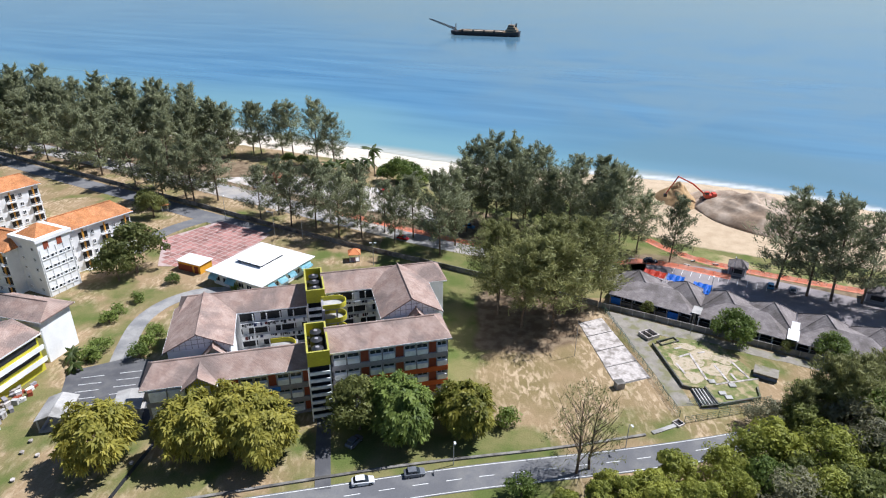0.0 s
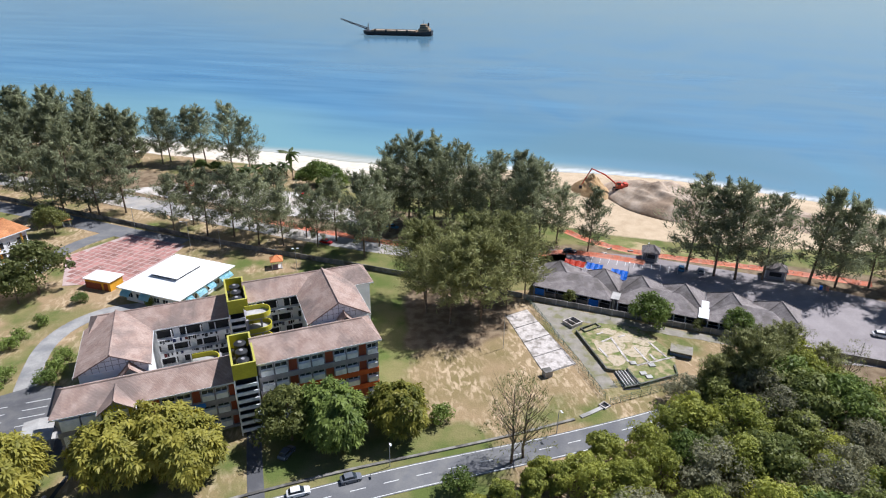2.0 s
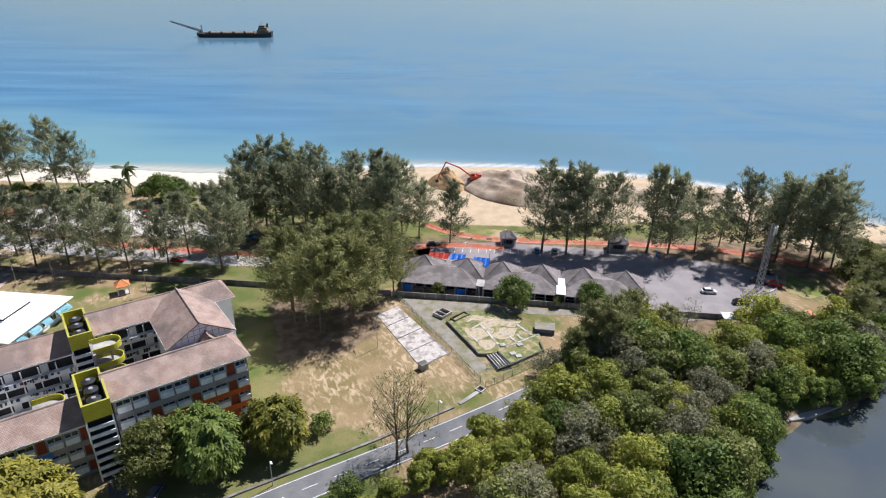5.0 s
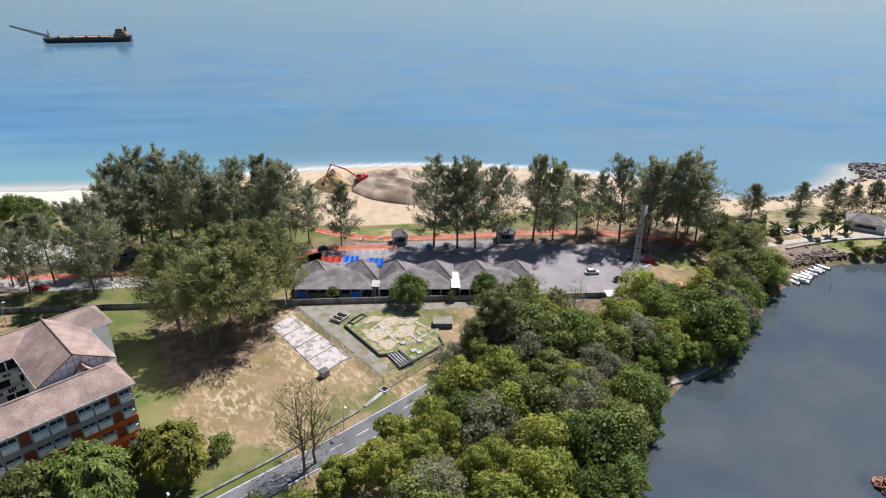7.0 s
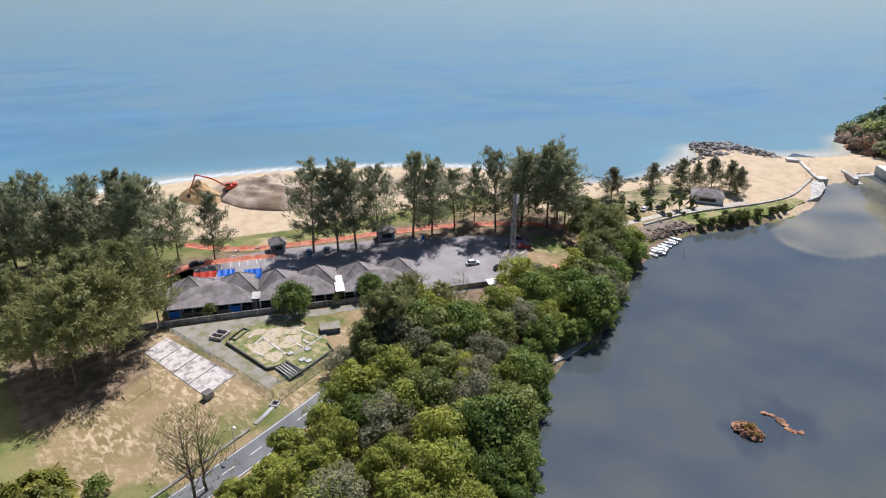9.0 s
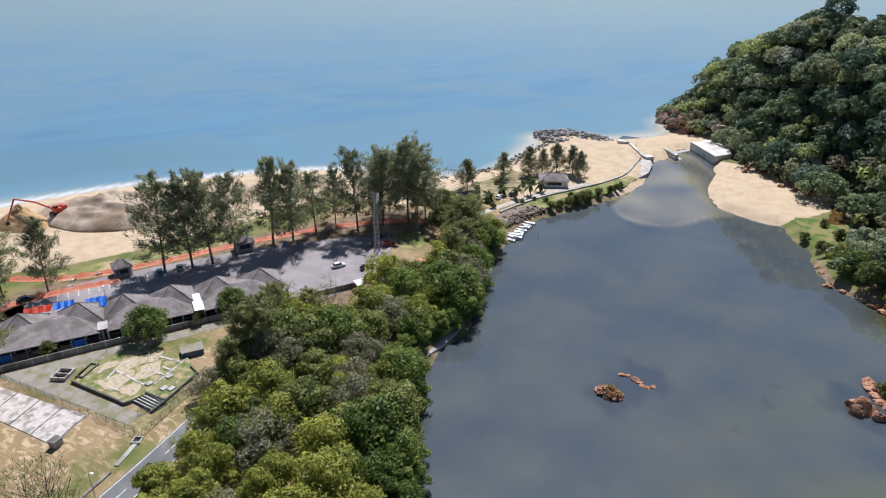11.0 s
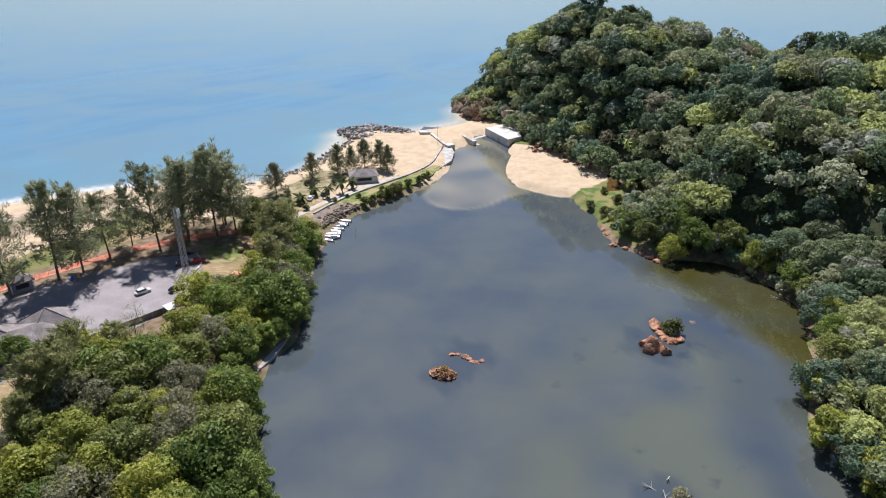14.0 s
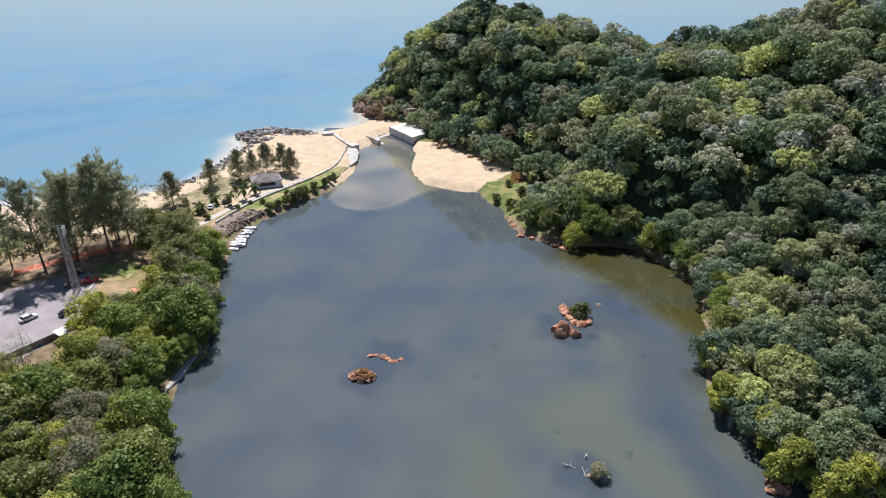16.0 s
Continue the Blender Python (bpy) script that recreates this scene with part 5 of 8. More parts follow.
tarp(18.6, 23.4, 11.6, 16.2, BLUE_TARP, "blue tarpaulin stretched behind the stalls")

# ---- white-roofed hall with awnings ----
hall = thing("canteen_hall", -52.6, 160.5, 2.0, -28.0, "low hall with a broad white hipped roof and blue awnings", "hall")
HA, HB = 10.6, 11.2
part("wall", boxes((-HA + 1.4, HA - 1.4, -HB + 1.4, HB - 1.4, -0.3, 4.6)), WHITE, hall)
bm = bmesh.new()
lo = [bm.verts.new((x, y, 4.4)) for x, y in ((-HA, -HB), (HA, -HB), (HA, HB), (-HA, HB))]
hi = [bm.verts.new((x * 0.42, y * 0.42, 5.9)) for x, y in ((-HA, -HB), (HA, -HB), (HA, HB), (-HA, HB))]
un = [bm.verts.new((x, y, 4.2)) for x, y in ((-HA, -HB), (HA, -HB), (HA, HB), (-HA, HB))]
for i in range(4):
    j = (i + 1) % 4
    bm.faces.new((lo[i], lo[j], hi[j], hi[i]))
    bm.faces.new((lo[j], lo[i], un[i], un[j]))
bm.faces.new(hi)
bm.faces.new(un[::-1])
part("roof", bm, WHITE, hall)
part("louvre_band", boxes((-HA * 0.4, HA * 0.4, -HB * 0.4, HB * 0.4, 5.85, 6.45)), DARK, hall)
bm = gable(bmesh.new(), -HA * 0.44, HA * 0.44, -HB * 0.44, HB * 0.44, 6.65, 0.55, HA * 0.4, HA * 0.4, 0.15)
part("lantern_roof", bm, WHITE, hall)
AWN = surf("sky_blue_canvas", (0.3, 0.6, 0.7), (0.4, 0.68, 0.76), 0.6, 0.7)
for x, w, sy in ((-7.5, 3.2, -1), (-1.0, 3.4, -1)):
    bm = bmesh.new()
    prof = [(0.0, 3.9), (-0.9, 3.7), (-1.7, 3.2), (-2.2, 2.5)]
    rows = [[bm.verts.new((xx, -HB + 1.4 + dy, z)) for dy, z in prof] for xx in (x - w / 2, x + w / 2)]
    for i in range(3):
        bm.faces.new((rows[0][i], rows[1][i], rows[1][i + 1], rows[0][i + 1]))
    bmesh.ops.solidify(bm, geom=bm.faces, thickness=0.05)
    part("awning", bm, AWN, hall, "sky blue curved awning")
for y, w in ((-7.5, 2.4), (-3.2, 3.2), (0.8, 2.6), (6.8, 4.6)):
    bm = bmesh.new()
    prof = [(0.0, 3.9), (0.9, 3.7), (1.8, 3.2), (2.3, 2.5)]
    rows = [[bm.verts.new((HA - 1.4 + dx, yy, z)) for dx, z in prof] for yy in (y - w / 2, y + w / 2)]
    for i in range(3):
        bm.faces.new((rows[0][i], rows[0][i + 1], rows[1][i + 1], rows[1][i]))
    bmesh.ops.solidify(bm, geom=bm.faces, thickness=0.05)
    part("awning", bm, AWN, hall, "sky blue curved awning")
for i in range(6):
    window(hall, pose(-7.5 + 3.0 * i, -HB + 1.4, 1.2), 2.0, 1.6)
    window(hall, Matrix.Translation((HA - 1.4, -7.5 + 3.0 * i, 1.2)) @ pose(0, 0, 0, 0, 0, 90), 2.0, 1.6)
shed = thing("yellow_shed", -74, 165.3, 2.0, -24, "small yellow shed with a flat white roof beside the hall", "shed")
part("wall", boxes((-4.2, 4.2, -2.4, 2.4, -0.3, 2.9)), surf("ochre_paint", (0.75, 0.38, 0.03), (0.65, 0.32, 0.03), 0.5, 0.7), shed)
part("roof", boxes((-4.6, 4.6, -2.8, 2.8, 2.9, 3.1)), WHITE, shed)
part("door", boxes((2.0, 3.4, -2.46, -2.4, 0, 2.2)), BRICK_RED, shed)
part("lower_wall", boxes((-4.24, 1.2, -2.46, -2.4, 0, 2.0)), BRICK_RED, shed)

# ---- orange-roofed flats ----


def flats_wing(x, y, length, depth, rot, top, bays, label, balconies=True, rise=3.0, hips=(3, 3)):
    """A wing of flats, origin at the middle of its street front, which faces -y of its own axes."""
    ob = thing("apartment_building", x, y, 2.0, rot, label, "apartment building", "orange-roofed flats")
    L, d = length / 2, top - 2.0
    part("wall", boxes((-L, L, 0, depth, -0.4, d)), WHITE, ob)
    bm = gable(bmesh.new(), -L - 0.9, L + 0.9, -0.9, depth + 0.9, d + 0.3, rise, *hips)
    r = part("roof", bm, ROOF_ORANGE, ob)
    bm = tube(bmesh.new(), (-L - 0.9 + hips[0], depth / 2, d + 0.34 + rise), (L + 0.9 - hips[1], depth / 2, d + 0.34 + rise), 0.18, 0.18, 6)
    part("ridge_cap", bm, ROOF_ORANGE, r)
    part("eave_board", boxes((-L - 0.9, L + 0.9, -0.96, -0.9, d + 0.02, d + 0.28)), WHITE, r)
    w = length / bays
    n = int(d / 3.1)
    for i in range(bays):
        xm = -L + w * (i + 0.5)
        if balconies and i % 2 == 0:
            part("stair_strip", boxes((xm - w * 0.06, xm + w * 0.06, -0.3, 0, 0, d - 0.6)), surf_orange, ob)
        for f in range(n):
            z = f * 3.1
            if balconies and i % 2 == 0:
                bal = part("balcony", boxes((xm - w * 0.42, xm + w * 0.42, -1.2, 0, z + 0.0, z + 0.15), (xm - w * 0.42, xm + w * 0.42, -1.2, -1.12, z + 0.15, z + 0.3), (xm - w * 0.42, xm + w * 0.42, -1.2, -1.12, z + 1.0, z + 1.1),
                                            *[(xm - w * 0.42 + k * w * 0.105, xm - w * 0.42 + k * w * 0.105 + 0.09, -1.19, -1.13, z + 0.3, z + 1.0) for k in range(9)]), WHITE, ob)
                # no hole here: near-black sheets paint the shade behind each balcony
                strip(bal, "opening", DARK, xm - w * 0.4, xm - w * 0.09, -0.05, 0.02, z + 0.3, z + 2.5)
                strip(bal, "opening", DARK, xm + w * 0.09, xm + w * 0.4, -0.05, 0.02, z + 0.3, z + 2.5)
            else:
                window(ob, pose(xm - w * 0.15, 0.0, z + 1.0), round(w * 0.3, 2), 1.3)
    return ob


surf_orange = surf("amber_paint", (0.72, 0.36, 0.06), (0.62, 0.3, 0.05), 0.5, 0.7)
tw = thing("apartment_building", -106.8, 147.0, 2.0, 66.0, "white stair tower of the flats with an orange pyramid roof", "apartment building", "orange-roofed flats")
part("wall", boxes((0, 9.4, 0, 10.2, -0.4, 16.0)), WHITE, tw)
part("cornice", boxes((-0.5, 9.9, -0.5, 10.7, 16.0, 16.9)), WHITE, tw)
bm = bmesh.new()
pyramid(bm, 4.7, 5.1, 4.0, 16.9, 19.4)
part("roof", bm, ROOF_ORANGE, tw)
for f in range(4):
    for i in range(7):
        window(tw, pose(1.0 + i * 1.2, 0.0, 1.6 + f * 3.1), 0.95, 0.9, None, 0)
for i in range(5):
    part("rib", boxes((0.3 + i * 2.2, 0.5 + i * 2.2, -0.15, 0, 0, 14.0)), WHITE, tw)
for x in (2.4, 6.2):
    part("shutter", boxes((x - 0.7, x + 0.7, -0.08, 0, 13.6, 15.6)), BRICK_RED, tw)
for f in range(5):
    for y in (2.2, 6.8):
        window(tw, Matrix.Translation((0, y, 1.4 + f * 3.0)) @ pose(0, 0, 0, 0, 0, -90), 1.0, 1.0 if y < 5 else 0.8)
# its sea-side wing, the wing running inland, and the block behind
flats_wing(-103.4, 167.6, 23.0, 10.5, 57.0, 15.3, 7, "five-storey white flats with balconies under an orange tiled roof")
flats_wing(-126.5, 150.8, 22.0, 11.0, -18.0, 15.3, 7, "five-storey white flats with ochre strips under an orange tiled roof")
flats_wing(-148.0, 192.0, 26.0, 11.0, 57.0, 15.3, 7, "five-storey white flats with balconies under an orange tiled roof")

# ---- white house and yellow block by the guard huts ----
wb = thing("staff_house", -94.6, 122.4, 2.0, 76.0, "white three-storey house with a faded red hipped roof", "house")
part("wall", boxes((-4.2, 4.2, -6.6, 8.5, -0.3, 10.8)), WHITE, wb)
tiled_roof(wb, 8.0, 4.2, 10.8, 2.4, ROOF, hips=(2.0, 2.0), over=0.7, trim=WHITE, at=Matrix.Translation((0, 1, 0)) @ Matrix.Rotation(radians(90), 4, "Z"))
part("blue_gallery", boxes((-4.36, -4.2, -6.5, 1.0, 1.5, 9.6)), PALE_BLUE, wb)
for z in (3.6, 6.6):
    # dark strip on the blue front, painting the gallery's shade
    part("gallery_opening", boxes((-4.4, -4.36, -6.0, 1.0, z, z + 0.7)), DARK, wb)
yb = thing("staff_house", -96.5, 109.0, 2.0, 76.0, "yellow house with cluttered balconies under a faded red roof", "house")
part("wall", boxes((-9.5, 7.0, -6.2, 6.2, -0.3, 9.0)), YELLOW, yb)
tiled_roof(yb, 8.2, 6.2, 9.0, 2.4, ROOF, hips=(0, 0), over=0.7, trim=WHITE, at=Matrix.Translation((-1.2, 0, 0)))
for z in (2.8, 5.8):
    part("balcony", boxes((-9.4, 6.9, -7.6, -6.2, z, z + 0.2), (-9.4, 6.9, -7.6, -7.5, z + 0.2, z + 1.2)), WHITE, yb)
    # dark strip on the wall paints the shade over the balcony
    part("gallery_opening", boxes((-9.0, 6.5, -6.3, -6.2, z + 1.2, z + 2.6)), DARK, yb)


def open_hut(x, y, rot, a, b, h, rise, label, mat=None, category="hut", name="guard_hut"):
    ob = thing(name, x, y, 2.0, rot, label, category)
    part("base", boxes((-a + 0.2, a - 0.2, -b + 0.2, b - 0.2, -0.3, 0.15)), CONCRETE, ob)
    for px in (-a + 0.4, a - 0.4):
        for py in (-b + 0.4, b - 0.4):
            part("post", boxes((px - 0.12, px + 0.12, py - 0.12, py + 0.12, 0.15, h)), CONCRETE, ob)
    bm = gable(bmesh.new(), -a, a, -b, b, h + 0.2, rise, 0, 0, 0.2)
    part("roof", bm, mat or CONCRETE, ob)
    part("bench", boxes((-a + 0.7, a - 0.7, b - 1.2, b - 0.8, 0.45, 0.55), (-a + 0.8, -a + 1.0, b - 1.15, b - 0.85, 0.15, 0.45), (a - 1.0, a - 0.8, b - 1.15, b - 0.85, 0.15, 0.45)), GREY_PAINT, ob)
    return ob


open_hut(-76, 97.4, 100, 3.8, 2.9, 2.8, 1.0, "open guard hut with a pale grey pitched roof")
open_hut(-63.4, 100.5, 105, 3.6, 2.7, 2.4, 0.3, "carport with a flat pale grey roof by the hostel", name="carport", category="carport")

# ---- roads, paving, walls and fences ----
PAINT = surf("road_paint", (0.75, 0.75, 0.72), (0.62, 0.62, 0.6), 1.0, 0.8)
FRONT = [(-80, 66), (-50, 71.5), (-21, 77.6), (2, 82.6), (22, 85.8), (34, 87.6), (56, 92.0), (78, 98), (92, 104)]
tagged(part("road", ribbon(FRONT, 6.0, 2.06), ROAD), "grey two-lane asphalt road past the hostel", "road", "", "structure")


for off in (2.7, -2.7):
    tagged(part("road_edge_line", ribbon([(p.x, p.y) for p in offset_line(FRONT, off, 2)], 0.14, 2.075, 0.05), PAINT), "white painted edge line along the road", "road marking", "", "structure")
dash = shared("dash", lambda: boxes((-1.4, 1.4, -0.07, 0.07, -0.03, 0.0)), PAINT)
for x, y, h in along(FRONT, 6.0):
    ob = tagged(new("centre_dash", dash), "white dash of the road's centre line", "road marking", "centre line dashes", "structure")
    ob.matrix_basis = pose(x, y, 2.075, 0, 0, h)
# coast road, inner road, driveway
COASTLINE = [(-420, 408), (-300, 347), (-229, 311), (-117, 252), (-38, 207), (5, 183), (40, 172), (62, 168)]
tagged(part("coast_road", ribbon(COASTLINE, 11, 2.05), surf("worn_asphalt", (0.27, 0.26, 0.25), (0.34, 0.325, 0.31), 0.3, 0.9, 0.01, 12, (0.4, 0.36, 0.31), 0.3)), "worn pale coast road behind the trees", "road", "", "structure")
tagged(part("inner_road", ribbon([(-330, 352), (-205, 275), (-150, 243), (-118, 226), (-84, 206), (-60, 193)], 7.5, 2.055), ROAD), "dark asphalt lane inside the fence", "road", "", "structure")
tagged(part("inner_road", ribbon([(-84, 206), (-92, 198), (-97, 188), (-98, 176)], 6.0, 2.06), ROAD), "grey lane down to the flats", "road", "", "structure")
tagged(part("driveway", ribbon([(-73, 114), (-75.5, 124), (-77.5, 136), (-74, 146), (-66, 152), (-54, 151)], 4.4, 2.07), surf("driveway_asphalt", (0.26, 0.25, 0.24), (0.33, 0.32, 0.3), 0.4, 0.9, 0.01, 10, (0.2, 0.2, 0.2), 0.4)), "curved pale driveway through the garden", "road", "", "structure")
sheet("parking_yard", [(-83.5, 113.2), (-78.5, 100), (-63, 97), (-59, 106), (-66.5, 118), (-72, 119)], 2.08, ASPHALT, "asphalt parking yard with painted bays", "parking")
for side, x0, y0 in ((0, -74.4, 101.5), (1, -67.6, 103.4)):
    for i in range(5):
        ob = tagged(new("bay_line", shared("bay_line", lambda: boxes((-2.3, 2.3, -0.07, 0.07, -0.03, 0.0)), PAINT)), "white painted parking bay line", "road marking", "parking bay lines", "structure")
        ob.matrix_basis = pose(x0 - 0.62 * i * (1 if side == 0 else 0.7), y0 + 2.5 * i, 2.095, 0, 0, 13)
tagged(part("entrance_path", ribbon([(-23.6, 99), (-22.3, 90), (-20.5, 80)], 2.8, 2.07), ASPHALT), "short dark path from the road to the stair tower", "path", "", "structure")
sheet("car_park", [(48, 162), (58, 176), (85, 168), (119, 149), (146, 128), (153, 116), (140, 105), (124, 101.5), (108, 106), (100, 114), (56, 142)], 2.05,
      surf("car_park_asphalt", (0.255, 0.228, 0.228), (0.3, 0.27, 0.268), 0.25, 0.92, 0.01, 12, (0.225, 0.2, 0.2), 0.3), "wide grey asphalt car park under the casuarinas", "car park")
for i in range(11):
    ob = tagged(new("bay_line", shared("bay_line", lambda: None, PAINT)), "white painted parking bay line", "road marking", "car park bay lines", "structure")
    ob.matrix_basis = pose(70 + 2.3 * i, 167.5 - 1.1 * i, 2.065, 0, 0, 62)

# red plaza of square pavers with pale joints
PAVE = surf("red_pavers", (0.34, 0.165, 0.14), (0.41, 0.21, 0.18), 0.5, 0.9, 0.01, 7, (0.26, 0.13, 0.11), 0.4, rnd=0.12)
plaza = sheet("plaza", [(-79, 203), (-58.5, 191.5), (-66, 167), (-86, 166.5), (-93, 187)], 2.06, surf("pale_joints", (0.47, 0.36, 0.33), (0.4, 0.3, 0.27), 0.6, 0.9), "plaza paved in red squares with pale joints", "plaza")
paver = shared("paver", lambda: boxes((-0.92, 0.92, -0.92, 0.92, -0.05, 0.03)), PAVE)
gx, gy = np.meshgrid(np.arange(-100, -50, 2.2), np.arange(-20, 30, 2.2))
cs, sn = math.cos(radians(-28)), math.sin(radians(-28))
px, py = gx + 0, gy + 0
wx, wy = -75 + (px + 75) * cs - py * sn, 182 + (px + 75) * sn + py * cs
ok = away(wx, wy, [(-79, 203), (-58.5, 191.5), (-66, 167), (-86, 166.5), (-93, 187)], 0) > 0.9
for x, y in zip(wx[ok], wy[ok]):
    child("paver", paver, plaza, pose(x, y, 2.06, 0, 0, -28))


def fence(name, line, gap, height, label, post_mat, panel_mat, solid=True, post_w=0.12):
    """Posts at even steps and a panel, or rails, between each two."""
    ob = thing(name, line[0][0], line[0][1], 2.0, 0, label, "fence" if not solid else "wall")
    st = along(line, gap, 1)
    off = Matrix.Translation((-line[0][0], -line[0][1], 0))
    post = shared((name + "_post", gap, height), lambda: boxes((-post_w, post_w, -post_w, post_w, -0.4, height + 0.1)), post_mat)
    if solid:
        pan = shared((name + "_panel", gap, height), lambda: boxes((post_w, gap - post_w, -0.06, 0.06, -0.4, height), (post_w, gap - post_w, -0.1, 0.1, height, height + 0.08)), panel_mat)
    else:
        rail = shared((name + "_rail", gap), lambda: boxes((0, gap, -0.02, 0.02, 0, 0.04)), panel_mat)
        wire = shared((name + "_wire", height), lambda: boxes((0, 0.025, -0.012, 0.012, 0.1, height)), panel_mat)
    for i, (x, y, h) in enumerate(st):
        m = off @ pose(x, y, 0, 0, 0, h)
        child("post", post, ob, m)
        if i < len(st) - 1 and solid:
            child("panel", pan, ob, m)
        elif i < len(st) - 1:
            for k in (0.1, 0.4, 0.7, 0.97):
                child("rail", rail, ob, m @ Matrix.Translation((0, 0, height * k)))
            for k in range(1, 8):
                child("wire", wire, ob, m @ Matrix.Translation((gap * k / 8, 0, 0)))
    return ob


FENCE_GREEN = plain("green_wire", (0.1, 0.17, 0.13), 0.6, 0.3)
fence("compound_wall", [(-300, 333), (-210, 283.5), (-97.6, 220.5), (-42, 188), (3, 166), (42, 145)], 3.0, 1.5, "dark stained concrete fence wall along the coast road", OLD_WALL, OLD_WALL)
fence("boundary_wall", [(42, 144.6), (57.6, 136.6), (91, 118.5), (104, 111), (122, 101.5)], 3.0, 1.5, "stained grey concrete wall behind the stalls", CONCRETE, surf("grey_blocks", (0.24, 0.23, 0.22), (0.32, 0.3, 0.28), 0.6, 0.95, 0.01, 6, (0.15, 0.145, 0.135), 0.5))
fence("wire_fence", [(42.8, 144), (48.8, 98.2)], 2.6, 1.7, "green wire fence on thin posts beside the old court", FENCE_GREEN, FENCE_GREEN, False, 0.04)
fence("wire_fence", [(48.8, 98.2), (64, 102), (78, 105.5)], 2.6, 1.7, "green wire fence on thin posts above the road", FENCE_GREEN, FENCE_GREEN, False, 0.04)
fence("wire_fence", [(52.0, 104.5), (60, 102.8), (72, 106.5)], 2.6, 1.2, "low green wire fence before the ruined foundations", FENCE_GREEN, FENCE_GREEN, False, 0.03)
tagged(part("drain_kerb", ribbon([(-60, 73.5), (-23, 82.2), (-8, 85.6), (5, 87.9), (23.5, 90.9), (40, 94.6)], 0.55, 2.3), OLD_WALL), "dark low drain kerb between field and road", "kerb", "", "structure")
tagged(part("drain_kerb", ribbon([(41.5, 95.2), (44, 96.2), (47, 97.6)], 0.9, 2.2), CONCRETE), "pale broken end of the drain", "kerb", "", "structure")

# ---- old court, gravel path and foundations ----
court = sheet("old_court", [(35.0, 136.3), (38.1, 110.2), (46.7, 113.2), (41.6, 139.0)], 2.02, OLD_WALL, "old pale concrete court with dark joints", "court")
for i in range(4):
    f0, f1 = i / 4 + 0.006, (i + 1) / 4 - 0.006
    a0, a1 = Vector((35.1, 136.1)), Vector((38.2, 110.4))
    b0, b1 = Vector((41.5, 138.8)), Vector((46.5, 113.3))
    q = [a0.lerp(a1, f0), a0.lerp(a1, f1), b0.lerp(b1, f1), b0.lerp(b1, f0)]
    bm = bmesh.new()
    top = [bm.verts.new((p.x, p.y, 2.14)) for p in q]
    low = [bm.verts.new((p.x, p.y, 1.9)) for p in q]
    bm.faces.new(top)
    for k in range(4):
        bm.faces.new((top[k], low[k], low[(k + 1) % 4], top[(k + 1) % 4]))
    bmesh.ops.recalc_face_normals(bm, faces=bm.faces)
    part("slab", bm, PALE_SLAB, court)
cab = thing("concrete_tank", 38.6, 109.6, 2.0, 14, "small grey concrete tank at the court's corner", "tank")
part("body", boxes((-0.9, 0.9, -0.8, 0.8, -0.3, 1.5)), CONCRETE, cab)
part("lid", boxes((-1.0, 1.0, -0.9, 0.9, 1.5, 1.62)), OLD_WALL, cab)
GRAVEL = surf("grey_gravel", (0.235, 0.212, 0.175), (0.3, 0.272, 0.23), 0.8, 0.95, 0.04, 8, (0.19, 0.18, 0.1), 0.5)
sheet("gravel_path", [(43.6, 142.5), (49.4, 103.5), (53.0, 104), (51.2, 116), (50.0, 127), (54, 131), (70, 124.5), (92, 113.5), (92, 116.5), (58, 135), (49, 140)], 2.04, GRAVEL, "grey gravel path round the old foundations", "path", wobble=0.5)
MOSSY = surf("mossy_wall", (0.11, 0.105, 0.09), (0.2, 0.19, 0.165), 0.7, 0.95, 0.01, 6, (0.09, 0.11, 0.05), 0.5)
ruin = thing("ruined_foundation", 60, 115, 2.0, 0, "ruined house foundation with low mossy walls and footings", "ruin")


def low_wall(parent, x0, y0, x1, y1, h, w, mat, name="low_wall"):
    L = math.hypot(x1 - x0, y1 - y0)
    bm = boxes((0, L, -w / 2, w / 2, -0.4, h))
    bm.transform(pose(x0 - 60, y0 - 115, 0, 0, 0, math.degrees(math.atan2(y1 - y0, x1 - x0))))
    return part(name, bm, mat, parent)


for seg in ((51.0, 126.4, 52.6, 109.8), (52.6, 109.8, 54.2, 109.2), (57.8, 103.6, 67.6, 106.0), (67.6, 106.0, 68.6, 109.5), (57.2, 109.4, 57.8, 103.6)):
    low_wall(ruin, *seg, 0.75, 0.35, MOSSY)
sheet("ruin_lawn", [(51.2, 126), (52.7, 110), (57.3, 109.2), (58.0, 104.0), (67.4, 106.2), (71, 114), (67, 126.5), (58, 129.5)], 2.35, surf("cropped_grass", (0.115, 0.15, 0.04), (0.21, 0.2, 0.085), 0.7, 0.95, 0.03, 6, (0.36, 0.29, 0.17), 0.9), "cropped grass inside the ruined foundation", "lawn")
DRY_EARTH = surf("dry_earth", (0.42, 0.34, 0.23), (0.54, 0.46, 0.36), 0.9, 0.95, 0.03, 7, (0.3, 0.26, 0.15), 1.0)
for i, (x, y, r) in enumerate(((56.5, 119, 5.0), (61.5, 121.8, 4.6), (56, 113, 3.4), (62.5, 116.5, 4.4), (66.0, 120, 3.6), (59, 125.5, 3.0))):
    pts = [(x + r * math.cos(k) * (0.7 + 0.5 * noise.noise((x, k, 0))), y + r * 0.8 * math.sin(k) * (0.7 + 0.5 * noise.noise((y, k, 3)))) for k in np.linspace(0, 6.283, 15)[:-1]]
    sheet("bare_patch", pts, 2.37 + 0.006 * i, DRY_EARTH, "pale sandy bare patch in the ruin's grass", "ground patch", wobble=1.4)
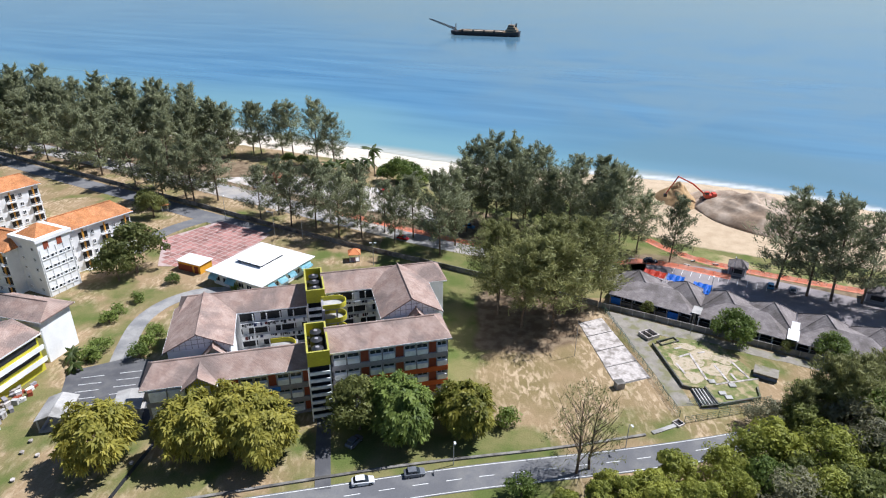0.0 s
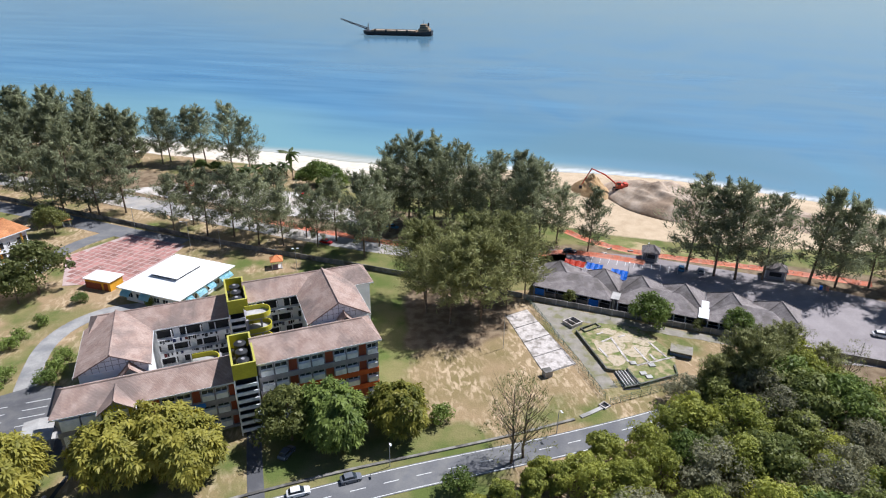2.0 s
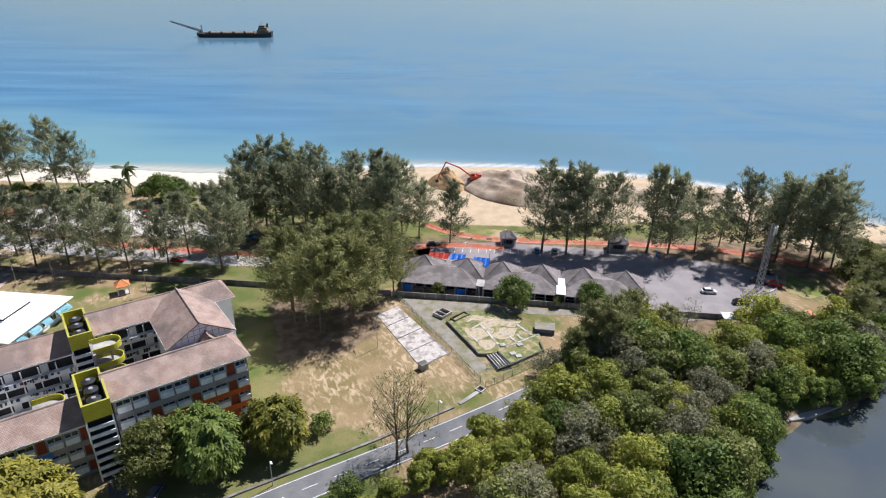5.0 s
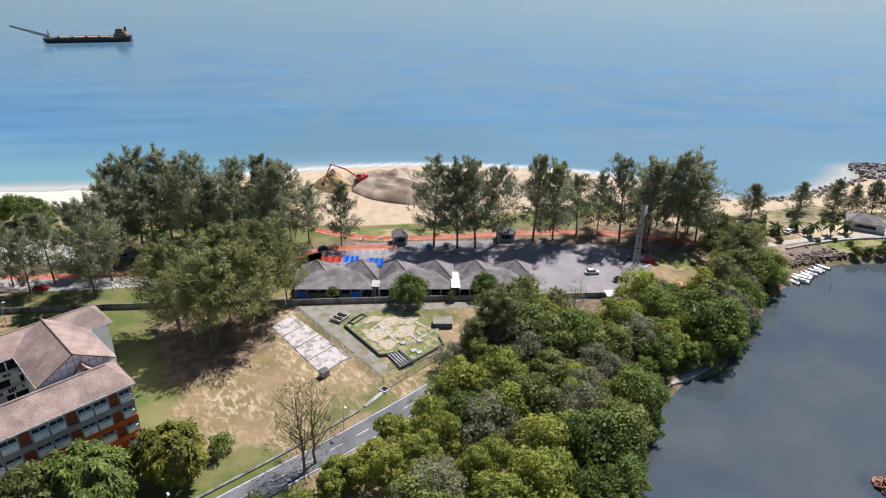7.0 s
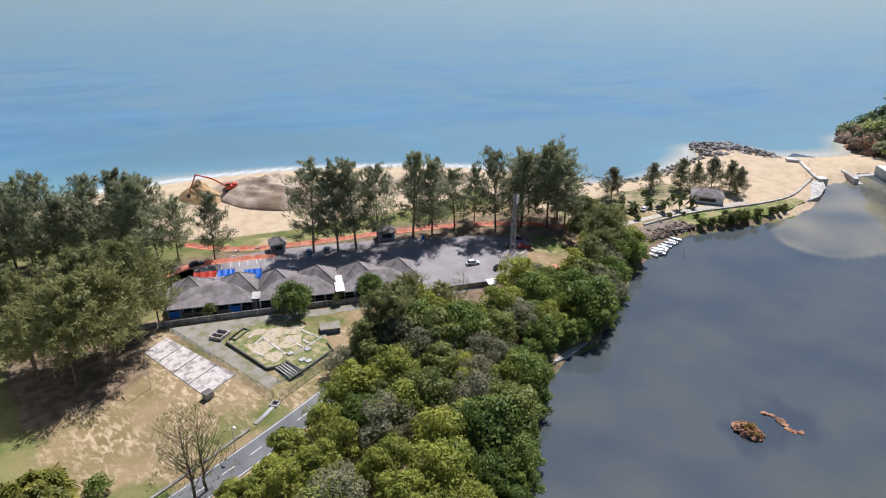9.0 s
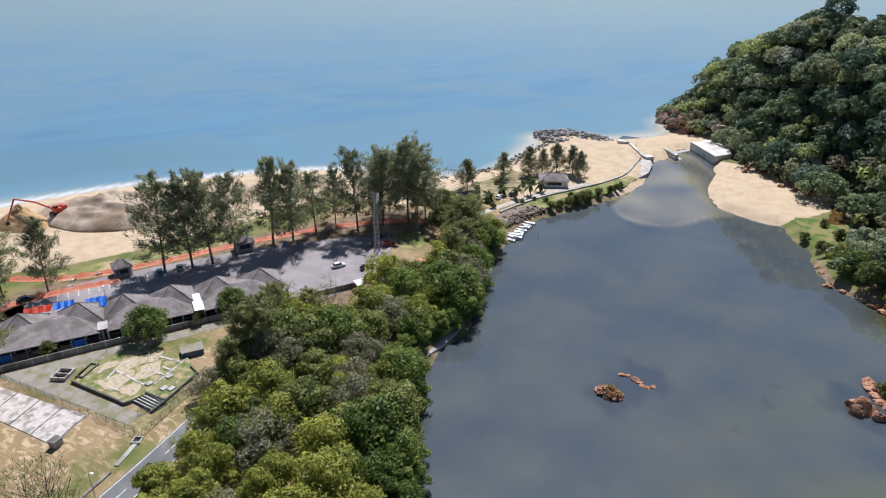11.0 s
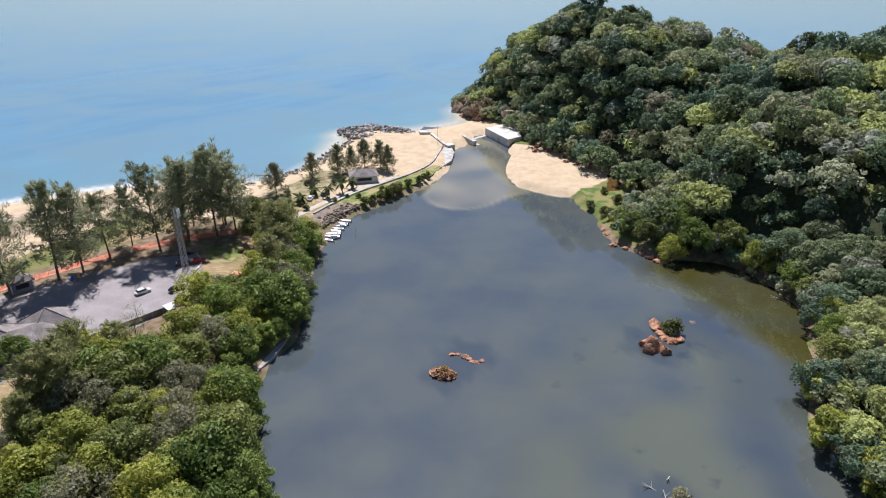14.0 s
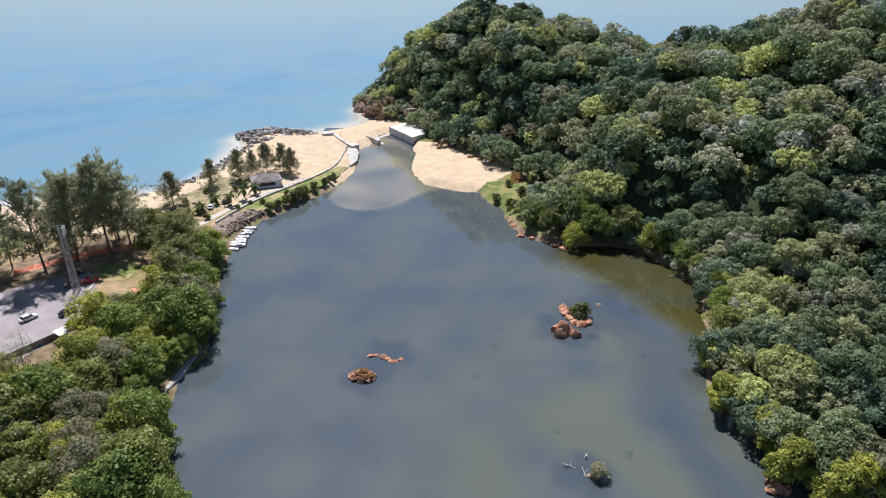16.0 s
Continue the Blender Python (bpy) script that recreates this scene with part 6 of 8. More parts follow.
for x0, y0, x1, y1 in ((54.0, 118.4, 54.7, 114.4), (55.6, 121.0, 58.6, 122.4), (58.5, 122.3, 58.7, 112.2), (62.6, 117.8, 63.3, 111.2), (67.0, 119.6, 68.4, 112.9), (60.0, 110.6, 70.3, 112.8), (60.6, 122.6, 62.4, 123.2), (55.6, 124.4, 57.4, 125.0), (65.0, 114.6, 65.2, 112.2)):
    low_wall(ruin, x0, y0, x1, y1, 0.43, 0.5, PALE_SLAB, "footing")
for x, y in ((60.2, 107.4), (63.5, 110.2), (61.0, 106.0), (59.5, 111.5)):
    part("concrete_base", boxes((x - 60 - 0.7, x - 60 + 0.7, y - 115 - 0.6, y - 115 + 0.6, 0.2, 0.6)), CONCRETE, ruin)
part("pit_floor", boxes((-6.2, -2.4, -12.4, -5.6, -0.3, 0.06)), DARK, ruin)
for i in range(5):
    x = 54.3 + 0.72 * i
    low_wall(ruin, x, 109.0, x + 0.25, 103.4 + 0.05 * i, 0.5, 0.22, CONCRETE, "pit_beam")
low_wall(ruin, 54.0, 103.0, 58.0, 103.6, 0.6, 0.3, MOSSY)
pit = thing("brick_cistern", 51.3, 130.4, 2.0, 28, "roofless concrete cistern with dark inside", "cistern")
part("wall", boxes((-1.9, 1.9, -1.7, -1.4, -0.3, 0.9), (-1.9, 1.9, 1.4, 1.7, -0.3, 0.9), (-1.9, -1.6, -1.4, 1.4, -0.3, 0.9), (1.6, 1.9, -1.4, 1.4, -0.3, 0.9), (-0.15, 0.15, -1.4, 1.4, -0.3, 0.8)), PALE_SLAB, pit)
part("inside", boxes((-1.6, 1.6, -1.4, 1.4, -0.3, 0.1)), DARK, pit)
pit = thing("brick_cistern", 55.0, 127.4, 2.0, 22, "long low cistern with mossy walls", "cistern")
part("wall", boxes((-2.6, 2.6, -1.0, -0.75, -0.3, 0.7), (-2.6, 2.6, 0.75, 1.0, -0.3, 0.7), (-2.6, -2.35, -0.75, 0.75, -0.3, 0.7), (2.35, 2.6, -0.75, 0.75, -0.3, 0.7)), MOSSY, pit)
part("inside", boxes((-2.35, 2.35, -0.75, 0.75, -0.3, 0.1)), DARK, pit)
blk = thing("pump_house", 72.6, 114.2, 2.0, -30, "low pump house with a mossy flat roof", "pump house")
part("wall", boxes((-2.4, 2.4, -1.7, 1.7, -0.3, 1.3)), MOSSY, blk)
part("roof", boxes((-2.5, 2.5, -1.8, 1.8, 1.3, 1.45)), GRAVEL, blk)
part("band", boxes((-2.42, 2.42, -1.74, -1.7, 0.3, 0.95)), plain("slate_blue_paint", (0.1, 0.16, 0.28), 0.7), blk, "slate blue painted band")
ch = thing("drain_chamber", 47.6, 98.0, 2.0, 30, "square concrete drain chamber, open on top", "drain")
part("rim", boxes((-0.9, 0.9, -0.9, -0.65, -0.3, 0.4), (-0.9, 0.9, 0.65, 0.9, -0.3, 0.4), (-0.9, -0.65, -0.65, 0.65, -0.3, 0.4), (0.65, 0.9, -0.65, 0.65, -0.3, 0.4)), PALE_SLAB, ch)
part("inside", boxes((-0.65, 0.65, -0.65, 0.65, -0.3, 0.05)), DARK, ch)


# ---- posts, lamps, the light mast ----
def street_lamp(x, y, h, arm, rot, label, double=False):
    ob = thing("street_lamp", x, y, 2.0, rot, label, "street lamp", "street lamps")
    part("pole", tube(bmesh.new(), (0, 0, -0.3), (0, 0, h), 0.1, 0.06, 8), STEEL, ob)
    for s in ((1, -1) if double else (1,)):
        part("arm", tube(bmesh.new(), (0, 0, h), (s * arm, 0, h + 0.5), 0.05, 0.04, 6), STEEL, ob)
        part("lamp_head", boxes((s * arm - 0.35, s * arm + 0.35, -0.16, 0.16, h + 0.42, h + 0.58)), WHITE, ob)
    return ob


street_lamp(35.2, 91.2, 5.5, 1.0, -80, "thin grey street lamp beside the road")
street_lamp(2.3, 86.2, 5.5, 1.0, -80, "thin grey street lamp beside the road")
street_lamp(-110, 222, 8.5, 1.6, 20, "tall twin-armed grey street lamp", True)
street_lamp(-56.7, 190.5, 8.5, 1.6, 20, "tall twin-armed grey street lamp", True)
street_lamp(-77.5, 204, 9.0, 1.2, -60, "tall grey street lamp by the plaza")
street_lamp(-21.1, 168.6, 7.0, 0.7, 0, "grey floodlight post behind the hostel", True)
street_lamp(86, 163.5, 5.5, 0.7, 60, "thin grey lamp post in the car park")
street_lamp(72, 146, 8.0, 0.7, 60, "thin grey lamp post behind the stalls")
for x, y, h in ((31.2, 121.5, 9.5), (113.4, 107.2, 4.6), (183.7, 75.2, 5.0), (303.4, 76.4, 9.0), (62, 131.5, 6.0), (-47, 189, 6.0)):
    ob = thing("pole", x, y, min(2.0, float(ground_z(x, y))), 0, "thin weathered grey pole", "pole", "poles")
    part("shaft", tube(bmesh.new(), (0, 0, -0.8), (0, 0, h), 0.08, 0.05, 7), STEEL, ob)
    part("cap", boxes((-0.12, 0.12, -0.05, 0.05, h, h + 0.1)), GREY_PAINT, ob)
mast = thing("light_mast", 141.9, 112.8, 2.0, 20, "tall grey lattice light mast in the car park", "mast")
H_M = 20.0
for i in range(4):
    cx, cy = ((1, 1), (-1, 1), (-1, -1), (1, -1))[i]
    part("leg", tube(bmesh.new(), (cx * 0.75, cy * 0.75, -0.3), (cx * 0.5, cy * 0.5, H_M), 0.1, 0.07, 6), STEEL, mast)
for k in range(14):
    z0, z1 = H_M * k / 14, H_M * (k + 1) / 14
    w0, w1 = 0.75 - 0.25 * k / 14, 0.75 - 0.25 * (k + 1) / 14
    c = ((1, 1), (-1, 1), (-1, -1), (1, -1))
    for i in range(4):
        p, q = c[i], c[(i + 1) % 4]
        part("brace", tube(bmesh.new(), (p[0] * w0, p[1] * w0, z0), (q[0] * w1, q[1] * w1, z1), 0.05, 0.05, 5), STEEL, mast)
        part("brace", tube(bmesh.new(), (q[0] * w0, q[1] * w0, z0), (p[0] * w1, p[1] * w1, z1), 0.05, 0.05, 5), STEEL, mast)
part("antenna_panel", boxes((-0.9, -0.55, -0.9, -0.55, H_M - 3, H_M - 0.6), (0.55, 0.9, -0.9, -0.55, H_M - 3, H_M - 0.6), (0.55, 0.9, 0.55, 0.9, H_M - 3, H_M - 0.6)), WHITE, mast)


# ---- cars ----
CARS = {k: plain(k + "_car_paint", c, 0.25, 0.0, 0.6) for k, c in (("white", (0.8, 0.8, 0.8)), ("grey", (0.16, 0.17, 0.19)), ("red", (0.5, 0.02, 0.02)), ("black", (0.02, 0.02, 0.025)), ("blue", (0.1, 0.25, 0.42)), ("silver", (0.5, 0.52, 0.54)))}
TYRE = plain("tyre_rubber", (0.02, 0.02, 0.02), 0.9)


def car(x, y, rot, colour, size=4.2, z=2.08, note="parked"):
    ob = thing("car", x, y, z, rot, f"small {colour} car {note}", "car", "parked cars")
    L, W = size / 2, 0.85

    def lofted(prof, sx):
        bm = bmesh.new()
        rows = []
        for px, w, z0, z1 in prof:
            rows.append([bm.verts.new((px, s * w, zz)) for s, zz in ((-1, z0), (1, z0), (1, z1 - 0.06), (0.88, z1), (-0.88, z1), (-1, z1 - 0.06))])
        for a, b in zip(rows, rows[1:]):
            for i in range(6):
                j = (i + 1) % 6
                bm.faces.new((a[i], b[i], b[j], a[j]))
        bm.faces.new(rows[0])
        bm.faces.new(rows[-1][::-1])
        bmesh.ops.recalc_face_normals(bm, faces=bm.faces)
        return bm
    part("body", lofted([(-L, W * 0.9, 0.35, 0.75), (-L + 0.25, W, 0.25, 0.9), (-0.3, W, 0.25, 0.92), (L - 0.9, W, 0.25, 0.85), (L - 0.15, W * 0.92, 0.28, 0.7), (L, W * 0.8, 0.35, 0.6)], 1), CARS[colour], ob)
    part("glazing", lofted([(-L + 0.3, W * 0.85, 0.85, 0.9), (-L + 0.75, W * 0.8, 0.85, 1.38), (L * 0.15, W * 0.8, 0.85, 1.4), (L * 0.52, W * 0.86, 0.8, 0.88)], 1), GLASS, ob)
    part("roof_panel", lofted([(-L + 0.72, W * 0.76, 1.36, 1.44), (-0.3, W * 0.77, 1.38, 1.48), (L * 0.17, W * 0.75, 1.36, 1.43)], 1), CARS[colour], ob)
    for sx in (-L * 0.62, L * 0.62):
        for sy in (-1, 1):
            w = part("wheel", tube(bmesh.new(), (sx, sy * (W - 0.18), 0.3), (sx, sy * (W + 0.02), 0.3), 0.31, 0.31, 12), TYRE, ob)
            part("rim", tube(bmesh.new(), (sx, sy * (W + 0.0), 0.3), (sx, sy * (W + 0.035), 0.3), 0.18, 0.16, 8), STEEL, w)
    return ob


car(-13.7, 81.6, 12, "white", 4.0, 2.0, "beside the road before the hostel")
car(-4.7, 83.7, 12, "grey", 3.8, 2.0, "beside the road before the hostel")
car(-16.6, 91.5, 60, "grey", 3.8, 2.0, "under the garden trees")
car(126.4, 115.6, -28, "white", 4.2, note="in the open car park")
car(130.0, 107.6, -25, "black", note="at the car park's edge")
car(147.4, 112.4, -50, "red", note="beside the light mast")
car(144.4, 115.6, -50, "black", note="beside the light mast")
car(151.0, 119.0, -30, "black", note="in the shade of casuarinas")
car(64.4, 172.6, -10, "black", note="by the orange netting")
car(94.2, 156.8, 62, "blue", note="in a shaded bay")
car(99.3, 154.4, 62, "grey", note="in a shaded bay")
car(-13.4, 188.4, -28, "red", note="on the coast road")
car(-23.4, 234.5, -10, "red", note="in the sandy beach car park")
car(-66, 232.5, 20, "white", 4.6, note="in the sandy beach car park")
car(-58, 236, 70, "grey", note="in the sandy beach car park")
car(-76, 240, 60, "silver", note="in the sandy beach car park")
car(19.7, 198, -30, "blue", note="under the casuarinas")
car(9.0, 199, -30, "blue", note="under the casuarinas")
car(-68.4, 238, 20, "white", 5.0, note="by the beach stall")
car(-74, 247, 20, "grey", note="by the beach stall")
car(-119, 196, 57, "grey", note="between the flats")
car(-116, 199, 57, "silver", note="between the flats")
car(-124, 203, 57, "black", note="between the flats")
car(208.3, 103.2, 10, "white", 4.6, note="by the palms on the spit")
car(214.0, 99.6, -20, "black", note="by the palms on the spit")

# ---- the beach works ----
def lump(name, x, y, rx, ry, h, material, seed, label, category, n=40, rough=0.25, z=None, power=1.0, kind=""):
    """A heap: a dome on a grid with an uneven surface."""
    bm = bmesh.new()
    rows = []
    for i in range(n + 1):
        r = i / n
        ring = []
        m = 1 if i == 0 else 4 * 12
        for k in range(m):
            w = k / m * math.tau
            u, v = r * math.cos(w), r * math.sin(w)
            q = noise.fractal((u * 2.2 + seed, v * 2.2, seed * 1.7), 1.0, 2.0, 4)
            e = 1 + 0.22 * noise.noise((math.cos(w) * 1.3 + seed, math.sin(w) * 1.3, 4.0))
            zz = h * max(0.0, (1 - r ** 1.3)) ** power * (1 + rough * q) + 0.1 * h * q * (1 - r) - (0.6 if r >= 1 else 0)
            ring.append(bm.verts.new((u * rx * e, v * ry * e, zz)))
        rows.append(ring)
    for k in range(48):
        bm.faces.new((rows[0][0], rows[1][k], rows[1][(k + 1) % 48]))
    for a, b in zip(rows[1:], rows[2:]):
        for k in range(48):
            bm.faces.new((a[k], b[k], b[(k + 1) % 48], a[(k + 1) % 48]))
    for f in bm.faces:
        f.smooth = True
    ob = part(name, bm, material)
    ob.matrix_basis = pose(x, y, z if z is not None else float(ground_z(x, y)) - 0.1, 0, 0, seed * 40)
    return tagged(ob, label, category, "", kind)


lump("sand_mound", 114, 214, 26, 17, 8.5, DARK_SAND, 3, "broad heap of brown dredged sand on the beach", "sand mound", rough=0.24, power=0.75, z=1.6)
lump("sand_mound", 92, 230, 11, 8, 7.2, surf("tawny_sand", (0.38, 0.25, 0.12), (0.46, 0.32, 0.17), 0.3, 0.95, 0.1, 8), 7, "smaller steep heap of tawny dredged sand", "sand mound", rough=0.2, z=1.6)
lump("sand_mound", 134, 200, 16, 10, 3.0, DARK_SAND, 5, "low flattened heap of grey-brown sand", "sand mound", rough=0.4, z=1.7)
lump("sand_mound", 155, 192, 22, 12, 3.2, DARK_SAND, 8, "low spread of grey-brown dredged sand", "sand mound", rough=0.4, z=1.7)
lump("sand_mound", 185, 178, 14, 8, 2.6, DARK_SAND, 9, "low spread of grey-brown dredged sand", "sand mound", rough=0.4, z=1.5)
EXC = plain("excavator_red", (0.62, 0.08, 0.04), 0.45, 0.0, 0.5)
ex = thing("excavator", 101.5, 223.5, 4.6, 175, "red-orange long-reach excavator on the sand heap", "excavator")
part("track", boxes((-2.4, 2.4, -1.7, -1.0, -0.6, 0.7)), DARK, ex)
part("track", boxes((-2.4, 2.4, 1.0, 1.7, -0.6, 0.7)), DARK, ex)
part("house", boxes((-2.6, 1.6, -1.5, 1.5, 0.9, 2.2), (-2.6, -1.2, -1.4, 1.4, 2.2, 2.7)), EXC, ex)
cabn = part("cab", boxes((0.3, 1.8, 0.3, 1.5, 2.2, 3.4)), EXC, ex)
part("pane", boxes((0.5, 1.86, 0.24, 1.56, 2.5, 3.2)), GLASS, cabn)
part("boom", tube(tube(bmesh.new(), (1.2, -0.3, 1.8), (6.5, -0.3, 6.0), 0.35, 0.32, 6), (6.5, -0.3, 6.0), (12.2, -0.3, 8.6), 0.32, 0.25, 6), EXC, ex)
part("arm", tube(bmesh.new(), (12.2, -0.3, 8.8), (16.0, -0.3, 1.6), 0.27, 0.18, 6), EXC, ex)
part("bucket", boxes((15.5, 16.6, -0.8, 0.2, 0.5, 1.6)), DARK, ex)

NET_LINES = ([(52.6, 171.4), (62.4, 173.2), (74, 168.5), (85, 162.2)], [(68, 190), (73, 181), (83.3, 171), (100, 162.5), (115.5, 156), (130, 149), (145, 140.8)], [(-40, 212), (-7, 193.2), (12.5, 183.4)], [(150, 137.5), (165, 124), (172, 112)])
for line in NET_LINES:
    ob = thing("orange_netting", line[0][0], line[0][1], 2.0, 0, "sagging orange safety netting on thin posts", "barrier", "safety netting")
    pts = along(line, 2.5, 2)
    off = (line[0][0], line[0][1])
    bm = bmesh.new()
    prev = None
    for x, y, h in along(line, 0.6, 2):
        w = noise.noise((x * 0.4, y * 0.4, 2.0)) * 0.25
        n = Vector((-math.sin(radians(h)), math.cos(radians(h))))
        row = [bm.verts.new((x - off[0] + n.x * (0.9 - 1.1 * k), y - off[1] + n.y * (0.9 - 1.1 * k), zz)) for k, zz in ((-0.2, 0.7 + w), (0.4, 0.42 + w * 0.5), (1.1, 0.12), (1.8, 0.06))]
        if prev:
            for k in range(3):
                bm.faces.new((prev[k], row[k], row[k + 1], prev[k + 1]))
        prev = row
    bmesh.ops.solidify(bm, geom=bm.faces, thickness=0.03)
    part("net", bm, NETTING, ob)
    for x, y, h in pts:
        part("post", tube(bmesh.new(), (x - off[0], y - off[1], -0.2), (x - off[0], y - off[1], 1.15), 0.03, 0.03, 5), STEEL, ob)


def kiosk(x, y, rot, a, b, h, rise, roof, label, walls=None, name="beach_kiosk"):
    ob = thing(name, x, y, float(ground_z(x, y)), rot, label, "kiosk")
    part("floor", boxes((-a + 0.3, a - 0.3, -b + 0.3, b - 0.3, -0.4, 0.15)), CONCRETE, ob)
    for px in (-a + 0.5, a - 0.5):
        for py in (-b + 0.5, b - 0.5):
            part("post", boxes((px - 0.12, px + 0.12, py - 0.12, py + 0.12, 0.15, h)), WHITE, ob)
    if walls:
        part("wall", boxes((-a + 0.7, a - 0.7, -b + 0.7, b - 0.7, 0.15, h * 0.92)), walls, ob)
        part("hatch", boxes((-a * 0.5, a * 0.5, -b + 0.62, -b + 0.7, 0.9, h * 0.8)), DARK, ob)
    r = part("roof", gable(bmesh.new(), -a, a, -b, b, h + 0.15, rise, min(a, b) * 0.9, min(a, b) * 0.9, 0.15), roof, ob)
    bm = bmesh.new()
    hip = min(a, b) * 0.9
    for sx in (-1, 1):
        for sy in (-1, 1):
            tube(bm, (sx * a, sy * b, h + 0.17), (sx * (a - hip), 0, h + 0.17 + rise), 0.07, 0.07, 5)
    part("hip_cap", bm, roof, r)
    return ob


kiosk(88.2, 165.6, -26, 2.8, 2.5, 2.8, 1.9, ROOF_GREY, "dark-roofed beach kiosk at the car park's edge", GREY_PAINT)
kiosk(119.8, 149.5, -30, 3.2, 2.5, 2.8, 1.8, ROOF_GREY, "dark-roofed beach kiosk among the casuarinas", GREY_PAINT)
kiosk(236.5, 92.0, -62, 6.2, 4.6, 2.7, 2.2, ROOF_GREY, "grey hip-roofed pavilion on the sand spit", WHITE, "pavilion")
kiosk(-68.0, 248.5, 12, 4.0, 3.2, 2.6, 1.8, surf("brick_red_roof", (0.42, 0.12, 0.07), (0.5, 0.16, 0.09), 0.5, 0.8), "red-roofed beach stall on pale sand", BRICK_RED)
kiosk(-27.4, 172.4, 10, 1.9, 1.9, 2.4, 1.4, surf("orange_roof_felt", (0.6, 0.2, 0.08), (0.68, 0.26, 0.1), 0.6, 0.8), "small open gazebo with an orange roof", None, "gazebo")
kiosk(-103, 213, 30, 1.5, 1.2, 2.2, 1.0, ROOF_ORANGE, "tiny orange-roofed shelter beside the lane", None, "gazebo")
sheet("beach_car_park", [(-98, 250), (-72, 258), (-40, 246), (-18, 236), (-4, 216), (-2, 203), (-30, 216), (-60, 232)], 2.045, surf("pale_car_park", (0.5, 0.46, 0.42), (0.58, 0.54, 0.49), 0.3, 0.95, 0.01, 9, (0.42, 0.37, 0.31), 0.4), "pale sandy car park by the beach stalls", "car park", wobble=1.2)
sheet("beach_lawn", [(70, 180), (84, 168.5), (110, 157), (122, 158), (100, 171), (84, 182)], 2.06, surf("seaside_turf", (0.14, 0.16, 0.045), (0.22, 0.21, 0.08), 0.3, 0.95, 0.03, 8, (0.4, 0.31, 0.17), 0.5), "patchy seaside lawn before the beach", "lawn", wobble=1.4)
for x, y, r in ((78, 173.5, 20), (84, 171, -10), (90, 170.5, 35), (75, 170.5, -25)):
    ob = thing("park_bench", x, y, 2.06, r, "pale concrete park bench on the lawn", "bench", "park benches")
    part("seat", boxes((-0.9, 0.9, -0.25, 0.25, 0.4, 0.5)), PALE_SLAB, ob)
    for s in (-0.6, 0.6):
        part("leg", boxes((s - 0.12, s + 0.12, -0.2, 0.2, -0.1, 0.4)), PALE_SLAB, ob)

# ---- palms ----
def palm(x, y, h, seed, label, group, crown=3.0):
    rg = np.random.default_rng(seed)
    ob = thing("palm_tree", x, y, float(ground_z(x, y)), rg.random() * 360, label, "palm", group)
    bm = bmesh.new()
    p = Vector((0, 0, -0.3))
    for i in range(5):
        q = Vector((0.12 * i * i * 0.3, 0, h * (i + 1) / 5))
        tube(bm, p, q, 0.22 - 0.02 * i, 0.2 - 0.02 * i, 7)
        p = q
    part("trunk", bm, BARK, ob)
    for k in range(14):
        w = k * 2.4 + rg.random() * 0.4
        up = 0.9 - 1.3 * rg.random()
        bm = bmesh.new()
        prev = None
        for i in range(8):
            f = i / 7
            r = crown * f * (0.9 + 0.2 * math.cos(k))
            z = p.z + crown * (up * f - 1.0 * f * f * (0.55 + 0.3 * (up < 0.2)))
            c = Vector((p.x + math.cos(w) * r, math.sin(w) * r, z))
            wd = crown * 0.16 * math.sin(math.pi * min(1, 0.15 + 0.85 * f)) + 0.02
            s = Vector((-math.sin(w), math.cos(w), 0)) * wd
            row = [bm.verts.new(c + s + Vector((0, 0, -wd * 0.8))), bm.verts.new(c), bm.verts.new(c - s + Vector((0, 0, -wd * 0.8)))]
            if prev:
                bm.faces.new((prev[0], row[0], row[1], prev[1]))
                bm.faces.new((prev[1], row[1], row[2], prev[2]))
            prev = row
        part("frond", bm, LEAF_PALM, ob)


palm(-30.0, 257, 12.0, 1, "tall coconut palm at the back of the beach", "beach palms", 5.0)
for i, (x, y, h) in enumerate(((-45.4, 256, 5.5), (-40.7, 257.6, 6.5), (-35.6, 256.2, 6.0), (-50, 259, 5.0), (-33, 262, 5.5))):
    palm(x, y, h, 20 + i, "short palm at the back of the beach", "beach palms", 4.4)
for i, (x, y, h) in enumerate(((203.4, 104.4, 3.0), (211.6, 97.6, 4.2), (218, 94, 4.6), (212.5, 103.2, 3.0), (199, 108, 2.6), (225, 92, 3.4))):
    palm(x, y, h, 30 + i, "small palm on the grassy spit", "spit palms", 3.2)
for i, (x, y, h) in enumerate(((-84, 118, 2.6), (-82.6, 113.8, 1.8), (-80.5, 119, 1.8))):
    palm(x, y, h, 40 + i, "bushy garden palm beside the parking yard", "garden palms", 2.6)

# ---- the dredging barge ----
ship = thing("dredging_barge", 55, 889, 0.0, -16.0, "long dark sand barge with a raised loading boom", "ship")
HULL = plain("black_hull", (0.03, 0.03, 0.035), 0.6)
RUST = surf("rusty_deck", (0.24, 0.17, 0.11), (0.32, 0.24, 0.16), 0.1, 0.9, 0.0, 5)
bm = bmesh.new()
prof = [(-48, 4, 1.5, 5.4), (-44, 9.5, 0.4, 5.0), (-36, 11, -1, 4.6), (30, 11, -1, 4.6), (40, 10.5, -1, 5.4), (47, 8, 0.2, 6.6)]
rows = [[bm.verts.new((x, s * w * k, zz)) for s, k, zz in ((-1, 0.85, z0), (1, 0.85, z0), (1, 1, z1), (-1, 1, z1))] for x, w, z0, z1 in prof]
